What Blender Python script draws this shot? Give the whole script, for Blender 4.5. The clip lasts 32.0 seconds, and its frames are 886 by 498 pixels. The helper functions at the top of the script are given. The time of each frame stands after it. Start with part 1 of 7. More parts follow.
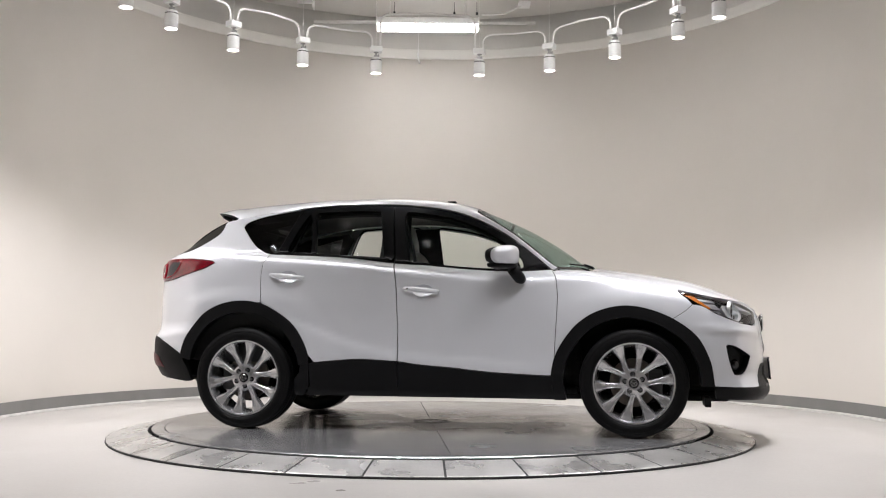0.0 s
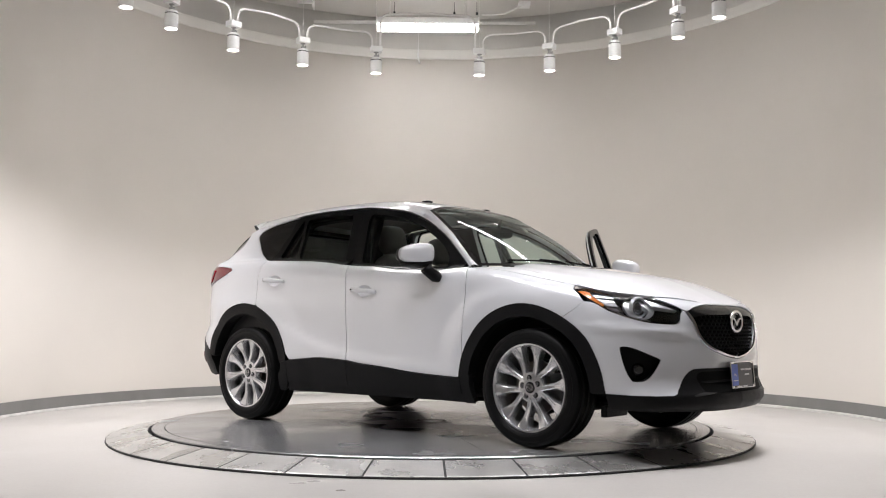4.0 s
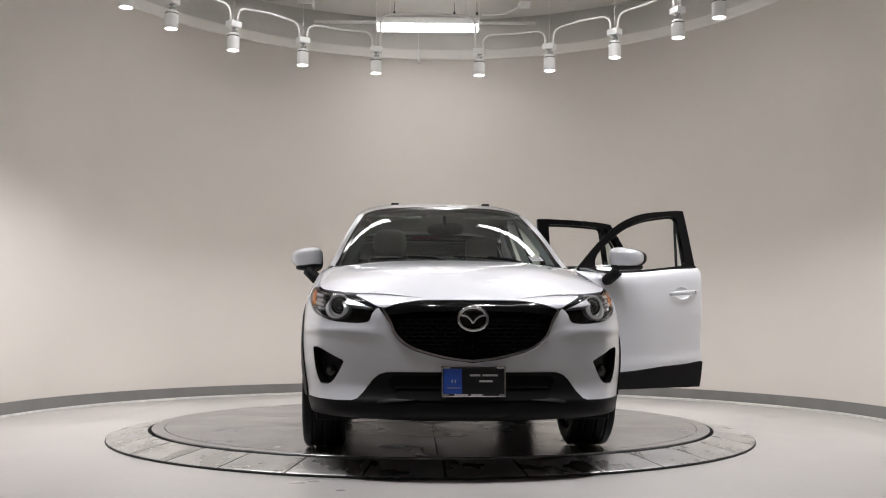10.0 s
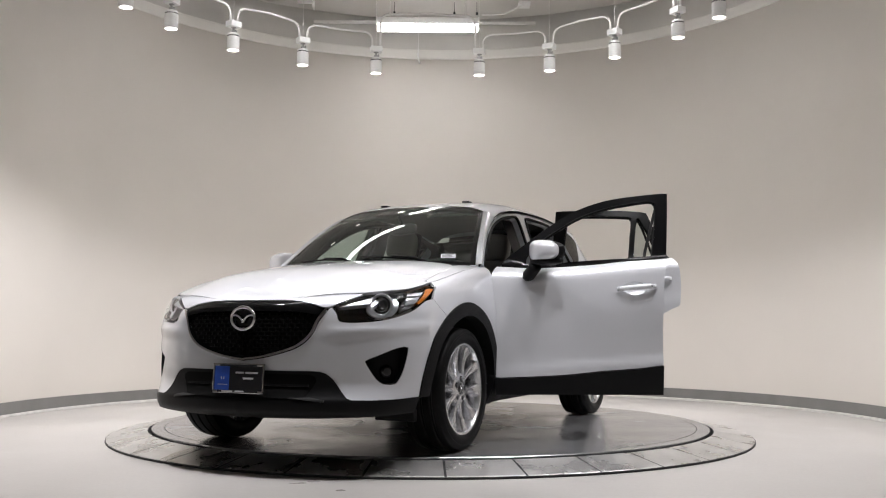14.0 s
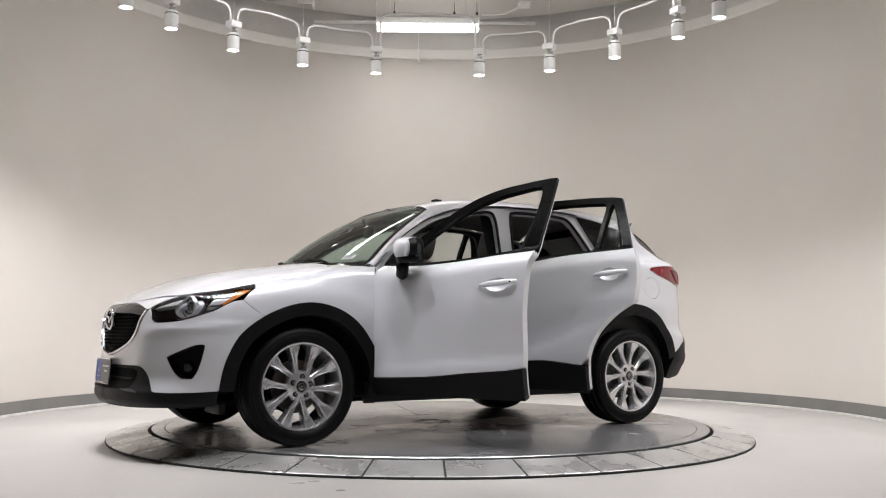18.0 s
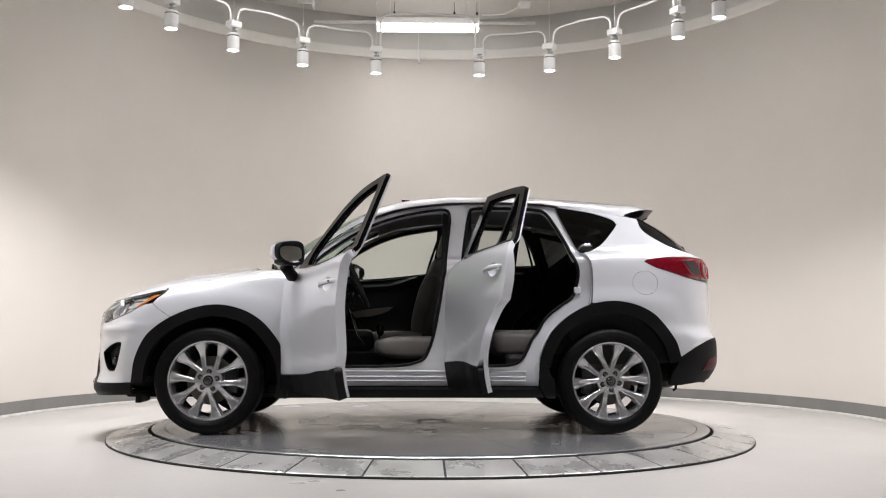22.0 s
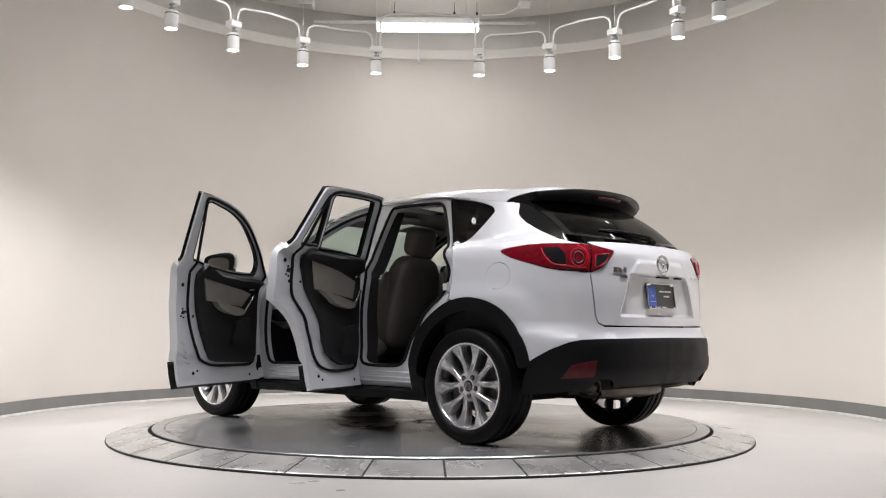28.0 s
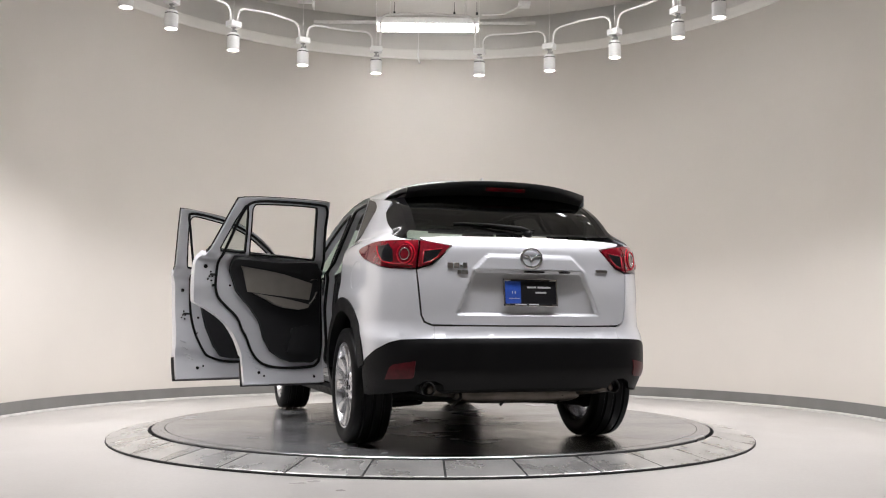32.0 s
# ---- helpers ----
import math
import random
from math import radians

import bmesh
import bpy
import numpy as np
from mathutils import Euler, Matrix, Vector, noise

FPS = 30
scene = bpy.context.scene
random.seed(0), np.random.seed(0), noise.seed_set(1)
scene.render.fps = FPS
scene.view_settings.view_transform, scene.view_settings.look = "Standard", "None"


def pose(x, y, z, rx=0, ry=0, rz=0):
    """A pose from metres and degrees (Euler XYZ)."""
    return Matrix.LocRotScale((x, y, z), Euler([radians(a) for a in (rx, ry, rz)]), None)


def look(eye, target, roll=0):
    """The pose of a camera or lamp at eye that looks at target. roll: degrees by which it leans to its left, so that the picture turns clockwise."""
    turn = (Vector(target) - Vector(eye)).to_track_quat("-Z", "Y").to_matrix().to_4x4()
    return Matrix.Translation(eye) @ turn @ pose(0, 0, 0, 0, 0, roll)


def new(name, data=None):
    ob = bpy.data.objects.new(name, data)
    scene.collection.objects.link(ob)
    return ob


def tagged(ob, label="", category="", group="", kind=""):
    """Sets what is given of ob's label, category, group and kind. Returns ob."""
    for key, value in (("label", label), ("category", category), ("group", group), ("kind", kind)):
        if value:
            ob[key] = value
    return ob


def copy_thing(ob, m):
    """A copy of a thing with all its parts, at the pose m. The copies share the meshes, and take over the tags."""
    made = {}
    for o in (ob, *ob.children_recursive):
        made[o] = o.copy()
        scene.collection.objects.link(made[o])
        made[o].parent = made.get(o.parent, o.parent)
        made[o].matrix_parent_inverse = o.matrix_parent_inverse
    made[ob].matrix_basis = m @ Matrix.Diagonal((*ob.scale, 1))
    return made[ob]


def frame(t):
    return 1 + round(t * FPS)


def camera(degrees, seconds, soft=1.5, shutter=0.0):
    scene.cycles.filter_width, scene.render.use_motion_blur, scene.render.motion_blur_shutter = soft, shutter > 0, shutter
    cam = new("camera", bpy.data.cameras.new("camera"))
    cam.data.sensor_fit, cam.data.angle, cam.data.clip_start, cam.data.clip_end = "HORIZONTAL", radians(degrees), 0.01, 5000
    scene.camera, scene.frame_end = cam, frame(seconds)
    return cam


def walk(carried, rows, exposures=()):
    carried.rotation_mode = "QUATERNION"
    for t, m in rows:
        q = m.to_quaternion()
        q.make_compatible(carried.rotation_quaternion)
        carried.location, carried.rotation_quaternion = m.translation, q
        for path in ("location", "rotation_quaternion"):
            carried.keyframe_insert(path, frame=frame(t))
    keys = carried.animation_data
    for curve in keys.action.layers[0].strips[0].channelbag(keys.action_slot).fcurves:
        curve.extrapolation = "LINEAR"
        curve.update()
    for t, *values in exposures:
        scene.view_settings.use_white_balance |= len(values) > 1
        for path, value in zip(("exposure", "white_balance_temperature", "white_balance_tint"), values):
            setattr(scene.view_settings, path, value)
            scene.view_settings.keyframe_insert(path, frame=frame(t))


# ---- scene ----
# the camera stands still on a tripod in front of the turntable
cam = camera(49.98, 32.0, soft=1.1)
EYE = Vector((0.0, -7.354, 0.7057))
YAW, PITCH = radians(-0.637), radians(4.795)
AHEAD = Vector((-math.sin(YAW) * math.cos(PITCH), math.cos(YAW) * math.cos(PITCH), math.sin(PITCH)))
STAND = look(EYE, EYE + AHEAD * 5, 0.222)
# the camera's own exposure sinks a little while the bright bonnet faces it
walk(cam, [(0.0, STAND), (32.0, STAND)], ((0, 0.27), (4, 0.27), (7, 0.17), (9, 0.08), (10, -0.03), (11, -0.07), (12, -0.04), (14, 0.10), (17, 0.14), (19, 0.22), (22, 0.28), (32, 0.29)))

# ---- light ----
world = bpy.data.worlds.new("world")
scene.world = world
world.use_nodes = True
world.node_tree.nodes["Background"].inputs[0].default_value = (0.9, 0.95, 1.0, 1)
world.node_tree.nodes["Background"].inputs[1].default_value = 0.02

FLOOR = -0.075
WALL_C, WALL_R = (0.09, 0.60), 3.82
CEIL = 4.62
SPOT_Z = 3.45

# ---- materials ----
def mat(name, color, rough=0.5, metal=0.0, vary=0.0, scale=6.0, grain=0.0, grain_scale=120.0, rough_vary=0.0,
        coat=0.0, spec=0.5, island=False, emit=0.0, sheen=0.0, stretch=(1, 1, 1), dark=None, dark_scale=2.5, dark_cut=0.62):
    """A procedural surface: base colour varied at two scales, roughness variation, fine bump, and optional stains."""
    m = bpy.data.materials.new(name)
    m.use_nodes = True
    nt = m.node_tree
    b = nt.nodes["Principled BSDF"]
    b.inputs["Base Color"].default_value = (*color, 1)
    b.inputs["Roughness"].default_value = rough
    b.inputs["Metallic"].default_value = metal
    b.inputs["Specular IOR Level"].default_value = spec
    b.inputs["Coat Weight"].default_value = coat
    b.inputs["Coat Roughness"].default_value = 0.04
    b.inputs["Sheen Weight"].default_value = sheen
    if emit:
        b.inputs["Emission Color"].default_value = (*color, 1)
        b.inputs["Emission Strength"].default_value = emit
    if not (vary or grain or rough_vary or dark):
        return m
    tex = nt.nodes.new("ShaderNodeTexCoord")
    mp = nt.nodes.new("ShaderNodeMapping")
    mp.inputs["Scale"].default_value = stretch
    nt.links.new(tex.outputs["Object"], mp.inputs["Vector"])
    if island:
        who = nt.nodes.new("ShaderNodeObjectInfo")
        far = nt.nodes.new("ShaderNodeMath")
        far.operation = "MULTIPLY"
        far.inputs[1].default_value = 40.0
        nt.links.new(who.outputs["Random"], far.inputs[0])
        nt.links.new(far.outputs[0], mp.inputs["Location"])
    n1 = nt.nodes.new("ShaderNodeTexNoise")
    n1.inputs["Scale"].default_value, n1.inputs["Detail"].default_value = scale, 6
    nt.links.new(mp.outputs[0], n1.inputs["Vector"])
    n2 = nt.nodes.new("ShaderNodeTexNoise")
    n2.inputs["Scale"].default_value, n2.inputs["Detail"].default_value = grain_scale, 3
    nt.links.new(mp.outputs[0], n2.inputs["Vector"])
    last = None
    if vary:
        mix = nt.nodes.new("ShaderNodeMix")
        mix.data_type = "RGBA"
        ramp = nt.nodes.new("ShaderNodeMapRange")
        ramp.inputs["From Min"].default_value, ramp.inputs["From Max"].default_value = 0.3, 0.7
        add = nt.nodes.new("ShaderNodeMath")
        add.operation = "ADD"
        mul = nt.nodes.new("ShaderNodeMath")
        mul.operation = "MULTIPLY_ADD"
        mul.inputs[1].default_value, mul.inputs[2].default_value = 0.35, -0.175
        nt.links.new(n2.outputs["Fac"], mul.inputs[0])
        nt.links.new(n1.outputs["Fac"], add.inputs[0])
        nt.links.new(mul.outputs[0], add.inputs[1])
        src = add.outputs[0]
        if island:
            info = nt.nodes.new("ShaderNodeObjectInfo")
            add2 = nt.nodes.new("ShaderNodeMath")
            add2.operation = "MULTIPLY_ADD"
            add2.inputs[1].default_value = 0.30
            sub = nt.nodes.new("ShaderNodeMath")
            sub.operation = "SUBTRACT"
            sub.inputs[1].default_value = 0.15
            nt.links.new(info.outputs["Random"], add2.inputs[0])
            nt.links.new(src, sub.inputs[0])
            nt.links.new(sub.outputs[0], add2.inputs[2])
            src = add2.outputs[0]
        nt.links.new(src, ramp.inputs["Value"])
        mix.inputs["A"].default_value = (*[c * (1 - vary) for c in color], 1)
        mix.inputs["B"].default_value = (*[min(1, c * (1 + vary)) for c in color], 1)
        nt.links.new(ramp.outputs[0], mix.inputs["Factor"])
        last = mix.outputs["Result"]
    if dark:
        n3 = nt.nodes.new("ShaderNodeTexNoise")
        n3.inputs["Scale"].default_value, n3.inputs["Detail"].default_value, n3.inputs["Roughness"].default_value = dark_scale, 9, 0.65
        nt.links.new(tex.outputs["Object"], n3.inputs["Vector"])
        r3 = nt.nodes.new("ShaderNodeMapRange")
        r3.inputs["From Min"].default_value, r3.inputs["From Max"].default_value = dark_cut, dark_cut + 0.14
        nt.links.new(n3.outputs["Fac"], r3.inputs["Value"])
        mix3 = nt.nodes.new("ShaderNodeMix")
        mix3.data_type = "RGBA"
        mix3.inputs["A"].default_value = (*color, 1)
        if last:
            nt.links.new(last, mix3.inputs["A"])
        mix3.inputs["B"].default_value = (*dark, 1)
        nt.links.new(r3.outputs[0], mix3.inputs["Factor"])
        last = mix3.outputs["Result"]
    if last:
        nt.links.new(last, b.inputs["Base Color"])
    if rough_vary:
        rr = nt.nodes.new("ShaderNodeMapRange")
        rr.inputs["From Min"].default_value, rr.inputs["From Max"].default_value = 0.3, 0.7
        rr.inputs["To Min"].default_value, rr.inputs["To Max"].default_value = max(0.02, rough - rough_vary), min(1, rough + rough_vary)
        nt.links.new(n1.outputs["Fac"], rr.inputs["Value"])
        nt.links.new(rr.outputs[0], b.inputs["Roughness"])
    if grain:
        bump = nt.nodes.new("ShaderNodeBump")
        bump.inputs["Strength"].default_value, bump.inputs["Distance"].default_value = grain, 0.002
        nt.links.new(n2.outputs["Fac"], bump.inputs["Height"])
        nt.links.new(bump.outputs[0], b.inputs["Normal"])
    return m


def glass(name, tint, rough=0.0, sheen=0.06, edge=0.75):
    """A thin tinted pane: clear film mixed with a mirror sheen."""
    m = bpy.data.materials.new(name)
    m.use_nodes = True
    nt = m.node_tree
    nt.nodes.clear()
    out = nt.nodes.new("ShaderNodeOutputMaterial")
    tr = nt.nodes.new("ShaderNodeBsdfTransparent")
    tr.inputs[0].default_value = (*tint, 1)
    gl = nt.nodes.new("ShaderNodeBsdfGlossy")
    gl.inputs["Roughness"].default_value = rough
    gl.inputs[0].default_value = (1, 1, 1, 1)
    lw = nt.nodes.new("ShaderNodeLayerWeight")
    lw.inputs["Blend"].default_value = 0.5
    p5 = nt.nodes.new("ShaderNodeMath")
    p5.operation = "POWER"
    p5.inputs[1].default_value = 4.5
    nt.links.new(lw.outputs["Facing"], p5.inputs[0])
    fr = nt.nodes.new("ShaderNodeMath")
    fr.operation = "MULTIPLY_ADD"
    fr.inputs[1].default_value, fr.inputs[2].default_value = edge, sheen
    nt.links.new(p5.outputs[0], fr.inputs[0])
    mx = nt.nodes.new("ShaderNodeMixShader")
    nt.links.new(fr.outputs[0], mx.inputs[0])
    nt.links.new(tr.outputs[0], mx.inputs[1])
    nt.links.new(gl.outputs[0], mx.inputs[2])
    nt.links.new(mx.outputs[0], out.inputs[0])
    return m


def glow(name, color, strength):
    return mat(name, color, emit=strength)


M_WALL = mat("wall_paint", (0.75, 0.707, 0.652), 0.75, vary=0.03, scale=0.7, grain=0.15, grain_scale=180)
M_TRIM = mat("wall_top_trim", (0.74, 0.72, 0.68), 0.7, vary=0.03, scale=2, grain=0.1)
M_BASE = mat("baseboard_vinyl", (0.225, 0.22, 0.212), 0.5, vary=0.08, scale=4, rough_vary=0.1)
M_TOE = mat("pale_toe_sheen", (0.52, 0.505, 0.48), 0.6, vary=0.15, scale=14)
M_CEIL = mat("ceiling_paint", (0.57, 0.553, 0.52), 0.85, vary=0.06, scale=1.5, grain=0.2)
M_FLOOR = mat("polished_concrete", (0.415, 0.397, 0.376), 0.38, vary=0.10, scale=0.9, grain=0.05, grain_scale=60, rough_vary=0.12, dark=(0.22, 0.21, 0.195), dark_scale=11.0, dark_cut=0.735)
M_PLATE = mat("scuffed_steel_plate", (0.56, 0.55, 0.53), 0.29, metal=0.72, vary=0.13, scale=4.5, grain=0.05, grain_scale=70, rough_vary=0.07, island=True, dark=(0.40, 0.385, 0.36), dark_scale=6.0, dark_cut=0.60)


def worn_disc():
    """Bare steel deck: satin grey, with dark grease that spread from the hub in ragged streaks and tyre grime."""
    m = mat("worn_steel_disc", (0.34, 0.342, 0.348), 0.23, metal=0.74, vary=0.06, scale=1.8, grain=0.03, grain_scale=90, rough_vary=0.06)
    nt = m.node_tree
    b = nt.nodes["Principled BSDF"]
    nd, ln = nt.nodes.new, nt.links.new

    def calc(op, a, c=None, d=None):
        k = nd("ShaderNodeMath")
        k.operation = op
        for i, v in enumerate((a, c, d)):
            if v is None:
                continue
            if isinstance(v, (int, float)):
                k.inputs[i].default_value = v
            else:
                ln(v, k.inputs[i])
        return k.outputs[0]

    def noise(vec, scale, detail, rough=0.6):
        k = nd("ShaderNodeTexNoise")
        k.inputs["Scale"].default_value, k.inputs["Detail"].default_value, k.inputs["Roughness"].default_value = scale, detail, rough
        ln(vec, k.inputs["Vector"])
        return k.outputs["Fac"]

    def span(v, a, c, lo=0.0, hi=1.0):
        k = nd("ShaderNodeMapRange")
        k.inputs["From Min"].default_value, k.inputs["From Max"].default_value = a, c
        k.inputs["To Min"].default_value, k.inputs["To Max"].default_value = lo, hi
        ln(v, k.inputs["Value"])
        return k.outputs[0]
    tex = nd("ShaderNodeTexCoord").outputs["Object"]
    sep = nd("ShaderNodeSeparateXYZ")
    ln(tex, sep.inputs[0])
    x, y = sep.outputs[0], sep.outputs[1]
    r = calc("SQRT", calc("ADD", calc("MULTIPLY", x, x), calc("MULTIPLY", y, y)))
    com = nd("ShaderNodeCombineXYZ")
    ln(calc("DIVIDE", x, calc("ADD", r, 0.15)), com.inputs[0])
    ln(calc("DIVIDE", y, calc("ADD", r, 0.15)), com.inputs[1])
    ln(calc("MULTIPLY", r, 0.35), com.inputs[2])
    streak = noise(com.outputs[0], 6.0, 6, 0.65)
    patch = noise(tex, 1.3, 8, 0.62)
    fine = noise(tex, 9.0, 6, 0.7)
    near_hub = span(r, 0.15, 1.5, 0.38, 0.0)
    grease = calc("ADD", calc("ADD", calc("MULTIPLY", streak, 0.34), calc("MULTIPLY", patch, 0.46)), near_hub)
    grease = span(calc("ADD", grease, calc("MULTIPLY", calc("SUBTRACT", fine, 0.5), 0.08)), 0.44, 0.80, 0.0, 0.88)
    specks = span(fine, 0.69, 0.76, 0.0, 0.45)
    dirt = calc("MAXIMUM", grease, specks)
    old = b.inputs["Base Color"].links[0].from_socket
    mix = nd("ShaderNodeMix")
    mix.data_type = "RGBA"
    ln(dirt, mix.inputs["Factor"])
    ln(old, mix.inputs["A"])
    mix.inputs["B"].default_value = (0.040, 0.036, 0.032, 1)
    ln(mix.outputs["Result"], b.inputs["Base Color"])
    ln(calc("MULTIPLY_ADD", dirt, -0.60, 0.72), b.inputs["Metallic"])
    oldr = b.inputs["Roughness"].links[0].from_socket
    ln(calc("MULTIPLY_ADD", dirt, 0.07, oldr), b.inputs["Roughness"])
    return m


M_DISC = worn_disc()
M_GAP = mat("dark_joint", (0.02, 0.02, 0.02), 0.8, vary=0.2)
M_LIP = mat("ring_edge_rubber", (0.035, 0.035, 0.035), 0.6, vary=0.2, scale=20, spec=0.2)
M_FIX = mat("white_enamel", (0.80, 0.80, 0.78), 0.35, vary=0.03, scale=12)
M_KNUCKLE = mat("grey_zinc", (0.36, 0.36, 0.35), 0.4, metal=0.5, vary=0.1)
M_VENT = mat("black_vent", (0.03, 0.03, 0.03), 0.6, vary=0.1)
M_CONDUIT = mat("painted_conduit", (0.72, 0.71, 0.68), 0.45, vary=0.05, scale=20)
M_TUBE = glow("lit_diffuser", (1.0, 0.985, 1.005), 17.0)
M_LENS = glow("lit_lens", (1.0, 0.97, 0.92), 14.0)

# ---- mesh helpers ----
def finish(bm, name, material, smooth=False):
    me = bpy.data.meshes.new(name)
    bmesh.ops.recalc_face_normals(bm, faces=bm.faces)
    bm.to_mesh(me)
    bm.free()
    for m in (material if isinstance(material, (list, tuple)) else [material]):
        me.materials.append(m)
    if smooth:
        me.polygons.foreach_set("use_smooth", [True] * len(me.polygons))
        if smooth is not True:
            me.set_sharp_from_angle(angle=radians(smooth))
    return me


def part(name, bm, material, parent=None, label="", smooth=False):
    ob = new(name, finish(bm, name, material, smooth))
    if parent:
        ob.parent = parent
    return tagged(ob, label)


def empty(name, at=(0, 0, 0)):
    ob = new(name)
    ob.location = at
    ob.empty_display_size = 0.1
    return ob


def box(bm, x0, x1, y0, y1, z0, z1, bevel=0.0, segments=2, m=None):
    r = bmesh.ops.create_cube(bm, size=1.0)
    vs = r["verts"]
    bmesh.ops.transform(bm, matrix=Matrix.Translation(((x0 + x1) / 2, (y0 + y1) / 2, (z0 + z1) / 2)) @ Matrix.Diagonal((x1 - x0, y1 - y0, z1 - z0, 1)), verts=vs)
    if bevel:
        es = list({e for v in vs for e in v.link_edges})
        out = bmesh.ops.bevel(bm, geom=es, offset=bevel, segments=segments, profile=0.5, affect="EDGES")
        vs = list({v for f in out["faces"] for v in f.verts} | {v for v in vs if v.is_valid})
    if m is not None:
        bmesh.ops.transform(bm, matrix=m, verts=vs)
    return vs


def lathe(bm, profile, n=32, m=None, a0=0.0, a1=2 * math.pi):
    """Turn a profile of (radius, height) about z."""
    full = abs(a1 - a0) > 6.28
    cols = n if full else n + 1
    rings = []
    for r, z in profile:
        if r < 1e-6:
            rings.append([bm.verts.new((0, 0, z))] * cols)
        else:
            rings.append([bm.verts.new((r * math.cos(a0 + (a1 - a0) * k / n), r * math.sin(a0 + (a1 - a0) * k / n), z)) for k in range(cols)])
    for a, b in zip(rings, rings[1:]):
        for k in range(n):
            j = (k + 1) % cols if full else k + 1
            ids = []
            for v in (a[k], a[j], b[j], b[k]):
                if v not in ids:
                    ids.append(v)
            if len(ids) > 2:
                bm.faces.new(ids)
    vs = list({v for r in rings for v in r})
    if m is not None:
        bmesh.ops.transform(bm, matrix=m, verts=vs)
    return vs


def tube(bm, pts, r, n=8, caps=True):
    """A round bar along points."""
    pts = [Vector(p) for p in pts]
    rings, up = [], None
    for i, p in enumerate(pts):
        d = (pts[min(i + 1, len(pts) - 1)] - pts[max(i - 1, 0)]).normalized()
        if up is None:
            up = d.orthogonal().normalized()
        up = (up - d * up.dot(d)).normalized()
        s = d.cross(up)
        rr = r[i] if isinstance(r, (list, tuple)) else r
        rings.append([bm.verts.new(p + (up * math.cos(2 * math.pi * k / n) + s * math.sin(2 * math.pi * k / n)) * rr) for k in range(n)])
    for a, b in zip(rings, rings[1:]):
        for k in range(n):
            bm.faces.new((a[k], a[(k + 1) % n], b[(k + 1) % n], b[k]))
    if caps:
        bm.faces.new(rings[0][::-1])
        bm.faces.new(rings[-1])


def arc_pts(p0, corner, p1, r, n=6):
    """A bend of radius r at a corner between two straight runs."""
    p0, c, p1 = Vector(p0), Vector(corner), Vector(p1)
    a, b = (p0 - c).normalized(), (p1 - c).normalized()
    pts = []
    for k in range(n + 1):
        t = k / n
        pts.append(c + a * r * (1 - t) ** 2 + b * r * t ** 2)
    return pts


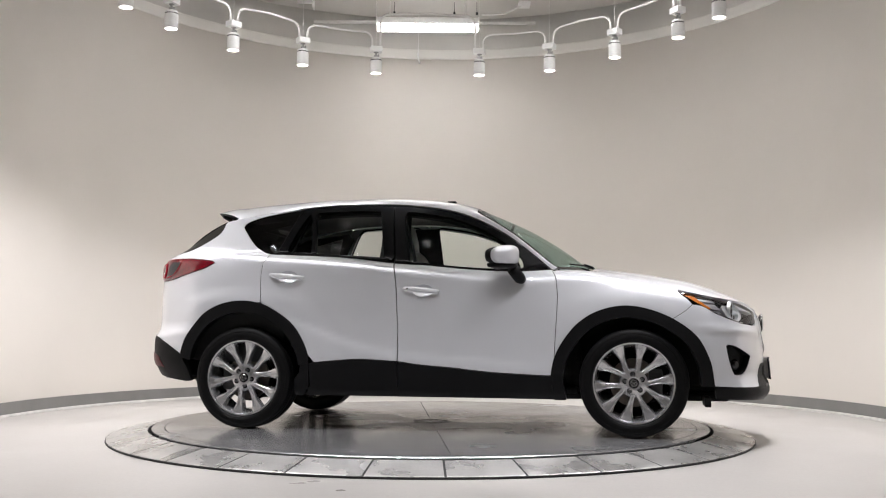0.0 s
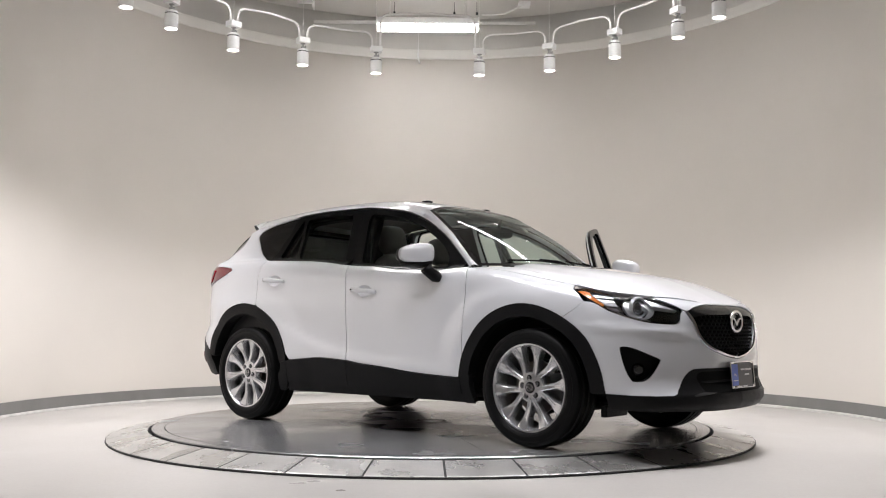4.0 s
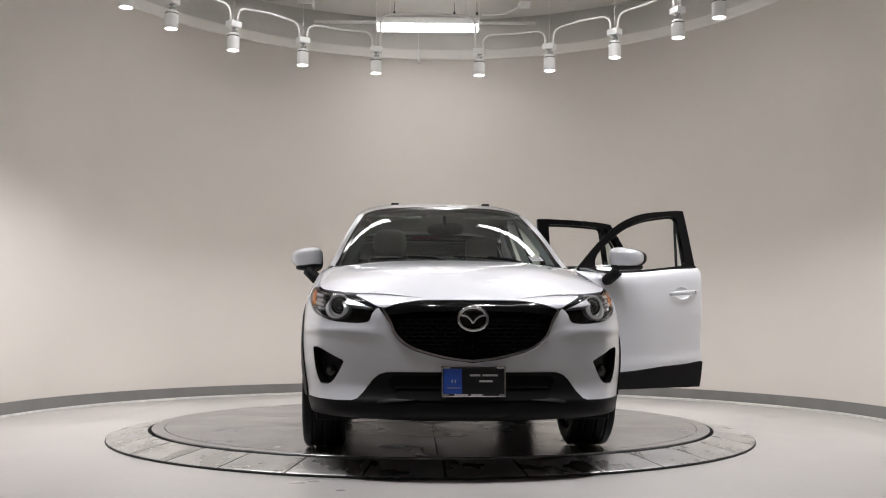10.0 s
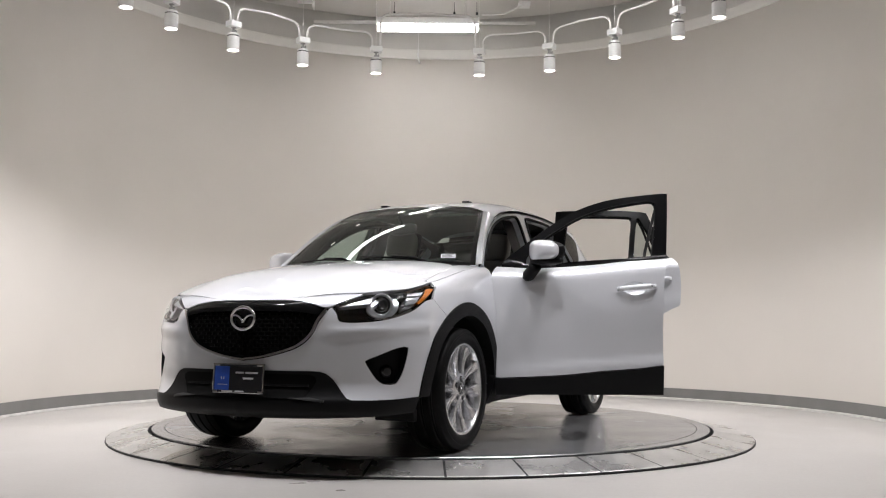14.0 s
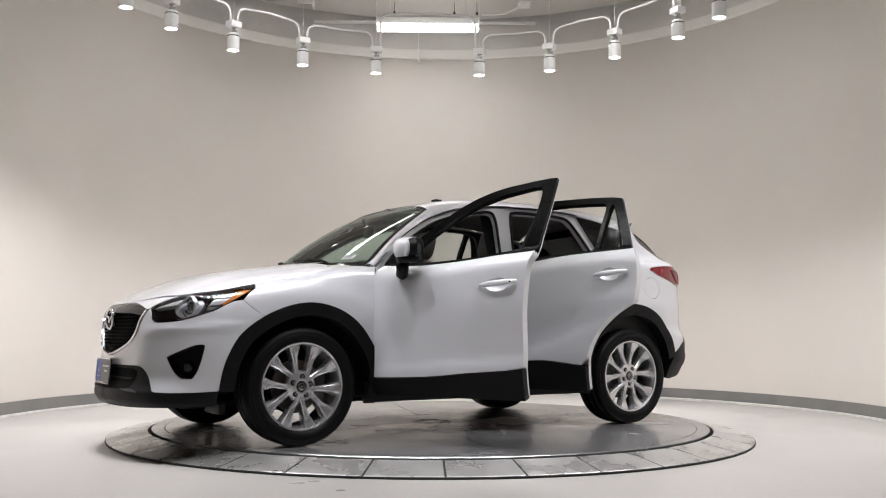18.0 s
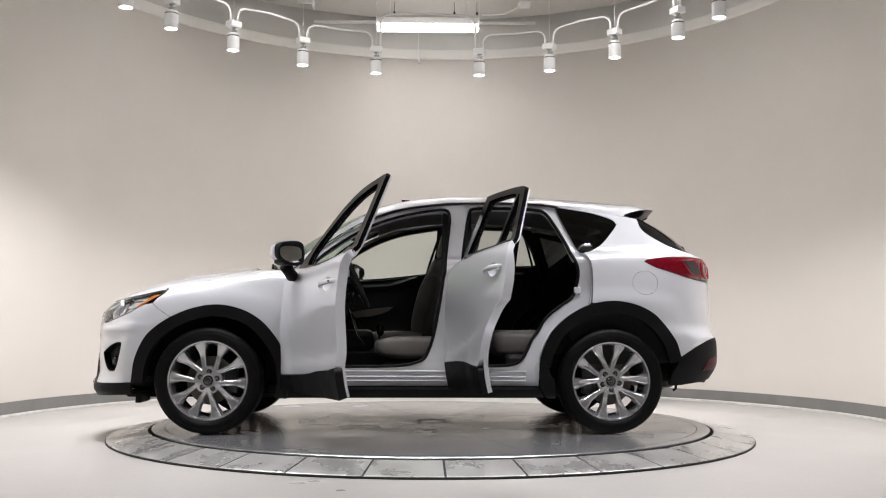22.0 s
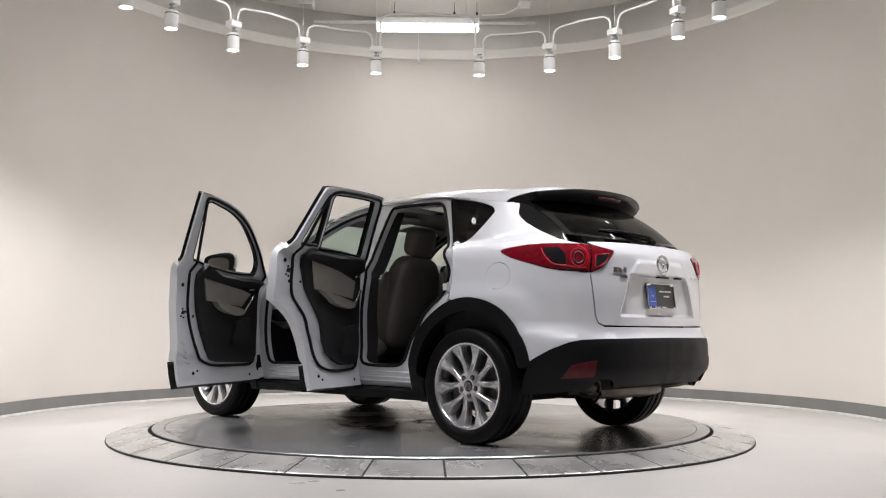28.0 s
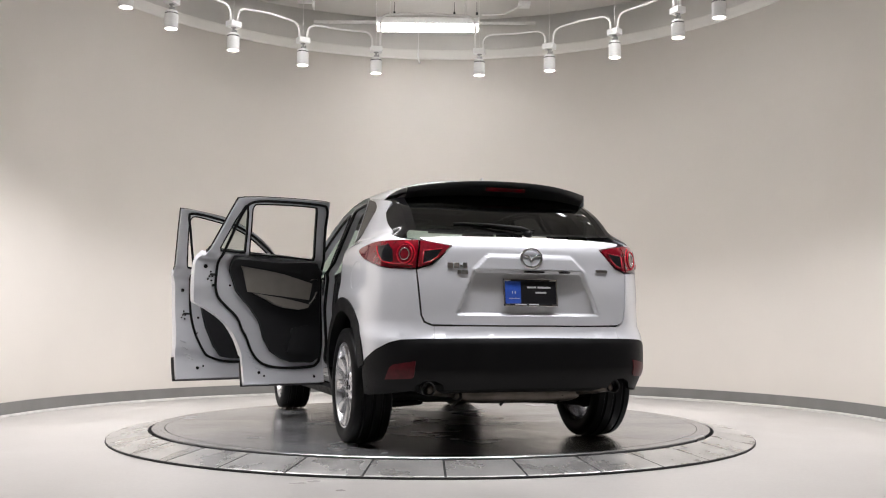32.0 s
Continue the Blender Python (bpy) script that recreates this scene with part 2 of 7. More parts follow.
# ---- the room ----
def build_room():
    # floor, one sheet under the hall
    bm = bmesh.new()
    box(bm, -8, 8, -11, 7.5, FLOOR - 0.2, FLOOR)
    tagged(part("floor", bm, M_FLOOR), "pale polished concrete showroom floor with faint stains", "floor", kind="structure")
    # curved back wall
    cx, cy = WALL_C
    a0, a1 = radians(-32), radians(212)
    bm = bmesh.new()
    lathe(bm, [(WALL_R, FLOOR), (WALL_R, 4.095), (WALL_R + 0.14, 4.095), (WALL_R + 0.14, FLOOR), (WALL_R, FLOOR)], 128, pose(cx, cy, 0), a0, a1)
    tagged(part("wall_curved", bm, M_WALL, smooth=False), "smooth cream painted curved wall behind the turntable", "wall", kind="structure")
    for p in bpy.data.objects["wall_curved"].data.polygons:
        p.use_smooth = abs(p.normal.z) < 0.5
    bm = bmesh.new()
    lathe(bm, [(WALL_R + 0.13, 4.098), (WALL_R - 0.002, 4.098), (WALL_R - 0.010, 4.118), (WALL_R - 0.010, 4.205), (WALL_R - 0.004, 4.220), (WALL_R + 0.13, 4.220), (WALL_R + 0.13, 4.098)], 128, pose(cx, cy, 0), a0, a1)
    tagged(part("trim_wall_top", bm, M_TRIM), "pale rounded cap along the top of the curved wall", "trim", kind="structure")
    bm = bmesh.new()
    lathe(bm, [(WALL_R + 0.03, 4.220), (WALL_R + 0.03, CEIL), (WALL_R + 0.13, CEIL), (WALL_R + 0.13, 4.220), (WALL_R + 0.03, 4.220)], 128, pose(cx, cy, 0), a0, a1)
    up = tagged(part("wall_upper", bm, M_CEIL), "plain grey painted band between the curved wall and the ceiling", "wall", kind="structure")
    for p in up.data.polygons:
        p.use_smooth = abs(p.normal.z) < 0.5
    bm = bmesh.new()
    lathe(bm, [(WALL_R - 0.003, FLOOR + 0.127), (WALL_R - 0.008, FLOOR + 0.127), (WALL_R - 0.010, FLOOR + 0.02), (WALL_R - 0.018, FLOOR + 0.006), (WALL_R - 0.028, FLOOR + 0.001), (WALL_R - 0.003, FLOOR + 0.001), (WALL_R - 0.003, FLOOR + 0.127)], 128, pose(cx, cy, 0), a0, a1)
    tagged(part("baseboard", bm, M_BASE, smooth=False), "dark grey vinyl cove baseboard along the curved wall", "baseboard", kind="structure")
    # the toe's pale colour stands in for light reflected by its curve
    bm = bmesh.new()
    lathe(bm, [(WALL_R - 0.018, FLOOR + 0.024), (WALL_R - 0.030, FLOOR + 0.020), (WALL_R - 0.040, FLOOR + 0.010), (WALL_R - 0.043, FLOOR + 0.001), (WALL_R - 0.018, FLOOR + 0.001), (WALL_R - 0.018, FLOOR + 0.024)], 128, pose(cx, cy, 0), a0, a1)
    tagged(part("trim_floor_toe", bm, M_TOE), "rounded baseboard toe at the floor, coloured pale for reflected light", "trim", kind="structure")
    # the hall round it: ceiling, and unseen walls added for reflections and bounce
    bm = bmesh.new()
    box(bm, -8, 8, -11, 7.5, CEIL, CEIL + 0.2)
    tagged(part("ceiling", bm, M_CEIL), "plain grey painted ceiling above the light ring", "ceiling", kind="structure")
    for nm, c in (("wall_north", (-8, 8, 7.5, 7.7)), ("wall_south", (-8, 8, -11.2, -11)), ("wall_west", (-8.2, -8, -11.2, 7.7)), ("wall_east", (8, 8.2, -11.2, 7.7))):
        bm = bmesh.new()
        box(bm, *c, FLOOR - 0.2, CEIL + 0.2)
        tagged(part(nm, bm, M_WALL), "plain cream wall out of view, added to close the hall", "wall", kind="structure")


def build_turntable():
    # fixed sloping ring of steel plates
    ring = tagged(empty("turntable_ring", (0, 0, FLOOR)), "fixed sloping ring of grey steel plates round the turntable", "turntable ring")
    bm = bmesh.new()
    lathe(bm, [(2.072, 0.001), (2.355, 0.001), (2.355, 0.012), (2.345, 0.016), (2.10, 0.062), (2.072, 0.062), (2.072, 0.001)], 136)
    part("base_frame", bm, M_LIP, ring, "dark rubbered base edge")
    step = 2 * math.pi / 34
    first = radians(-88.2)
    bm = bmesh.new()
    n, g = 5, 0.0065
    lo, hi = [], []
    for k in range(n + 1):
        row = []
        for r, z in ((2.076, 0.064), (2.10, 0.064), (2.345, 0.0175), (2.350, 0.0145)):
            h = step / 2 - g / r
            a = -h + 2 * h * k / n
            row.append((r * math.cos(a), r * math.sin(a), z))
        hi.append([bm.verts.new(p) for p in row])
        lo.append([bm.verts.new((p[0], p[1], p[2] - 0.006)) for p in row])
    for k in range(n):
        for j in range(3):
            bm.faces.new((hi[k][j], hi[k][j + 1], hi[k + 1][j + 1], hi[k + 1][j]))
        bm.faces.new((hi[k][3], lo[k][3], lo[k + 1][3], hi[k + 1][3]))
        bm.faces.new((hi[k][0], hi[k + 1][0], lo[k + 1][0], lo[k][0]))
    for e in (0, n):
        for j in range(3):
            bm.faces.new((hi[e][j], lo[e][j], lo[e][j + 1], hi[e][j + 1]))
    me = finish(bm, "plate", M_PLATE)
    for i in range(34):
        ob = new("plate", me)
        ob.parent = ring
        ob.matrix_basis = Matrix.Rotation(first + step * (i + 0.5), 4, "Z")
    # turning disc
    disc = tagged(empty("turntable_disc", (0, 0, 0)), "round grey steel turntable disc with worn tyre marks", "turntable")
    bm = bmesh.new()
    lathe(bm, [(0.0, -0.02), (2.03, -0.02), (2.03, -0.07), (0, -0.07)], 96)
    part("underplate", bm, M_GAP, disc)
    bm = bmesh.new()
    lathe(bm, [(1.962, -0.018), (1.962, -0.001), (1.964, 0.0), (2.046, 0.0), (2.05, -0.004), (2.05, -0.05), (1.962, -0.018)], 160)
    part("rim", bm, M_DISC, disc, "smooth outer steel rim")
    # ten deck plates with open seams
    k, n = 10, 12
    a = 2 * math.pi / k
    for q in range(k):
        at = radians(15) + a * q
        bm = bmesh.new()
        top, bot = [], []
        for j in range(n + 1):
            row, low = [], []
            for r in (0.16, 0.7, 1.3, 1.957):
                h = a / 2 - 0.0028 / r
                t = at - h + 2 * h * j / n
                row.append(bm.verts.new((r * math.cos(t), r * math.sin(t), 0)))
                low.append(bm.verts.new((r * math.cos(t), r * math.sin(t), -0.012)))
            top.append(row)
            bot.append(low)
        for j in range(n):
            for i in range(3):
                bm.faces.new((top[j][i], top[j][i + 1], top[j + 1][i + 1], top[j + 1][i]))
            bm.faces.new((top[j][3], bot[j][3], bot[j + 1][3], top[j + 1][3]))
            bm.faces.new((top[j][0], top[j + 1][0], bot[j + 1][0], bot[j][0]))
        for e in (0, n):
            for i in range(3):
                bm.faces.new((top[e][i], bot[e][i], bot[e][i + 1], top[e][i + 1]))
        part("deck_plate", bm, M_DISC, disc)
    bm = bmesh.new()
    lathe(bm, [(0, 0.003), (0.085, 0.003), (0.09, -0.002), (0.12, -0.002), (0.125, 0.003), (0.155, 0.002), (0.158, -0.012)], 48)
    hub = part("hub_cover", bm, M_DISC, disc, "round bolted hub cover")
    bm = bmesh.new()
    lathe(bm, [(0, 0.006), (0.011, 0.006), (0.013, 0.003), (0.013, -0.002)], 8)
    me = finish(bm, "bolt", M_DISC)
    for i in range(8):
        ob = new("bolt", me)
        ob.parent = hub
        ob.location = (0.135 * math.cos(i * math.pi / 4), 0.135 * math.sin(i * math.pi / 4), 0.0)
    return disc


# ring of ceiling spotlights: place of each lens
SPOTS = ((-2.65, 0.66), (-2.42, 1.24), (-1.99, 1.91), (-1.37, 2.43), (-0.62, 2.73), (0.50, 2.78), (1.24, 2.58), (1.84, 2.07), (2.31, 1.40), (2.52, 0.81))
MORE_SPOTS = tuple((-0.05 + 2.68 * math.cos(radians(a)), 0.05 + 2.68 * math.sin(radians(a))) for a in np.linspace(-2, -178, 11))


def build_lights():
    # one spotlight head, built once
    def head():
        h = empty("ceiling_spotlight")
        bm = bmesh.new()
        box(bm, -0.062, 0.062, -0.05, 0.05, 0.235, 0.295, 0.006)
        part("junction_box", bm, M_FIX, h)
        bm = bmesh.new()
        lathe(bm, [(0, 0.238), (0.026, 0.238), (0.026, 0.230), (0.012, 0.224), (0.012, 0.204), (0.024, 0.198), (0.024, 0.186), (0.014, 0.180), (0.014, 0.172), (0, 0.172)], 14)
        box(bm, -0.032, -0.022, -0.014, 0.014, 0.160, 0.215, 0.002)
        part("knuckle", bm, M_KNUCKLE, h, "grey metal swivel knuckle")
        bm = bmesh.new()
        lathe(bm, [(0, 0.174), (0.046, 0.174), (0.056, 0.168), (0.058, 0.150), (0.054, 0.149), (0.054, 0.138), (0.0615, 0.137), (0.0625, 0.006), (0.060, 0.0), (0.054, 0.0), (0.052, 0.012), (0.0, 0.012)], 28)
        part("housing", bm, M_FIX, h, smooth=35)
        bm = bmesh.new()
        for k in range(16):
            a = 2 * math.pi * k / 16
            box(bm, 0.053, 0.0595, -0.008, 0.008, 0.139, 0.148, 0, 1, Matrix.Rotation(a, 4, "Z"))
        part("vent_slots", bm, M_VENT, h, "black vent slots")
        bm = bmesh.new()
        lathe(bm, [(0, 0.003), (0.03, 0.0035), (0.051, 0.008), (0.052, 0.0115), (0, 0.0115)], 24)
        part("lens", bm, M_LENS, h, "glowing round lens")
        return h

    first = head()
    every = list(SPOTS) + list(MORE_SPOTS)
    for i, (x, y) in enumerate(every):
        turn = math.degrees(math.atan2(y - 0.3, x)) + 90
        m = pose(x, y, SPOT_Z, 0, 0, turn)
        if i == 0:
            first.matrix_basis = m
            ob = first
        else:
            ob = copy_thing(first, m)
        tagged(ob, "white cylindrical ceiling spotlight hanging from conduit, lit", "spotlight", "ring of ceiling spotlights")
        lamp = bpy.data.lights.new("spot_lamp", "SPOT")
        lamp.energy, lamp.spot_size, lamp.spot_blend, lamp.shadow_soft_size = 110 if i < len(SPOTS) else 119, radians(86), 0.85, 0.05
        lamp.color = (1.0, 0.98, 1.015)
        l = new("spot_lamp", lamp)
        l.location = (x, y, SPOT_Z - 0.012)
    # conduits from box to box, and the rods that hold them
    top = SPOT_Z + 0.295
    for i in range(len(SPOTS) - 1):
        a, b = Vector((*SPOTS[i], top)), Vector((*SPOTS[i + 1], top))
        d = (b - a).normalized() * 0.045
        rise = 0.155 if i != 4 else 0.36
        a, b = a + d, b - d
        au, bu = a + Vector((0, 0, rise)), b + Vector((0, 0, rise))
        mid = (au + bu) / 2 + Vector((0, 0, -0.012 if i % 2 else 0.02))
        bm = bmesh.new()
        tube(bm, [a] + arc_pts(a, au, mid, 0.11) + [mid] + arc_pts(mid, bu, b, 0.11) + [b], 0.0115, 8)
        tagged(part("conduit", bm, M_CONDUIT, smooth=True), "thin white bent conduit between two spotlights", "conduit", "conduits of the light ring")
    for i, (x, y) in enumerate(every):
        bm = bmesh.new()
        tube(bm, [(x, y, top), (x, y, CEIL)], 0.0022, 6)
        tagged(part("hanger_rod", bm, M_CONDUIT), "thin white hanger rod to the ceiling", "rod", "hanger rods")
    # batten lights: the one at the back is seen, the others show in the windscreen
    def batten(x, y, z, turn, long=1.22):
        f = empty("batten_light")
        bm = bmesh.new()
        box(bm, -long / 2, long / 2, -0.075, 0.075, 0.070, 0.150, 0.008)
        part("housing", bm, M_FIX, f)
        bm = bmesh.new()
        box(bm, -long / 2 + 0.012, long / 2 - 0.012, -0.085, 0.085, 0.022, 0.072, 0.012, 3)
        part("diffuser", bm, M_TUBE, f, "glowing white diffuser")
        for s in (-1, 1):
            bm = bmesh.new()
            box(bm, s * long / 2 - 0.008, s * long / 2 + 0.008, -0.09, 0.09, 0.018, 0.153, 0.004)
            part("end_cap", bm, M_FIX, f)
        f.matrix_basis = pose(x, y, z, 0, 0, turn)
        tagged(f, "white batten ceiling light with a glowing diffuser", "batten light", "ceiling battens")
        return f

    batten(-0.066, 3.30, 4.096, 0, 1.165)
    batten(-1.5, 1.45, 4.255, 32, 1.7)
    batten(1.6, 1.40, 4.255, -28, 1.7)
    batten(-1.7, -1.9, 4.255, -45, 1.9)
    batten(1.7, -1.9, 4.255, 45, 1.9)
    bm = bmesh.new()
    tube(bm, [(-1.44, 3.84, 4.385), (1.23, 3.84, 4.385)], 0.022, 10)
    tagged(part("ceiling_pipe", bm, M_CONDUIT, smooth=True), "straight white pipe behind the batten light", "pipe")
    # small fittings at the ceiling behind the ring
    bm = bmesh.new()
    tube(bm, [(0.58, 3.80, 4.47), (0.75, 3.80, 4.475), (0.86, 3.80, 4.485), (0.95, 3.80, 4.53), (1.03, 3.80, 4.575), (1.07, 3.80, 4.60)], 0.011, 8)
    tagged(part("conduit", bm, M_CONDUIT, smooth=True), "thin white conduit running to a junction box", "conduit")
    bm = bmesh.new()
    box(bm, 1.02, 1.16, 3.73, 3.87, CEIL - 0.045, CEIL, 0.005)
    tagged(part("junction_box", bm, M_FIX), "small white junction box on the ceiling", "junction box")
    bm = bmesh.new()
    box(bm, -1.62, -1.43, 3.70, 3.715, CEIL - 0.06, CEIL, 0.003)
    box(bm, -1.44, -1.425, 3.64, 3.78, CEIL - 0.115, CEIL, 0.003)
    tagged(part("ceiling_bracket", bm, M_FIX), "white sheet metal bracket on the ceiling", "bracket")
    bm = bmesh.new()
    tube(bm, [(-0.185, 4.25, 4.19), (-0.19, 4.25, 4.10), (-0.185, 4.27, 4.05), (-0.17, 4.36, 4.03)], 0.010, 8)
    tube(bm, [(-0.185, 4.25, 4.19), (-0.185, 4.25, CEIL)], 0.003, 6)
    tagged(part("hanging_cable", bm, M_FIX, smooth=True), "short white cable hanging behind the batten light", "cable")
    for x in (-0.47, 0.25, 0.52):
        bm = bmesh.new()
        box(bm, x - 0.012, x + 0.012, 3.78, 3.80, 4.465, 4.50, 0.003)
        tube(bm, [(x, 3.79, 4.49), (x, 3.79, CEIL)], 0.003, 6)
        tagged(part("cable_clip", bm, M_VENT), "small black clip holding the conduit", "clip")
    for x in (-0.5, 0.37):
        bm = bmesh.new()
        tube(bm, [(x, 3.3, 4.26), (x, 3.3, CEIL)], 0.006, 6)
        tagged(part("hanger_rod", bm, M_CONDUIT), "thin white hanger rod to the ceiling", "rod", "hanger rods")


build_room()
DISC = build_turntable()
build_lights()


# ---- the car's skin, as smooth functions (x ahead, y to its left, z up; metres) ----
def curve(xs, ys):
    """A smooth monotone curve through knots (Hermite with limited slopes), clamped past the ends."""
    xs, ys = np.array(xs, float), np.array(ys, float)
    if xs[0] > xs[-1]:
        xs, ys = xs[::-1], ys[::-1]
    h, d = np.diff(xs), np.diff(ys) / np.diff(xs)
    m = np.zeros(len(xs))
    m[0], m[-1] = d[0], d[-1]
    for i in range(1, len(xs) - 1):
        m[i] = 0 if d[i - 1] * d[i] <= 0 else (h[i - 1] + h[i]) / (h[i - 1] / d[i] + h[i] / d[i - 1])

    def f(x):
        x = np.clip(np.asarray(x, float), xs[0], xs[-1])
        i = np.clip(np.searchsorted(xs, x) - 1, 0, len(h) - 1)
        t = (x - xs[i]) / h[i]
        return ((1 + 2 * t) * (1 - t) ** 2 * ys[i] + t * (1 - t) ** 2 * h[i] * m[i] + t * t * (3 - 2 * t) * ys[i + 1] + t * t * (t - 1) * h[i] * m[i + 1])
    return f


def catmull(pts, n=24, closed=False):
    """Points along a smooth spline through pts."""
    p = [np.array(q, float) for q in pts]
    if closed:
        p = [p[-1]] + p + [p[0], p[1]]
    else:
        p = [2 * p[0] - p[1]] + p + [2 * p[-1] - p[-2]]
    out = []
    for i in range(1, len(p) - 2):
        for k in range(n):
            t = k / n
            out.append(0.5 * (2 * p[i] + (p[i + 1] - p[i - 1]) * t + (2 * p[i - 1] - 5 * p[i] + 4 * p[i + 1] - p[i + 2]) * t * t + (3 * p[i] - p[i - 1] - 3 * p[i + 1] + p[i + 2]) * t ** 3))
    if not closed:
        out.append(p[-2])
    return np.array(out)


def ramp(a, b, x):
    t = np.clip((np.asarray(x, float) - a) / (b - a), 0, 1)
    return t * t * (3 - 2 * t)


# plan outline of the left half, from the nose to the tail
PLAN = catmull(((2.262, 0), (2.245, 0.24), (2.198, 0.45), (2.125, 0.635), (2.01, 0.785), (1.86, 0.868), (1.65, 0.901), (1.35, 0.905), (0.84, 0.897), (0.3, 0.892), (-0.26, 0.892),
                (-0.86, 0.897), (-1.35, 0.905), (-1.65, 0.890), (-1.85, 0.850), (-2.0, 0.772), (-2.10, 0.645), (-2.160, 0.42), (-2.182, 0.2), (-2.188, 0)), 16)
PLAN[0, 1] = PLAN[-1, 1] = 0
ARC = np.concatenate([[0], np.cumsum(np.hypot(*np.diff(PLAN, axis=0).T))])
_T = np.gradient(PLAN, ARC, axis=0)
_T[0] = (0, 1)
_T[-1] = (0, -1)
S_END = ARC[-1]

BELT = curve((0.95, 0.82, 0.60, 0.45, 0.2, -0.02, -0.27, -0.59, -0.84, -1.18, -1.5, -2.2), (1.088, 1.098, 1.097, 1.101, 1.118, 1.14, 1.162, 1.198, 1.217, 1.237, 1.243, 1.243))
HOOD_Z = curve((2.30, 2.20, 2.17, 2.12, 2.057, 1.915, 1.711, 1.507, 1.302, 1.139, 0.95, 0.75), (0.79, 0.84, 0.862, 0.893, 0.926, 0.988, 1.054, 1.092, 1.121, 1.142, 1.158, 1.166))
HOOD_CAM = curve((0, 0.3, 0.5, 0.615, 0.72, 0.80, 0.84, 0.90), (0, 0.006, 0.022, 0.045, 0.068, 0.096, 0.116, 0.165))
TOP_IN = curve((-0.001, 0.0, 0.01, 0.025, 0.05, 0.09, 0.15, 0.25, 0.36, 0.5), (0.087, 0.085, 0.066, 0.050, 0.036, 0.024, 0.014, 0.005, 0.0, 0.0))
LOW_IN = curve((0.15, 0.2, 0.25, 0.33, 0.42, 0.5, 0.6), (0.14, 0.10, 0.06, 0.03, 0.012, 0.002, 0))
FRONT_X = curve((0.15, 0.20, 0.235, 0.27, 0.32, 0.36, 0.42, 0.5, 0.6, 0.75, 0.82, 0.88, 0.95), (-0.14, -0.06, 0.02, 0.048, 0.045, 0.02, 0.0, 0.0, 0.0, -0.002, -0.012, -0.05, -0.12))
REAR_X = curve((0.2, 0.28, 0.34, 0.40, 0.48, 0.58, 0.645, 0.68, 0.75, 0.93, 1.05, 1.15, 1.20, 1.25), (-0.16, -0.09, -0.02, 0.02, 0.05, 0.052, 0.045, 0.02, 0.012, 0.008, 0.0, -0.006, -0.03, -0.07))


CREASE = curve((0.95, 0.85, 0.3, -0.26, -0.6, -0.85, -1.1), (0.49, 0.49, 0.525, 0.575, 0.65, 0.74, 0.82))


def hood(x, y):
    """Height of the bonnet and wing tops."""
    x = np.asarray(x, float)
    return HOOD_Z(x) - HOOD_CAM(np.abs(y)) * (0.64 + 0.36 * ramp(0.85, 1.7, x))


def plan(s):
    s = np.clip(np.asarray(s, float), 0, S_END)
    x, y = np.interp(s, ARC, PLAN[:, 0]), np.interp(s, ARC, PLAN[:, 1])
    tx, ty = np.interp(s, ARC, _T[:, 0]), np.interp(s, ARC, _T[:, 1])
    k = np.hypot(tx, ty)
    return x, y, ty / k, -tx / k


def top_edge(s):
    """Height at which the side turns into the bonnet, or the belt line behind it."""
    x, y, nx, ny = plan(s)
    h = hood(x - nx * 0.085, y - ny * 0.085)
    w = ramp(0.95, 0.82, x)
    return h * (1 - w) + BELT(x) * w


def skin(s, z):
    """A point of the body's side: s runs along the plan outline from nose to tail, z is the height."""
    s, z = np.asarray(s, float), np.asarray(z, float)
    x, y, nx, ny = plan(s)
    d = top_edge(s) - z
    wf, wr = ramp(1.62, 2.12, x), ramp(-1.62, -2.08, x)
    e = np.maximum(-d, 0)
    tail = ramp(-1.35, -2.1, x)
    waist = ramp(1.0, 0.7, x) * ramp(-1.45, -1.1, x) * ramp(0.0, 0.10, d)
    inn = TOP_IN(d) * (1 - 0.55 * wr) * (1 - 0.45 * wf) * (1 - 0.35 * waist) + LOW_IN(z) * (1 - 0.6 * np.maximum(wf, wr)) + 0.012 * ramp(0, 0.02, e) + e * 0.39
    # hollow of the doors over the sill, rising to the rear, and the swell above it
    mid = ramp(1.05, 0.75, x) * ramp(-1.20, -0.80, x)
    u = z - CREASE(x)
    dent = np.where(u < 0, np.exp(-(u / 0.050) ** 2), np.exp(-(u / 0.150) ** 2))
    inn = inn + mid * (0.012 * dent - 0.004 * np.exp(-((z - 0.86) / 0.10) ** 2))
    # ridge over the fog pockets, from the grille to the wheel
    ridge = np.exp(-((z - 0.695 - 0.06 * (s - 0.75)) / 0.026) ** 2) * ramp(0.44, 0.56, s) * ramp(1.20, 1.0, s)
    inn = inn - 0.009 * ridge
    # the rear bumper stands out below the tailgate
    inn = inn - 0.020 * ramp(0.735, 0.675, z) * ramp(-1.60, -1.90, x) * ramp(0.35, 0.50, z)
    # flared shoulders round the wheels
    away = np.hypot(np.minimum(np.abs(x - 1.35), np.abs(x + 1.35)), z - 0.36)
    inn = inn - 0.013 * ramp(0.76, 0.60, away) * ramp(2.0, 1.75, np.abs(x)) * ramp(1.02, 0.88, z)
    x2 = x - nx * inn * (1 - tail) + wf * FRONT_X(z) - wr * REAR_X(z)
    y2 = y - ny * inn - ramp(0, 0.04, e) * tail * 0.035
    x2 = x2 + tail * e * 1.05
    return np.stack(np.broadcast_arrays(x2, np.maximum(y2, 0) * np.where(y <= 0, 0, 1), z), -1)


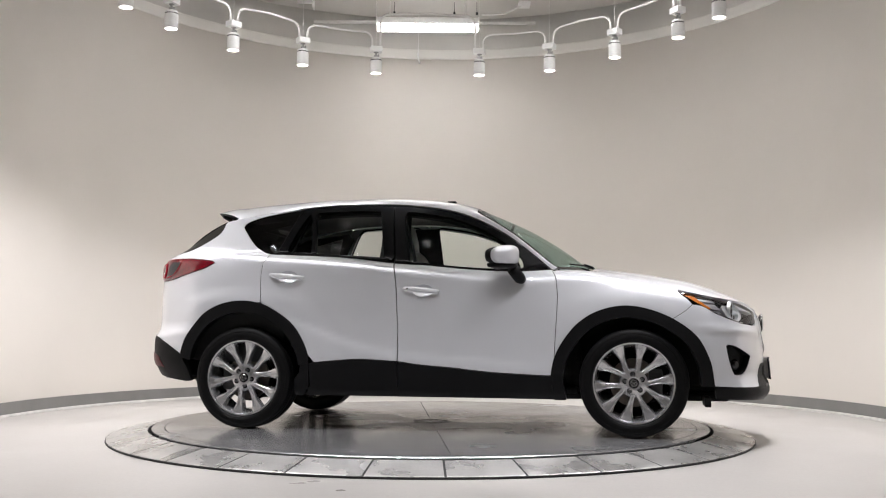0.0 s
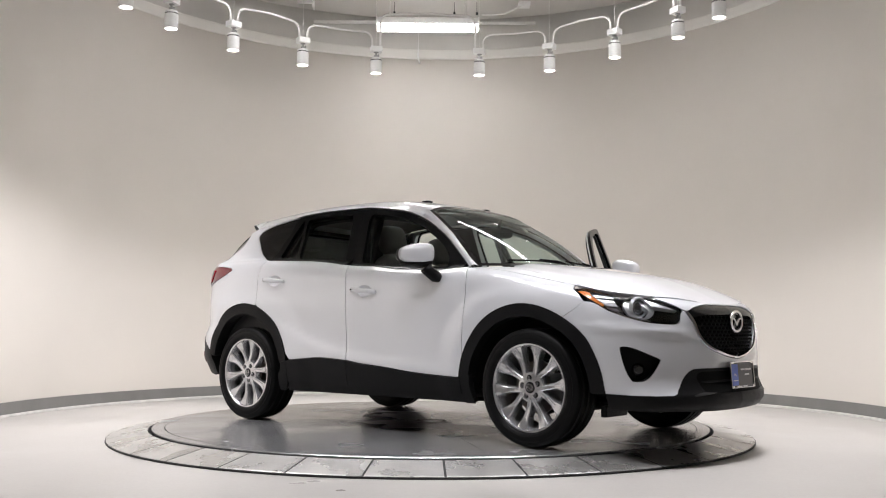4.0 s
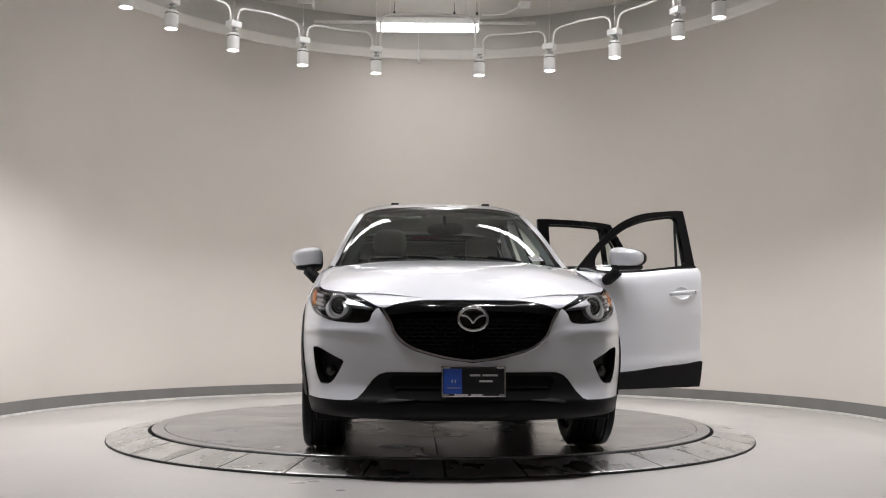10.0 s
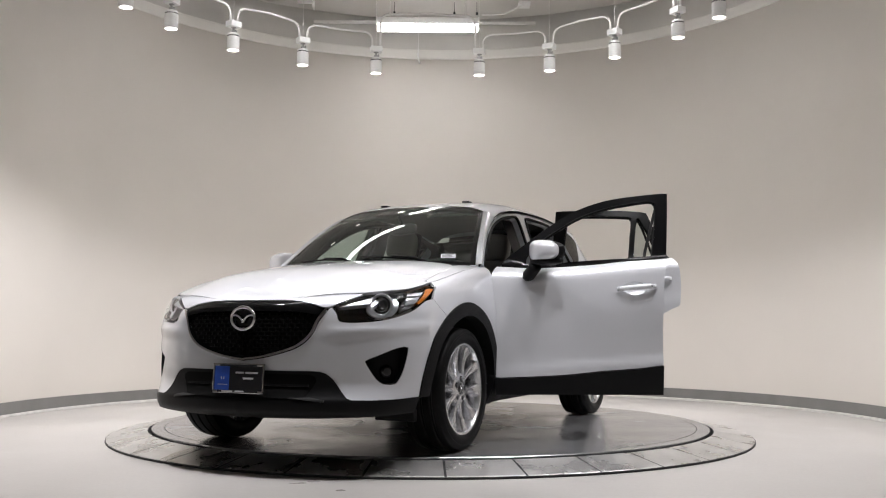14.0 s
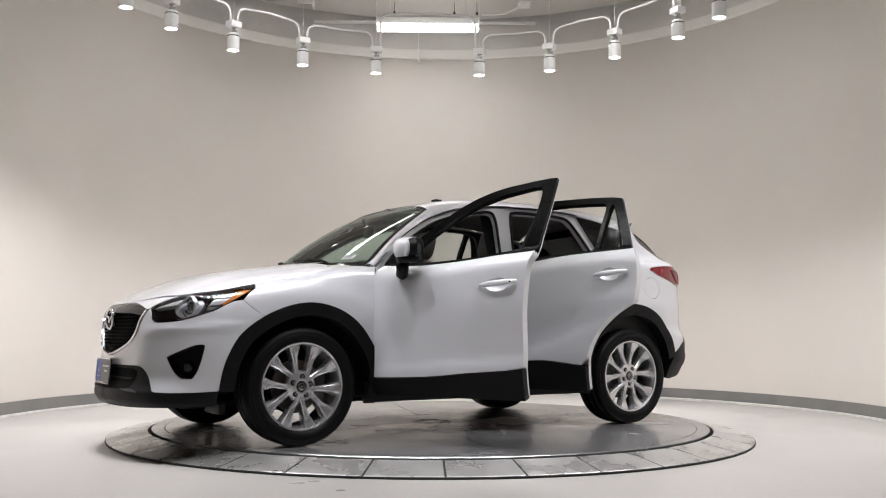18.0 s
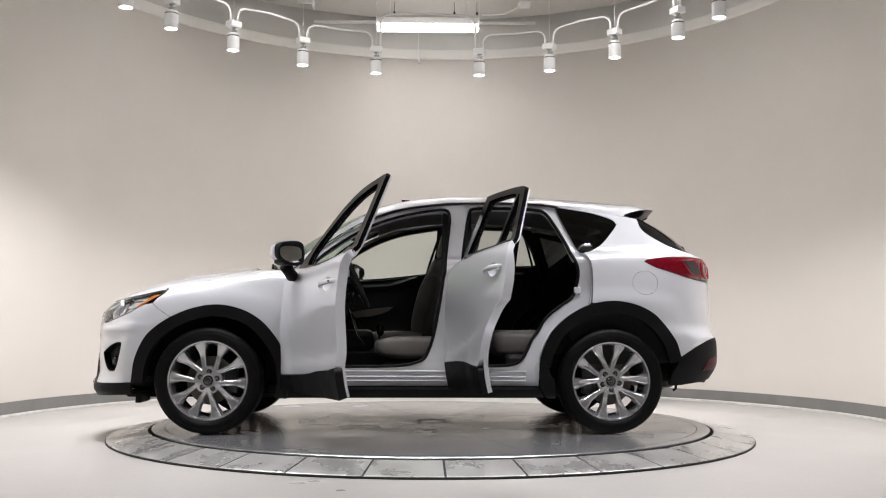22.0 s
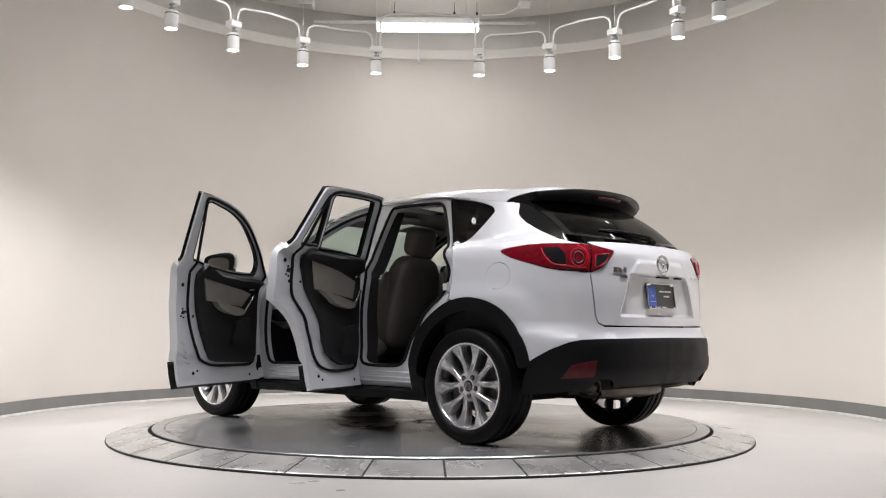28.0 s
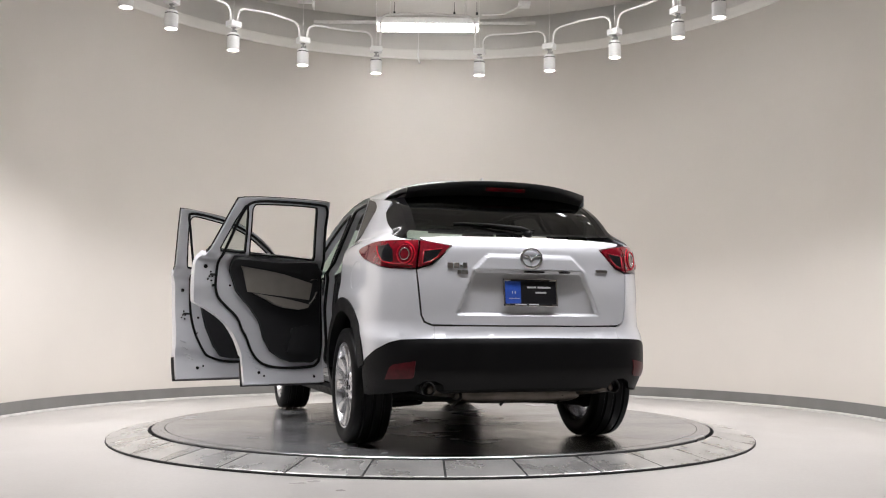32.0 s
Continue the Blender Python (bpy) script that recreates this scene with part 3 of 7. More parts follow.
ROOF_Z = curve((0.5, 0.2, 0.1, -0.1, -0.32, -0.53, -0.75, -0.95, -1.16, -1.37, -1.52, -1.7, -1.86), (1.50, 1.612, 1.636, 1.662, 1.676, 1.679, 1.676, 1.670, 1.659, 1.645, 1.633, 1.614, 1.592))
RAIL_Z = curve((0.82, 0.81, 0.67, 0.506, 0.30, 0.088, -0.116, -0.33, -0.657, -0.91, -1.115, -1.287, -1.426, -1.6, -1.8), (1.105, 1.114, 1.232, 1.357, 1.472, 1.547, 1.580, 1.599, 1.600, 1.589, 1.562, 1.536, 1.512, 1.487, 1.46))


def x_to_s(x):
    """The place along the outline beside x on the flank."""
    i = slice(int(np.argmax(PLAN[:, 0] < 1.9)), int(np.argmax(PLAN[:, 0] < -1.95)))
    return float(np.interp(-x, -PLAN[i, 0], ARC[i]))


def flank(x, z):
    """A point of the flank at a given x (not round the corners)."""
    s = x_to_s(x)
    for _ in range(4):
        s += float(skin(s, z)[0] - x)
    return skin(s, z)


def rail(x):
    """A point of the roof rail, where the roof starts."""
    return flank(x, float(RAIL_Z(x)))


def roof(x, v):
    """The roof: v runs from 0 at the middle to 1 at the rail."""
    r = rail(x)
    zc = float(ROOF_Z(x))
    v = np.asarray(v, float)
    a = np.abs(v)
    k = 0.22 * a ** 2 + 0.78 * a ** 7
    return np.stack(np.broadcast_arrays(x, r[1] * np.sign(v) * (a - 0.015 * np.sin(np.pi * a)), zc + (r[2] - zc) * k), -1)


# ---- car materials ----
def paint():
    m = mat("pearl_white_paint", (0.70, 0.712, 0.745), 0.30, metal=0.22, coat=1.0, vary=0.015, scale=3)
    b = m.node_tree.nodes["Principled BSDF"]
    b.inputs["Coat Roughness"].default_value = 0.03
    return m


M_WHITE = paint()
M_CLAD = mat("black_grained_plastic", (0.0045, 0.0045, 0.005), 0.48, vary=0.15, scale=9, grain=0.3, grain_scale=420, rough_vary=0.06, spec=0.16)
M_GLOSS = mat("gloss_black", (0.004, 0.004, 0.0045), 0.10, spec=0.45)
M_RUBBER = mat("black_rubber_seal", (0.006, 0.006, 0.006), 0.6, vary=0.1, spec=0.2)
M_TYRE = mat("tyre_rubber", (0.0038, 0.0038, 0.004), 0.5, vary=0.18, scale=14, grain=0.2, grain_scale=150, spec=0.13)
M_ALLOY = mat("silver_alloy", (0.60, 0.60, 0.615), 0.25, metal=0.85, vary=0.06, scale=8)
M_NUT = mat("dark_wheel_nut", (0.16, 0.16, 0.165), 0.3, metal=0.9, vary=0.1)
M_DARKALLOY = mat("dark_nut_steel", (0.05, 0.05, 0.05), 0.4, metal=0.6, vary=0.1)
M_CHROME = mat("chrome", (0.66, 0.66, 0.67), 0.10, metal=1.0)
M_MIRROR = mat("mirror_glass", (0.75, 0.77, 0.78), 0.02, metal=1.0)
M_GLASS = glass("clear_glass", (0.80, 0.86, 0.83), 0.0, 0.008, 0.25)
M_SCREEN = glass("windscreen_glass", (0.55, 0.68, 0.63), 0.0, 0.075, 0.38)
M_PRIVACY = glass("privacy_glass", (0.030, 0.033, 0.033), 0.0, 0.035, 0.45)
M_SUNROOF = glass("sunroof_glass", (0.45, 0.47, 0.46), 0.0, 0.03, 0.4)
M_SATIN = mat("satin_dark_grey", (0.028, 0.028, 0.030), 0.38, vary=0.08, scale=8, spec=0.4)
M_LAMPGLASS = glass("lamp_lens", (0.93, 0.94, 0.95))
M_REDLENS = mat("red_lamp_lens", (0.16, 0.003, 0.010), 0.06, coat=1.0, vary=0.35, scale=45)
M_DULLRED = mat("dull_red_reflector", (0.075, 0.005, 0.009), 0.35, vary=0.2, scale=40, spec=0.25)
M_REDGLOW = mat("bright_red_lens", (0.50, 0.010, 0.025), 0.10, coat=1.0, vary=0.3, scale=60)
M_AMBER = mat("amber_lens", (0.50, 0.15, 0.02), 0.15, coat=1.0, vary=0.2, scale=60)
M_REFLECT = mat("lamp_reflector", (0.70, 0.71, 0.73), 0.10, metal=1.0, vary=0.15, scale=60)
M_BOWL = mat("smoked_chrome", (0.42, 0.42, 0.43), 0.12, metal=1.0, vary=0.3, scale=70)
M_GUIDE = mat("satin_silver_lamp", (0.60, 0.61, 0.63), 0.28, metal=0.75, vary=0.08, scale=40)
M_SMOKE = mat("smoked_lens", (0.012, 0.012, 0.014), 0.08, spec=0.6)
M_SEAT = mat("taupe_leather", (0.145, 0.132, 0.120), 0.50, vary=0.10, scale=7, grain=0.35, grain_scale=260, rough_vary=0.08)
M_SEAT_IN = mat("pale_leather_insert", (0.24, 0.222, 0.200), 0.55, vary=0.08, scale=9, grain=0.3, grain_scale=300)
M_CUSHION = mat("grey_leather_cushion", (0.135, 0.125, 0.115), 0.55, vary=0.10, scale=9, grain=0.3, grain_scale=300)
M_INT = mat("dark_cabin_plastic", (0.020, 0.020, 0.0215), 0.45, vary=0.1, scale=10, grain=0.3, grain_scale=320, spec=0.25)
M_CARPET = mat("black_carpet", (0.014, 0.014, 0.014), 0.95, vary=0.3, scale=40, grain=0.8, grain_scale=500, spec=0.1)
M_LINER = mat("grey_headliner", (0.27, 0.262, 0.25), 0.9, vary=0.06, scale=25, grain=0.3, grain_scale=400)
M_PILLAR = mat("dark_grey_pillar_trim", (0.030, 0.030, 0.031), 0.7, vary=0.06, scale=25, grain=0.2, grain_scale=400)
M_UNDER = mat("underbody", (0.006, 0.006, 0.006), 0.7, vary=0.3, scale=8, spec=0.2)
M_STEEL = mat("exhaust_steel", (0.12, 0.104, 0.09), 0.42, metal=0.8, vary=0.3, scale=9)
M_PIT = mat("matt_black_recess", (0.0028, 0.0028, 0.0028), 0.7, spec=0.08)
M_PIANO = mat("piano_black", (0.003, 0.003, 0.0032), 0.07, spec=0.22)
M_BLUE = mat("plate_blue", (0.03, 0.09, 0.45), 0.35, vary=0.15, scale=20)
M_PLATE_BLACK = mat("plate_black", (0.012, 0.012, 0.014), 0.3)
M_SILVERTXT = mat("plate_silver_print", (0.55, 0.55, 0.56), 0.4)
M_PAPER = mat("white_label", (0.72, 0.74, 0.76), 0.7)

CAR = tagged(empty("car"), "white compact SUV with both driver-side doors wide open", "car")


# ---- panels cut from the skin ----
from mathutils.geometry import delaunay_2d_cdt


def along(pts, h):
    """Resample a closed outline to steps of about h, keeping its corners."""
    out = []
    n = len(pts)
    for i in range(n):
        a, b = np.array(pts[i], float), np.array(pts[(i + 1) % n], float)
        k = max(1, int(math.ceil(np.hypot(*(b - a)) / h)))
        for j in range(k):
            out.append(a + (b - a) * j / k)
    return np.array(out)


def area2(p):
    p = np.asarray(p)
    q = np.roll(p, -1, 0)
    return float((p[:, 0] * q[:, 1] - q[:, 0] * p[:, 1]).sum())


def inset(pts, d):
    """Move an outline inwards by d."""
    p = np.asarray(pts, float)
    if area2(p) < 0:
        p = p[::-1]
    e1, e2 = p - np.roll(p, 1, 0), np.roll(p, -1, 0) - p
    n1 = np.stack([-e1[:, 1], e1[:, 0]], 1)
    n2 = np.stack([-e2[:, 1], e2[:, 0]], 1)
    n1 /= np.linalg.norm(n1, axis=1, keepdims=True) + 1e-12
    n2 /= np.linalg.norm(n2, axis=1, keepdims=True) + 1e-12
    m = n1 + n2
    m /= np.maximum(np.linalg.norm(m, axis=1, keepdims=True), 0.5)
    c = np.maximum((m * n1).sum(1, keepdims=True), 0.5)
    return p + m * d / c


def inside(p, poly):
    """Which of the points p lie in the outline."""
    x, y = p[:, 0], p[:, 1]
    a, b = poly, np.roll(poly, -1, 0)
    hit = np.zeros(len(p), bool)
    for (x0, y0), (x1, y1) in zip(a, b):
        if y0 == y1:
            continue
        hit ^= ((y0 > y) != (y1 > y)) & (x < (x1 - x0) * (y - y0) / (y1 - y0) + x0)
    return hit


def near(p, poly):
    d = np.full(len(p), 9.0)
    for k in range(0, len(p), 400):
        c = p[k:k + 400]
        d[k:k + 400] = np.sqrt(((c[:, None, :] - poly[None]) ** 2).sum(-1).min(1))
    return d


def skin_all(s, z):
    """The skin carried on round the nose and the tail to the other flank."""
    s, z = np.broadcast_arrays(np.asarray(s, float), np.asarray(z, float))
    t = np.where(s < 0, -s, np.where(s > S_END, 2 * S_END - s, s))
    p = skin(t, z)
    p[..., 1] *= np.where((s < 0) | (s > S_END), -1.0, 1.0)
    return p


def whole_front(half):
    """A half outline that starts and ends on the middle line at the nose, with its mirror image."""
    return list(half) + [(-s, z) for s, z in half[::-1] if abs(s) > 1e-6]


def whole_rear(half):
    return list(half) + [(2 * S_END - s, z) for s, z in half[::-1] if abs(s - S_END) > 1e-6]


class Sheet:
    """Gathers cut panels into one mesh with true normals."""

    def __init__(self, side=1, pivot=(0, 0, 0)):
        self.v, self.f, self.n, self.m = [], [], [], []
        self.side, self.pivot = side, np.array(pivot, float)
        self.mats = []

    def slot(self, material):
        if material not in self.mats:
            self.mats.append(material)
        return self.mats.index(material)

    def raw(self, verts, faces, normals=None, material=None, flip=False):
        o = len(self.v)
        verts = np.asarray(verts, float).copy()
        normals = np.zeros_like(verts) if normals is None else np.asarray(normals, float).copy()
        if self.side < 0:
            verts[:, 1] *= -1
            normals[:, 1] *= -1
        self.v += (verts - self.pivot).tolist()
        self.n += normals.tolist()
        k = self.slot(material)
        turn = (self.side < 0) != flip
        for f in faces:
            self.f.append([o + i for i in (f[::-1] if turn else f)])
            self.m.append(k)

    def cut(self, outline, fmap, material, holes=(), h=0.035, gap=0.002, depth=0.02, off=0.0, flip=False, tips=None):
        """A panel: the outline in the map's plane, its holes, laid on the map with an inward flange at every edge."""
        o = inset(along(outline, h), gap) if gap else along(outline, h)
        if area2(o) < 0:
            o = o[::-1]
        hs = []
        for q in holes:
            q = along(q, h)
            q = q[::-1] if area2(q) > 0 else q
            hs.append(q)
        loops = [o] + hs
        pts = np.concatenate(loops)
        edges, k = [], 0
        for q in loops:
            edges += [(k + i, k + (i + 1) % len(q)) for i in range(len(q))]
            k += len(q)
        lo, hi = o.min(0), o.max(0)
        gx, gy = np.meshgrid(np.arange(lo[0] + h / 2, hi[0], h), np.arange(lo[1] + h / 2, hi[1], h))
        g = np.stack([gx.ravel(), gy.ravel()], 1)
        if len(g):
            keep = inside(g, o)
            for q in hs:
                keep &= ~inside(g, q)
            g = g[keep]
            if len(g):
                g = g[near(g, pts) > 0.6 * h]
        allp = np.concatenate([pts, g]) if len(g) else pts
        vo, eo, fo, *_ = delaunay_2d_cdt([Vector((float(a), float(b))) for a, b in allp], edges, [], 0, 1e-6)
        P = np.array([(v.x, v.y) for v in vo])
        F = np.array([f[:3] for f in fo])
        c = P[F].mean(1)
        keep = inside(c, o)
        for q in hs:
            keep &= ~inside(c, q)
        F = F[keep]
        used = np.unique(F)
        renum = -np.ones(len(P), int)
        renum[used] = np.arange(len(used))
        P, F = P[used], renum[F]
        d1 = P[F[:, 1]] - P[F[:, 0]]
        d2 = P[F[:, 2]] - P[F[:, 0]]
        bad = d1[:, 0] * d2[:, 1] - d1[:, 1] * d2[:, 0] < 0
        F[bad] = F[bad][:, ::-1]
        e = 0.004
        A = fmap(P[:, 0], P[:, 1])
        ta = fmap(P[:, 0] + e, P[:, 1]) - fmap(P[:, 0] - e, P[:, 1])
        tb = fmap(P[:, 0], P[:, 1] + e) - fmap(P[:, 0], P[:, 1] - e)
        N = np.cross(ta, tb)
        N /= np.linalg.norm(N, axis=1, keepdims=True) + 1e-12
        A = A + N * off
        sign = -1 if flip else 1
        self.raw(A, F.tolist(), N * sign, material, flip)
        if depth:
            count = {}
            for t in F:
                for i in range(3):
                    a, b = int(t[i]), int(t[(i + 1) % 3])
                    count[(a, b)] = count.get((a, b), 0) + 1
            rim = [ab for ab in count if (ab[1], ab[0]) not in count]
            ids = sorted({i for ab in rim for i in ab})
            pos = {i: k for k, i in enumerate(ids)}
            B = A[ids]
            C = B - N[ids] * depth * sign
            n = len(ids)
            self.raw(np.concatenate([B, C]), [(pos[a], pos[a] + n, pos[b] + n, pos[b]) for a, b in rim], None, material, flip)
        return self

    def patch(self, fmap, na, nb, material, a=(0, 1), b=(0, 1), flip=False, off=0.0):
        """A grid over a map."""
        u, w = np.meshgrid(np.linspace(*a, na + 1), np.linspace(*b, nb + 1), indexing="ij")
        P = fmap(u, w)
        e = 0.002
        N = np.cross(fmap(u + e, w) - fmap(u - e, w), fmap(u, w + e) - fmap(u, w - e))
        N /= np.linalg.norm(N, axis=-1, keepdims=True) + 1e-12
        N = -N if flip else N
        P = P + N * off
        F = [(i * (nb + 1) + j, (i + 1) * (nb + 1) + j, (i + 1) * (nb + 1) + j + 1, i * (nb + 1) + j + 1) for i in range(na) for j in range(nb)]
        self.raw(P.reshape(-1, 3), F, N.reshape(-1, 3), material, flip)
        return self

    def make(self, name, parent=None, label=""):
        me = bpy.data.meshes.new(name)
        me.from_pydata(self.v, [], self.f)
        for m in self.mats:
            me.materials.append(m)
        me.polygons.foreach_set("material_index", self.m)
        me.polygons.foreach_set("use_smooth", [True] * len(self.f))
        me.update()
        me.normals_split_custom_set_from_vertices(self.n)
        ob = new(name, me)
        ob.parent = parent
        return tagged(ob, label)


def smooth_line(pts, n=6):
    return [tuple(p) for p in catmull(pts, n)]


# ---- outlines on the skin: (way along the plan, height) ----
A_LINE = smooth_line(((2.070, 1.108), (2.036, 1.055), (2.024, 0.96), (2.024, 0.85), (2.031, 0.74), (2.039, 0.62), (2.047, 0.494), (2.058, 0.40)))
B_LINE = smooth_line(((3.160, 1.161), (3.132, 1.022), (3.118, 0.789), (3.116, 0.60), (3.116, 0.482)))
C_LINE = smooth_line(((4.062, 1.233), (4.098, 1.175), (4.110, 1.10), (4.111, 0.99), (4.102, 0.885)))
SILL = smooth_line(((3.743, 0.466), (3.532, 0.485), (3.369, 0.494), (3.116, 0.480), (2.97, 0.461), (2.733, 0.442), (2.505, 0.418), (2.276, 0.405), (2.058, 0.397)))
ARCH_R = smooth_line(((4.700, 0.50), (4.664, 0.627), (4.607, 0.727), (4.518, 0.818), (4.395, 0.876), (4.25, 0.898), (4.11, 0.878), (3.988, 0.822), (3.872, 0.737), (3.797, 0.632), (3.755, 0.53), (3.743, 0.466)))
ARCH_F = smooth_line(((2.072, 0.397), (2.047, 0.513), (1.990, 0.623), (1.893, 0.741), (1.765, 0.822), (1.605, 0.860), (1.445, 0.842), (1.278, 0.776), (1.138, 0.672), (1.065, 0.547), (1.030, 0.428), (1.028, 0.340)))
DLO_TOP = smooth_line(((4.332, 1.440), (4.300, 1.474), (4.168, 1.517), (3.996, 1.549), (3.792, 1.577), (3.538, 1.588), (3.210, 1.587), (2.997, 1.568), (2.793, 1.535), (2.580, 1.460), (2.375, 1.345), (2.211, 1.221), (2.072, 1.108)), 5)
DLO_BOT = smooth_line(((4.062, 1.232), (3.726, 1.217), (3.480, 1.201), (3.160, 1.161), (2.915, 1.144), (2.670, 1.118), (2.440, 1.103), (2.285, 1.099), (2.072, 1.108)), 5)


def skin_at(s, z, off=0.0, side=1):
    """A point off the skin, as a Vector."""
    p = skin(s, z)
    a = skin(s + 0.004, z) - skin(s - 0.004, z)
    b = skin(s, z + 0.004) - skin(s, z - 0.004)
    n = np.cross(a, b)
    p = p + n / np.linalg.norm(n) * off
    return Vector((float(p[0]), float(p[1]) * side, float(p[2])))


def build_shell(side):
    """The fixed outer panels of one flank."""
    # wing: flank between the door and the bumper, and the strip beside the bonnet
    top = [(float(s), float(top_edge(s))) for s in np.linspace(2.066, 1.24, 28)]
    wing = Sheet(side)
    cutline = [(1.228, 0.940), (1.175, 0.905), (1.145, 0.87), (1.20, 0.825), (1.278, 0.776)]
    wing.cut(A_LINE[::-1] + top + cutline + [p for p in ARCH_F[::-1] if 1.29 < p[0] < 2.06][::1], skin, M_WHITE, h=0.03, gap=0.0015)
    edge = [tuple(skin(s, top_edge(s))[:2]) for s in np.linspace(2.06, 1.235, 30)]
    bonnet_side = [(1.66, 0.795), (1.55, 0.782), (1.40, 0.762), (1.25, 0.742), (1.12, 0.722), (1.05, 0.735), (0.93, 0.775)]

    def hood_map(x, y):
        return np.stack(np.broadcast_arrays(x, y, hood(x, y)), -1)
    wing.cut([tuple(p) for p in edge] + bonnet_side, hood_map, M_WHITE, h=0.03, gap=0.0015, depth=0.012)
    wing.make("front_wing", CAR)
    # quarter panel
    rail_pts = []
    for x in np.linspace(-1.02, -1.60, 14):
        r = rail(x)
        s = x_to_s(x)
        for _ in range(5):
            s += float(skin(s, r[2])[0] - x)
        rail_pts.append((s, float(r[2])))
    s0 = rail_pts[0][0]
    dlo = [p for p in DLO_TOP if p[0] > s0]
    q = C_LINE[::-1] + smooth_line(((4.062, 1.233), (4.112, 1.245), (4.193, 1.292), (4.283, 1.387), (4.332, 1.440)), 5)[1:-1] + dlo + rail_pts
    q += smooth_line(((rail_pts[-1][0], rail_pts[-1][1]), (4.61, 1.405), (4.76, 1.305), (4.88, 1.248), (4.96, 1.220), (5.03, 1.210)), 5)[1:]
    q += [(5.07, 1.205), (5.04, 1.207), (4.93, 1.209), (4.80, 1.209), (4.68, 1.206), (4.56, 1.194), (4.495, 1.185), (4.478, 1.170), (4.56, 1.130), (4.69, 1.093), (4.80, 1.062), (4.89, 1.047), (5.055, 1.037), (5.064, 0.95), (5.082, 0.78), (5.10, 0.74), (5.145, 0.722)]
    q += [(5.16, 0.719), (5.16, 0.651), (5.10, 0.650), (4.975, 0.645), (4.90, 0.630), (4.80, 0.588), (4.715, 0.535), (4.69, 0.515)]
    q += [p for p in ARCH_R if 4.11 < p[0] < 4.69]
    cap = [(4.474 + 0.090 * math.cos(t), 1.024 + 0.083 * math.sin(t)) for t in np.linspace(0, 2 * math.pi, 32, endpoint=False)]
    quarter = Sheet(side)
    quarter.cut(q, skin, M_WHITE, h=0.032, gap=0.0012, holes=[cap] if side > 0 else [])
    quarter.make("rear_quarter_panel", CAR)
    if side > 0:
        Sheet(side).cut(cap, skin, M_WHITE, h=0.03, gap=0.0025, off=-0.0005).make("fuel_flap", CAR, "round white fuel flap")
    # quarter glass with its black surround
    g = smooth_line(((4.062, 1.233), (4.112, 1.245), (4.193, 1.292), (4.283, 1.387), (4.332, 1.440)), 5)[:-1] + [p for p in DLO_TOP if p[0] > 3.885]
    g += [(3.885, 1.562)] + [(3.93, 1.46), (3.975, 1.36), (4.018, 1.262), (4.040, 1.234)]
    Sheet(side).cut(g, skin, M_PRIVACY, h=0.05, gap=0.001, depth=0.012, off=-0.004).make("quarter_glass", CAR, "dark tinted rear quarter glass")
    # wheel arch claddings
    for nm, arch, s0, zc in (("front_arch_cladding", ARCH_F, 1.545, 0.36), ("rear_arch_cladding", ARCH_R, 4.228, 0.36)):
        inner = [(s0 + (s - s0) * 0.845, zc + (z - zc) * 0.845) for s, z in arch]
        Sheet(side).cut(arch + inner[::-1], skin, M_CLAD, h=0.035, gap=0, depth=0.07, off=0.008).make(nm, CAR, "black plastic wheel arch")
    # sill under the doors
    Sheet(side).cut([(3.75, 0.298), (2.06, 0.294), (2.05, 0.238), (3.78, 0.238)], skin, M_CLAD, h=0.06, gap=0, depth=0.05, off=-0.004).make("sill_cladding", CAR, "black plastic sill")
    # rear arch lead and front lead pieces beside the doors
    Sheet(side).cut([(3.743, 0.466), (3.752, 0.30), (3.80, 0.24), (3.86, 0.24), (3.85, 0.36), (3.815, 0.40), (3.808, 0.45)], skin, M_CLAD, h=0.05, gap=0.001, depth=0.04, off=0.006).make("arch_foot", CAR)
    Sheet(side).cut([(2.066, 0.397), (2.06, 0.294), (2.05, 0.238), (1.97, 0.24), (1.99, 0.36), (1.98, 0.42)], skin, M_CLAD, h=0.05, gap=0.001, depth=0.04, off=0.006).make("arch_foot", CAR)


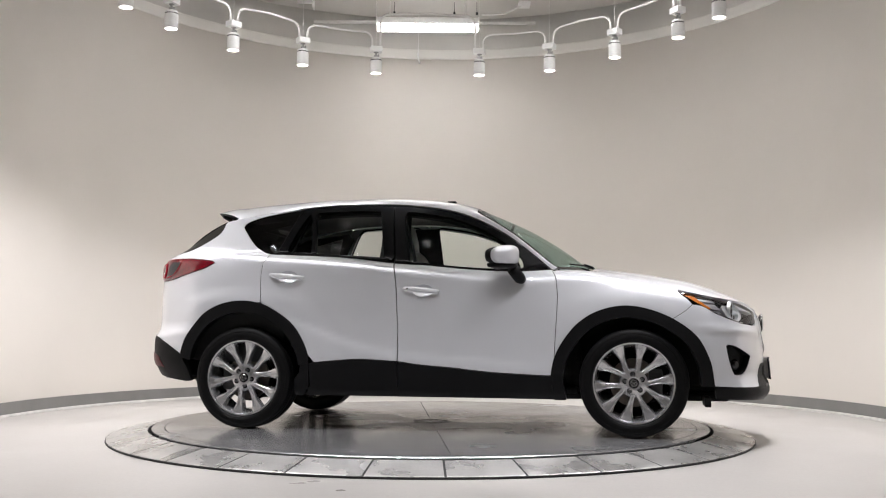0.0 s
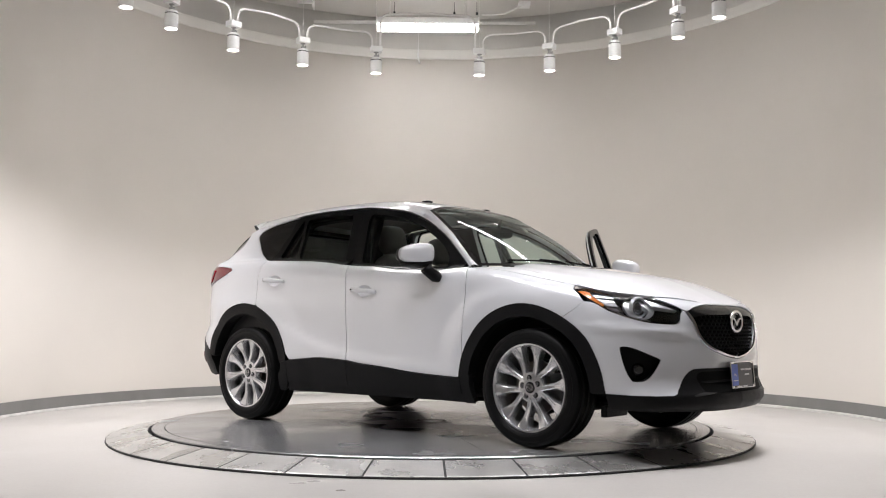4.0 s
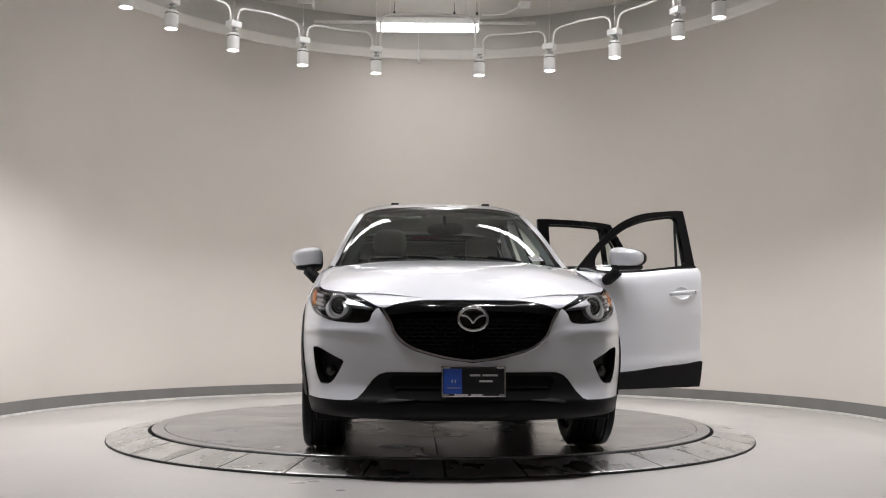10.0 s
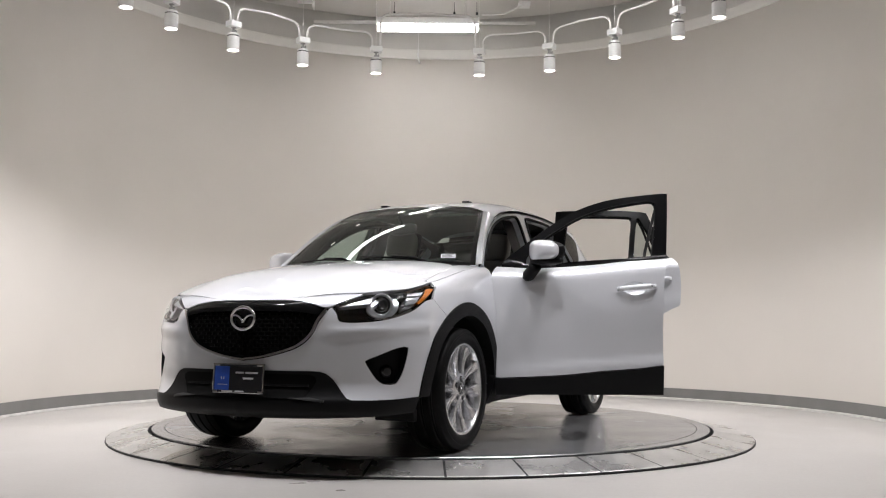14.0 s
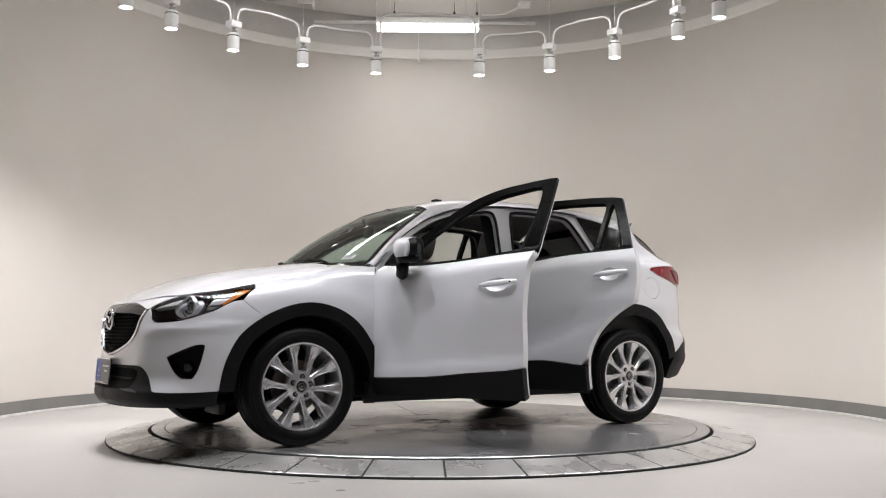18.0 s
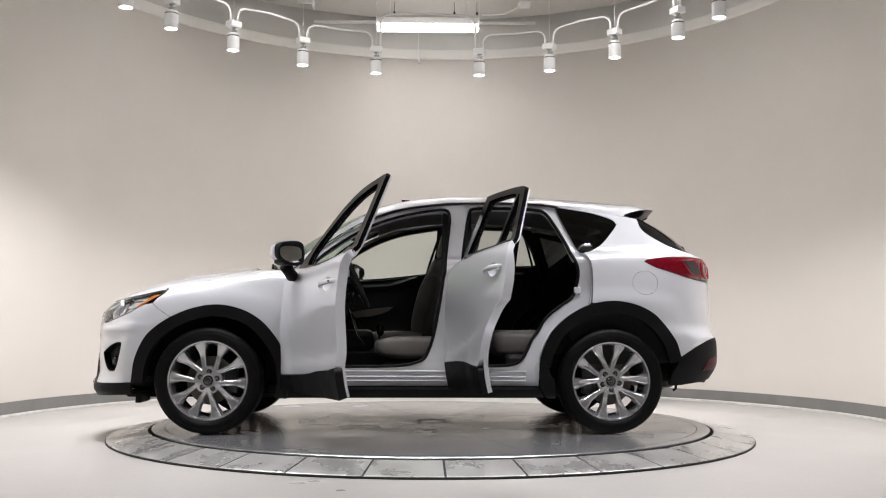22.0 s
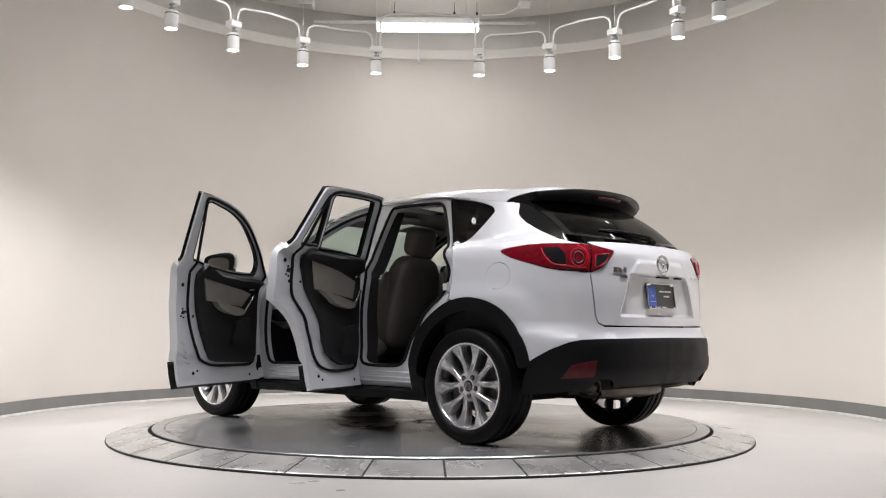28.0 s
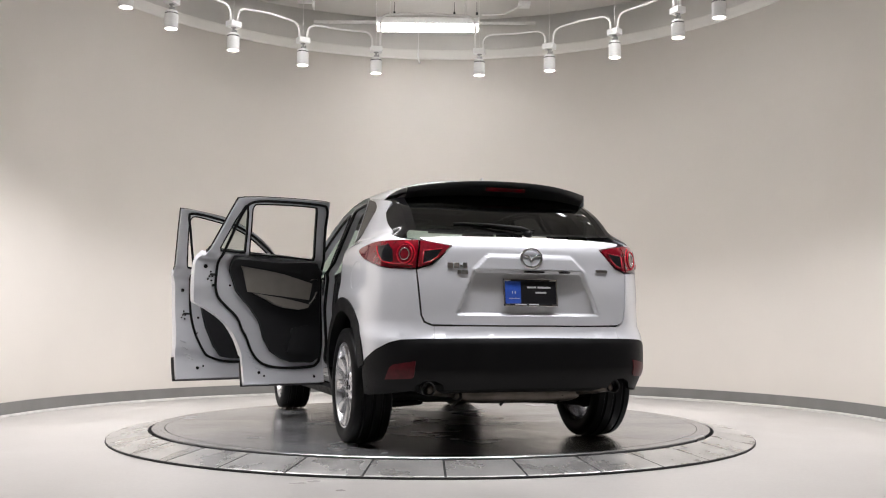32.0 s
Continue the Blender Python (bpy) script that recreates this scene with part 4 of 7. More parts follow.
def build_nose():
    """Bumper, grille, lower intake, headlamps and fog pockets: each half is laid on the skin."""
    fog = [(0.932, 0.613), (0.868, 0.606), (0.80, 0.580), (0.737, 0.555), (0.692, 0.538), (0.695, 0.525), (0.745, 0.445), (0.782, 0.418), (0.80, 0.412), (0.856, 0.411), (0.872, 0.42), (0.905, 0.475), (0.935, 0.59)]
    grille = smooth_line(((0.0, 0.545), (0.123, 0.560), (0.27, 0.597), (0.345, 0.632), (0.400, 0.685), (0.430, 0.750), (0.470, 0.806)), 5)
    head = [(1.228, 0.944)] + [(s, min(z, float(top_edge(s)) - 0.004)) for s, z in smooth_line(((1.228, 0.944), (1.11, 0.945), (0.909, 0.931), (0.762, 0.912), (0.64, 0.876), (0.56, 0.845), (0.508, 0.820)), 5)][1:]
    head += smooth_line(((0.508, 0.820), (0.535, 0.79), (0.548, 0.756), (0.575, 0.744), (0.65, 0.742), (0.80, 0.757), (0.966, 0.806), (1.073, 0.862), (1.15, 0.905), (1.228, 0.944)), 4)[1:-1]
    low_top = [(1.030, 0.343), (0.90, 0.336), (0.753, 0.332), (0.645, 0.333), (0.615, 0.342), (0.575, 0.378), (0.524, 0.442), (0.49, 0.468), (0.455, 0.479), (0.40, 0.481), (0.2, 0.481), (0.0, 0.481)]
    for _ in range(2):
        fog = [tuple(np.array(a) * k + np.array(b) * (1 - k)) for a, b in zip(fog, fog[1:] + fog[:1]) for k in (0.72, 0.28)]
    fogs = [fog, [(-a, z) for a, z in fog]]
    lower = [(0.497, 0.812), (0.487, 0.800)] + [(a + 0.012, z - 0.012) for a, z in grille[1:-2]][::-1] + [(0.0, 0.530)]
    half = low_top[::-1] + [p for p in ARCH_F if p[0] < 1.285 and p[1] > 0.342][::-1] + [(1.20, 0.824)]
    half += smooth_line(((0.508, 0.814), (0.535, 0.785), (0.548, 0.750), (0.575, 0.738), (0.65, 0.736), (0.80, 0.751), (0.966, 0.800), (1.073, 0.856), (1.145, 0.868)), 4)[::-1] + lower
    Sheet(1).cut(whole_front(half), skin_all, M_WHITE, holes=fogs, h=0.028, gap=0.001, depth=0.018).make("front_bumper", CAR)
    Sheet(1).cut(whole_front([(0.0, 0.235), (0.25, 0.236), (0.46, 0.240), (0.75, 0.250), (1.02, 0.262)] + low_top), skin_all, M_CLAD, h=0.03, gap=0.0, depth=0.03, off=0.004).make("lower_bumper", CAR, "black plastic lower bumper")
    for side in (1, -1):
        # fog pocket: walls and back, with the lamp
        pocket = Sheet(side)
        pocket.cut(fog, skin, M_CLAD, h=0.03, gap=0.002, depth=0, off=-0.045)
        f = inset(along(fog, 0.03), 0.004)
        if area2(f) < 0:
            f = f[::-1]
        P = skin(f[:, 0], f[:, 1])
        N = np.array([skin(s, z) - skin(s + 0.01, z) for s, z in f])
        Q = P + np.array([plan(s)[2:] + (0,) for s in f[:, 0]], float) * -0.052
        n = len(f)
        pocket.raw(np.concatenate([P, Q]), [(i, i + n, (i + 1) % n + n, (i + 1) % n) for i in range(n)], None, M_CLAD)
        pk = pocket.make("fog_lamp_pocket", CAR, "black fog lamp recess")
        c = skin(0.818, 0.478)
        nx, ny = plan(0.818)[2:]
        bm = bmesh.new()
        lathe(bm, [(0, 0.012), (0.022, 0.010), (0.034, 0.0), (0.038, -0.008), (0.038, -0.04)], 20)
        lamp = part("fog_lamp", bm, M_SMOKE, pk, "small round fog lamp", smooth=True)
        lamp.matrix_basis = Matrix.Translation((c[0] - nx * 0.036, (c[1] - ny * 0.036) * side, c[2])) @ Vector((nx, ny * side, 0)).to_track_quat("Z", "Y").to_matrix().to_4x4()
        bm = bmesh.new()
        lathe(bm, [(0, 0.0135), (0.020, 0.0115)], 16)
        lens = part("lens", bm, M_DARKALLOY, lamp, smooth=True)
        # headlamp: dark tub, reflectors, clear lens
        tub = Sheet(side)
        tub.cut(head, skin, M_SMOKE, h=0.03, gap=0.001, depth=-0.088, off=-0.090)
        hl = tub.make("headlamp", CAR, "headlamp with dark housing, projector and amber corner")
        cover = Sheet(side)
        cover.cut(head, skin, M_LAMPGLASS, h=0.03, gap=0.0015, depth=0, off=0.0)
        cover.make("lens", hl, "clear headlamp lens").visible_shadow = False
        c = skin(0.79, 0.836)
        nx, ny = plan(0.79)[2:]
        way = Vector((1.0, 0.30 * side, 0.0)).normalized()
        turn = way.to_track_quat("Z", "Y").to_matrix().to_4x4()
        seat = Matrix.Translation((c[0] - nx * 0.066, (c[1] - ny * 0.066) * side, c[2] - 0.006)) @ turn @ Matrix.Scale(0.82, 4)
        bm = bmesh.new()
        lathe(bm, [(0.058, 0.014), (0.060, 0.024), (0.066, 0.031), (0.073, 0.030), (0.077, 0.022), (0.077, 0.004), (0.058, 0.004)], 40)
        part("bezel", bm, M_GUIDE, hl, "bright round lamp bezel", smooth=40).matrix_basis = seat
        bm = bmesh.new()
        lathe(bm, [(0.043, 0.010), (0.050, 0.018), (0.058, 0.023), (0.058, 0.004), (0.043, 0.002)], 36)
        part("shroud", bm, M_GLOSS, hl, "black ring round the projector", smooth=True).matrix_basis = seat
        bm = bmesh.new()
        lathe(bm, [(0.036, 0.010), (0.039, 0.019), (0.043, 0.019), (0.045, 0.010)], 36)
        part("projector_ring", bm, M_REFLECT, hl, "thin bright projector ring", smooth=True).matrix_basis = seat
        bm = bmesh.new()
        lathe(bm, [(0.0, 0.034), (0.018, 0.030), (0.030, 0.020), (0.037, 0.004)], 28)
        part("projector", bm, M_SMOKE, hl, "dark projector lens", smooth=True).matrix_basis = seat
        am = Sheet(side)
        am.cut([(1.205, 0.934), (1.15, 0.934), (1.105, 0.926), (1.082, 0.902), (1.05, 0.878), (1.012, 0.850), (1.02, 0.838), (1.07, 0.866), (1.145, 0.905)], skin, M_AMBER, h=0.02, gap=0, depth=0.012, off=-0.010)
        am.make("corner_lamp", hl, "amber corner reflector")
        # silver crescent under the projector and the wedge that runs from it to the grille
        br = Sheet(side)
        ringhole = [(0.79 + 0.060 * math.cos(t), 0.830 + 0.054 * math.sin(t)) for t in np.linspace(0, 2 * math.pi, 28, endpoint=False)]
        br.cut([(0.79 + 0.098 * math.cos(t), 0.832 + 0.068 * math.sin(t)) for t in np.linspace(0, 2 * math.pi, 36, endpoint=False)], skin, M_GUIDE, holes=[ringhole], h=0.02, gap=0, depth=0.03, off=-0.034)
        br.make("reflector", hl, "silver light guide round the projector")
        wd = Sheet(side)
        wd.cut([(0.71, 0.846), (0.62, 0.833), (0.535, 0.817), (0.60, 0.844), (0.71, 0.884)], skin, M_GUIDE, h=0.02, gap=0, depth=0.03, off=-0.014)
        wd.make("wedge", hl, "smoked chrome wedge towards the grille")
        # stepped chrome chamber of the turn lamp
        back = Sheet(side)
        back.cut([(1.115, 0.922), (1.0, 0.920), (0.925, 0.908), (0.900, 0.83), (0.905, 0.79), (0.985, 0.824), (1.07, 0.874)], skin, M_BOWL, h=0.02, gap=0, depth=0.02, off=-0.046)
        back.make("chamber", hl, "smoked chrome turn lamp chamber")
        for k in range(4):
            sl = Sheet(side)
            z0 = 0.918 - 0.026 * k
            sl.cut([(1.085 - 0.028 * k, z0), (0.94, z0 - 0.006), (0.925, z0 - 0.026), (1.050 - 0.028 * k, z0 - 0.022)], skin, M_GUIDE, h=0.02, gap=0, depth=0.02, off=-0.018 - 0.008 * (k % 2))
            sl.make("light_strip", hl, "chrome step of the turn lamp")
        sl = Sheet(side)
        sl.cut([(0.975, 0.806), (0.90, 0.778), (0.80, 0.754), (0.74, 0.750), (0.74, 0.756), (0.80, 0.763), (0.895, 0.787), (0.965, 0.815)], skin, M_REFLECT, h=0.02, gap=0, depth=0.006, off=-0.010)
        sl.make("light_strip", hl, "thin bright strip along the lamp's foot")
        # flutes beside the bowl towards the grille
        for k in range(3):
            fl = Sheet(side)
            s0 = 0.575 + 0.034 * k
            fl.cut([(s0, 0.765), (s0 + 0.022, 0.765), (s0 + 0.018, 0.806), (s0 - 0.002, 0.802)], skin, M_PIANO, h=0.02, gap=0, depth=0.02, off=-0.060)
            fl.make("flute", hl, "dim bulb chamber of the headlamp")
        # chrome wing along the grille
        ch = Sheet(side)
        out = [(s + 0.009, z - 0.009) for s, z in grille]
        out[0] = (0.0, 0.535)
        ch.cut(grille + [(0.487, 0.815)] + out[::-1], skin, M_CHROME, h=0.03, gap=0.0, depth=0.012, off=0.007)
        ch.make("grille_trim", CAR, "satin chrome grille surround")
    # grille: frame sheet behind and rows of mesh cells
    gr = Sheet(1)
    full = [(s, z) for s, z in grille] + [(0.470, 0.812), (0.393, 0.836), (0.287, 0.852), (0.15, 0.858), (0.0, 0.860)]
    for side in (1, -1):
        gr.side = side
        gr.cut(full, skin, M_PIT, h=0.04, gap=0, depth=0.0, off=-0.035)
        gr.cut([(0.0, 0.860), (0.15, 0.858), (0.287, 0.852), (0.393, 0.836), (0.470, 0.812), (0.452, 0.775), (0.3, 0.795), (0.0, 0.80)], skin, M_PIANO, h=0.04, gap=0, depth=0.03, off=-0.004)
    gro = gr.make("grille", CAR, "gloss black mesh grille")
    mesh = Sheet(1)
    gl = np.array(full + [(-s, z) for s, z in full[::-1]])
    row = 0
    z = 0.565
    while z < 0.79:
        sx = -0.46 + (0.0225 if row % 2 else 0)
        while sx < 0.47:
            cell = np.array([(sx - 0.016, z), (sx + 0.016, z), (sx, z + 0.01), (sx, z - 0.01)])
            if inside(cell, gl).all():
                mesh.side = 1 if sx >= 0 else -1
                a = abs(sx)
                hexo = [(a + 0.0225 * math.cos(t), z + 0.0115 * math.sin(t)) for t in (0, 0.9, math.pi - 0.9, math.pi, math.pi + 0.9, -0.9)]
                hexi = [(a + 0.0175 * math.cos(t), z + 0.0080 * math.sin(t)) for t in (0, 0.9, math.pi - 0.9, math.pi, math.pi + 0.9, -0.9)]
                ho, hi = np.array(hexo), np.array(hexi)
                P = np.concatenate([skin(np.maximum(ho[:, 0], 0), ho[:, 1]) - (0.014, 0, 0), skin(np.maximum(hi[:, 0], 0), hi[:, 1]) - (0.014, 0, 0), skin(np.maximum(hi[:, 0], 0), hi[:, 1]) - (0.032, 0, 0)])
                mesh.raw(P, [(i, (i + 1) % 6, (i + 1) % 6 + 6, i + 6) for i in range(6)] + [(i + 6, (i + 1) % 6 + 6, (i + 1) % 6 + 12, i + 12) for i in range(6)], None, M_PIT)
            sx += 0.045
        z += 0.0215
        row += 1
    tagged(mesh.make("grille_mesh", gro), "matt black honeycomb mesh", kind="stuff")
    # lower intake: a flat near-black sheet painted as its inner shade, and bars
    intake = Sheet(1)
    for side in (1, -1):
        intake.side = side
        intake.cut([(0.0, 0.466), (0.40, 0.464), (0.432, 0.452), (0.44, 0.43), (0.395, 0.348), (0.35, 0.337), (0.0, 0.334)], skin, M_PIT, h=0.04, gap=0, depth=0.0, off=0.0065)
        intake.cut([(0.0, 0.412), (0.40, 0.410), (0.40, 0.398), (0.0, 0.400)], skin, M_CLAD, h=0.04, gap=0, depth=0.006, off=0.013)
    intake.make("lower_intake", CAR, "flat black sheet for the shade in the lower air intake")
    for side in (1, -1):
        st = Sheet(side)
        st.cut([(0.30, 0.337), (0.42, 0.328), (0.50, 0.322), (0.50, 0.330), (0.42, 0.342)], skin, M_DARKALLOY, h=0.04, gap=0, depth=0.004, off=0.010)
        st.make("skid_strip", CAR, "thin silver skid strip")


def build_top():
    """Bonnet, windscreen, pillars, roof, spoiler, tail."""
    def hood_map(x, y):
        return np.stack(np.broadcast_arrays(x, y, hood(x, y)), -1)
    edge = [tuple(skin(s, top_edge(s))[:2]) for s in np.linspace(0.0, 1.225, 50)]
    edge[0] = (edge[0][0], 0.0)
    side_line = [(1.66, 0.795), (1.55, 0.782), (1.40, 0.762), (1.25, 0.742), (1.12, 0.722)]
    back = [(1.075, 0.66), (1.10, 0.5), (1.115, 0.25), (1.12, 0.0)]
    half = edge + side_line + back
    full = half + [(x, -y) for x, y in half[::-1] if y > 1e-6]
    bn = Sheet(1)
    bn.cut(full, hood_map, M_WHITE, h=0.04, gap=0.0018, depth=0.016)
    # its nose, down to the grille and the headlamps
    low = smooth_line(((0.0, 0.862), (0.15, 0.860), (0.287, 0.854), (0.393, 0.838), (0.465, 0.817), (0.508, 0.824), (0.56, 0.849), (0.64, 0.880), (0.762, 0.916), (0.909, 0.935), (1.05, 0.946)), 4)
    low = [p for p in low if p[1] < float(top_edge(p[0])) - 0.003]
    lip = low + [(float(s), float(top_edge(s)) + 0.001) for s in np.linspace(low[-1][0] + 0.01, 0.0, 40)]
    bn.cut(whole_front(lip), skin_all, M_WHITE, h=0.02, gap=0.0, depth=0.02)
    bn.make("bonnet", CAR)
    # windscreen and its parts
    V = 0.885

    def front_x(v):
        return 0.245 + 0.03 * (v * V) ** 2

    def top_pt(a):
        return roof(float(front_x(a)), a * V)

    tops = {}

    def screen(a, b):
        a, b = np.broadcast_arrays(a, b)
        out = np.zeros(a.shape + (3,))
        for i in np.ndindex(a.shape):
            aa, bb = float(a[i]), float(b[i])
            k = round(aa, 5)
            if k not in tops:
                tops[k] = top_pt(max(-1.02, min(1.02, aa)))
            t = tops[k]
            base = np.array((1.075 - 0.24 * aa * aa, 0.757 * aa, 1.128 - 0.012 * aa * aa))
            out[i] = base + (t - base) * bb + np.array((0.35, 0, 0.94)) * (0.045 * math.sin(math.pi * max(0, min(1, bb))) * (1 - 0.45 * aa * aa))
        return out
    ws = Sheet(1)
    ws.patch(screen, 24, 14, M_SCREEN, (-0.985, 0.985), (0.01, 0.985), flip=False, off=-0.004)
    w = ws.make("windscreen", CAR, "large clear windscreen")
    w.visible_shadow = False
    # black band printed round the screen
    fr = Sheet(1)
    for a, b in (((-0.992, -0.955), (0, 1)), ((0.955, 0.992), (0, 1)), ((-0.992, 0.992), (0.0, 0.035)), ((-0.992, 0.992), (0.958, 0.998))):
        fr.patch(screen, 30 if abs(a[1] - a[0]) > 1 else 1, 20 if abs(b[1] - b[0]) > 0.5 else 1, M_GLOSS, a, b, off=-0.002)
    fr.make("screen_border", CAR, "black printed border of the windscreen")
    # cowl
    def cowl(a, b):
        a, b = np.broadcast_arrays(a, b)
        y = 0.755 * a
        x = (1.125 - 0.17 * a * a) * (1 - b) + (1.07 - 0.24 * a * a) * b
        return np.stack([x, y, 1.115 - 0.018 * a * a + 0.008 * b], -1)
    Sheet(1).patch(cowl, 20, 2, M_CLAD, (-0.99, 0.99), (0, 1.05)).make("cowl", CAR, "black plastic cowl under the windscreen")
    # roof
    rf = Sheet(1)

    def roof_map(v, w):
        v, w = np.broadcast_arrays(v, w)
        out = np.zeros(v.shape + (3,))
        for i in np.ndindex(v.shape):
            vv = float(v[i])
            x0 = 0.247 + 0.03 * vv * vv
            out[i] = roof(x0 + (-1.50 - x0) * float(w[i]), vv)
        return out
    V0, W0, W1 = 0.56, 0.15, 0.42
    liner = Sheet(1)
    for va, vb, wa, wb, nv, nw in ((-1, 1, 0, W0, 36, 6), (-1, 1, W1, 1, 36, 16), (-1, -V0, W0, W1, 8, 8), (V0, 1, W0, W1, 8, 8)):
        rf.patch(roof_map, nv, nw, M_WHITE, (va, vb), (wa, wb))
        liner.patch(roof_map, nv // 2, max(3, nw // 2), M_LINER, (max(va, -0.97), min(vb, 0.97)), (wa, wb), flip=True, off=0.040)
    rf.make("roof", CAR)
    liner.make("headliner", CAR, "grey fabric headliner")
    sr = Sheet(1)
    sr.patch(roof_map, 10, 8, M_SUNROOF, (-V0, V0), (W0, W1), off=-0.003)
    sr.make("sunroof", CAR, "tinted glass sunroof")
    # windscreen pillars
    for side in (1, -1):
        def pillar(t, w):
            t, w = np.broadcast_arrays(t, w)
            out = np.zeros(t.shape + (3,))
            for i in np.ndindex(t.shape):
                tt, ww = float(t[i]), float(w[i])
                r = rail(0.825 + (0.272 - 0.825) * max(0.0, min(1.0, tt)))
                e = screen(np.array(1.0), np.array(max(0.0, min(1.0, tt))))
                if tt < 0.12:
                    e = e + (np.array((0.90, 0.775, 1.108)) - e) * (1 - tt / 0.12) * 0.5
                out[i] = r + (e - r) * ww + np.array((0.25, 0.75, 0.6)) * 0.018 * math.sin(math.pi * max(0, min(1, ww)))
            return out
        ap = Sheet(side)
        ap.patch(pillar, 20, 6, M_WHITE, (0, 1), (0, 1))
        ap.make("windscreen_pillar", CAR)
        Sheet(side).patch(pillar, 16, 3, M_PILLAR, (0.02, 1), (0.05, 0.95), flip=True, off=0.030).make("pillar_lining", CAR, "dark grey lining of the windscreen pillar")
    # front wipers
    g = lambda a, b, o: Vector(screen(np.array(a), np.array(b))) + Vector((0.5, 0, 0.85)) * o
    for a0, a1, b1 in ((0.62, 0.02, 0.10), (-0.05, -0.70, 0.09)):
        bm = bmesh.new()
        tube(bm, [g(a0, 0.0, 0.012), g(a0 - 0.10, 0.03, 0.022), g((a0 + a1) / 2, 0.055, 0.018)], [0.012, 0.009, 0.006], 8)
        tube(bm, [g(a0 - 0.06, 0.035, 0.008), g((a0 + a1) / 2, 0.052, 0.010), g(a1, b1 - 0.03, 0.007)], 0.006, 6)
        part("front_wiper", bm, M_CLAD, CAR, "black front wiper", smooth=True)
    # roof clips and aerial fin
    for side in (1, -1):
        bm = bmesh.new()
        p = roof(0.045, 0.56)
        box(bm, -0.03, 0.03, -0.028, 0.028, 0.0, 0.014, 0.004)
        ob = part("roof_clip", bm, M_CLAD, CAR, "small black roof rack cover")
        ob.location = (p[0], p[1] * side, p[2] - 0.004)
    bm = bmesh.new()
    pr = [(-0.075, 0.0), (0.055, 0.0), (0.02, 0.02), (-0.03, 0.042), (-0.06, 0.048), (-0.072, 0.03)]
    lo = [bm.verts.new((x, 0.014 * (1 - z / 0.06), z)) for x, z in pr]
    hi = [bm.verts.new((x, -0.014 * (1 - z / 0.06), z)) for x, z in pr]
    bm.faces.new(lo)
    bm.faces.new(hi[::-1])
    for i in range(6):
        bm.faces.new((lo[i], hi[i], hi[(i + 1) % 6], lo[(i + 1) % 6]))
    fin = part("aerial_fin", bm, M_WHITE, CAR, "white shark fin aerial")
    fin.location = (-1.33, 0, float(ROOF_Z(-1.33)) - 0.004)
    # spoiler: white upper blade
    def blade(v, w):
        v, w = np.broadcast_arrays(v, w)
        out = np.zeros(v.shape + (3,))
        for i in np.ndindex(v.shape):
            vv, ww = float(v[i]), float(w[i])
            a = roof(-1.497, vv)
            tip = np.array((-1.845 + 0.17 * abs(vv) ** 2.2, 0.60 * vv, 1.600 - 0.040 * abs(vv) ** 2.4))
            out[i] = a + (tip - a) * ww + np.array((0, 0, 0.010 * math.sin(math.pi * max(0, min(1, ww)))))
        return out
    sp = Sheet(1)
    sp.patch(blade, 32, 8, M_WHITE, (-0.985, 0.985), (0, 1))

    def under(v, w):
        a = blade(v, np.ones_like(v * w))
        v, w = np.broadcast_arrays(v, w)
        b = np.stack([-1.70 + 0.13 * np.abs(v) ** 2.2, 0.60 * v, 1.535 - 0.035 * np.abs(v) ** 2.4], -1)
        k = w[..., None]
        return a * (1 - k) + b * k + np.array((0, 0, -0.022)) * (k > 0)
    sp.patch(under, 32, 4, M_SATIN, (-0.985, 0.985), (0, 1))
    spo = sp.make("spoiler", CAR, "white roof spoiler with a dark underside")
    # rear glass
    def back_glass(a, b):
        a, b = np.broadcast_arrays(a, b)
        t = np.stack([-1.700 + 0.125 * np.abs(a) ** 2.4, 0.635 * a, 1.540 - 0.035 * np.abs(a) ** 2.4], -1)
        o = np.stack([-2.118 + 0.20 * np.abs(a) ** 2.4, 0.655 * a, 1.243 + 0.030 * np.abs(a) ** 2.4], -1)
        k = b[..., None]
        bow = (0.022 * np.sin(np.pi * np.clip(b, 0, 1)))[..., None] * np.array((-0.55, 0, 0.8))
        return t * (1 - k) + o * k + bow
    rg = Sheet(1)
    rg.patch(back_glass, 28, 12, M_PRIVACY, (-0.98, 0.98), (0.0, 0.99))
    rg.make("rear_glass", CAR, "dark tinted rear window")
    bd = Sheet(1)
    for a, b in (((-1.0, -0.93), (0, 1)), ((0.93, 1.0), (0, 1)), ((-1, 1), (0.955, 1.0)), ((-1, 1), (0.0, 0.06))):
        bd.patch(back_glass, 30 if abs(a[1] - a[0]) > 1 else 2, 14 if abs(b[1] - b[0]) > 0.5 else 1, M_GLOSS, a, b, off=0.0015)
    bd.make("rear_glass_border", CAR, "black border of the rear window")
    # black wings from the spoiler's ends down the glass, and the white shoulder beside them
    for side in (1, -1):
        def garnish(t, w):
            t, w = np.broadcast_arrays(t, w)
            out = np.zeros(t.shape + (3,))
            ss = curve((0, 0.35, 0.7, 1), (4.490, 4.61, 4.76, 4.96))
            zz = curve((0, 0.35, 0.7, 1), (1.500, 1.405, 1.305, 1.220))
            for i in np.ndindex(t.shape):
                tt, ww = max(0.0, min(1.0, float(t[i]))), float(w[i])
                g = back_glass(np.array(0.99), np.array(tt))
                q = skin(float(ss(tt)), float(zz(tt)))
                out[i] = q + (g - q) * ww
            return out
        gs = Sheet(side)
        gs.patch(garnish, 22, 5, M_GLOSS, (0.0, 1.0), (0, 1))
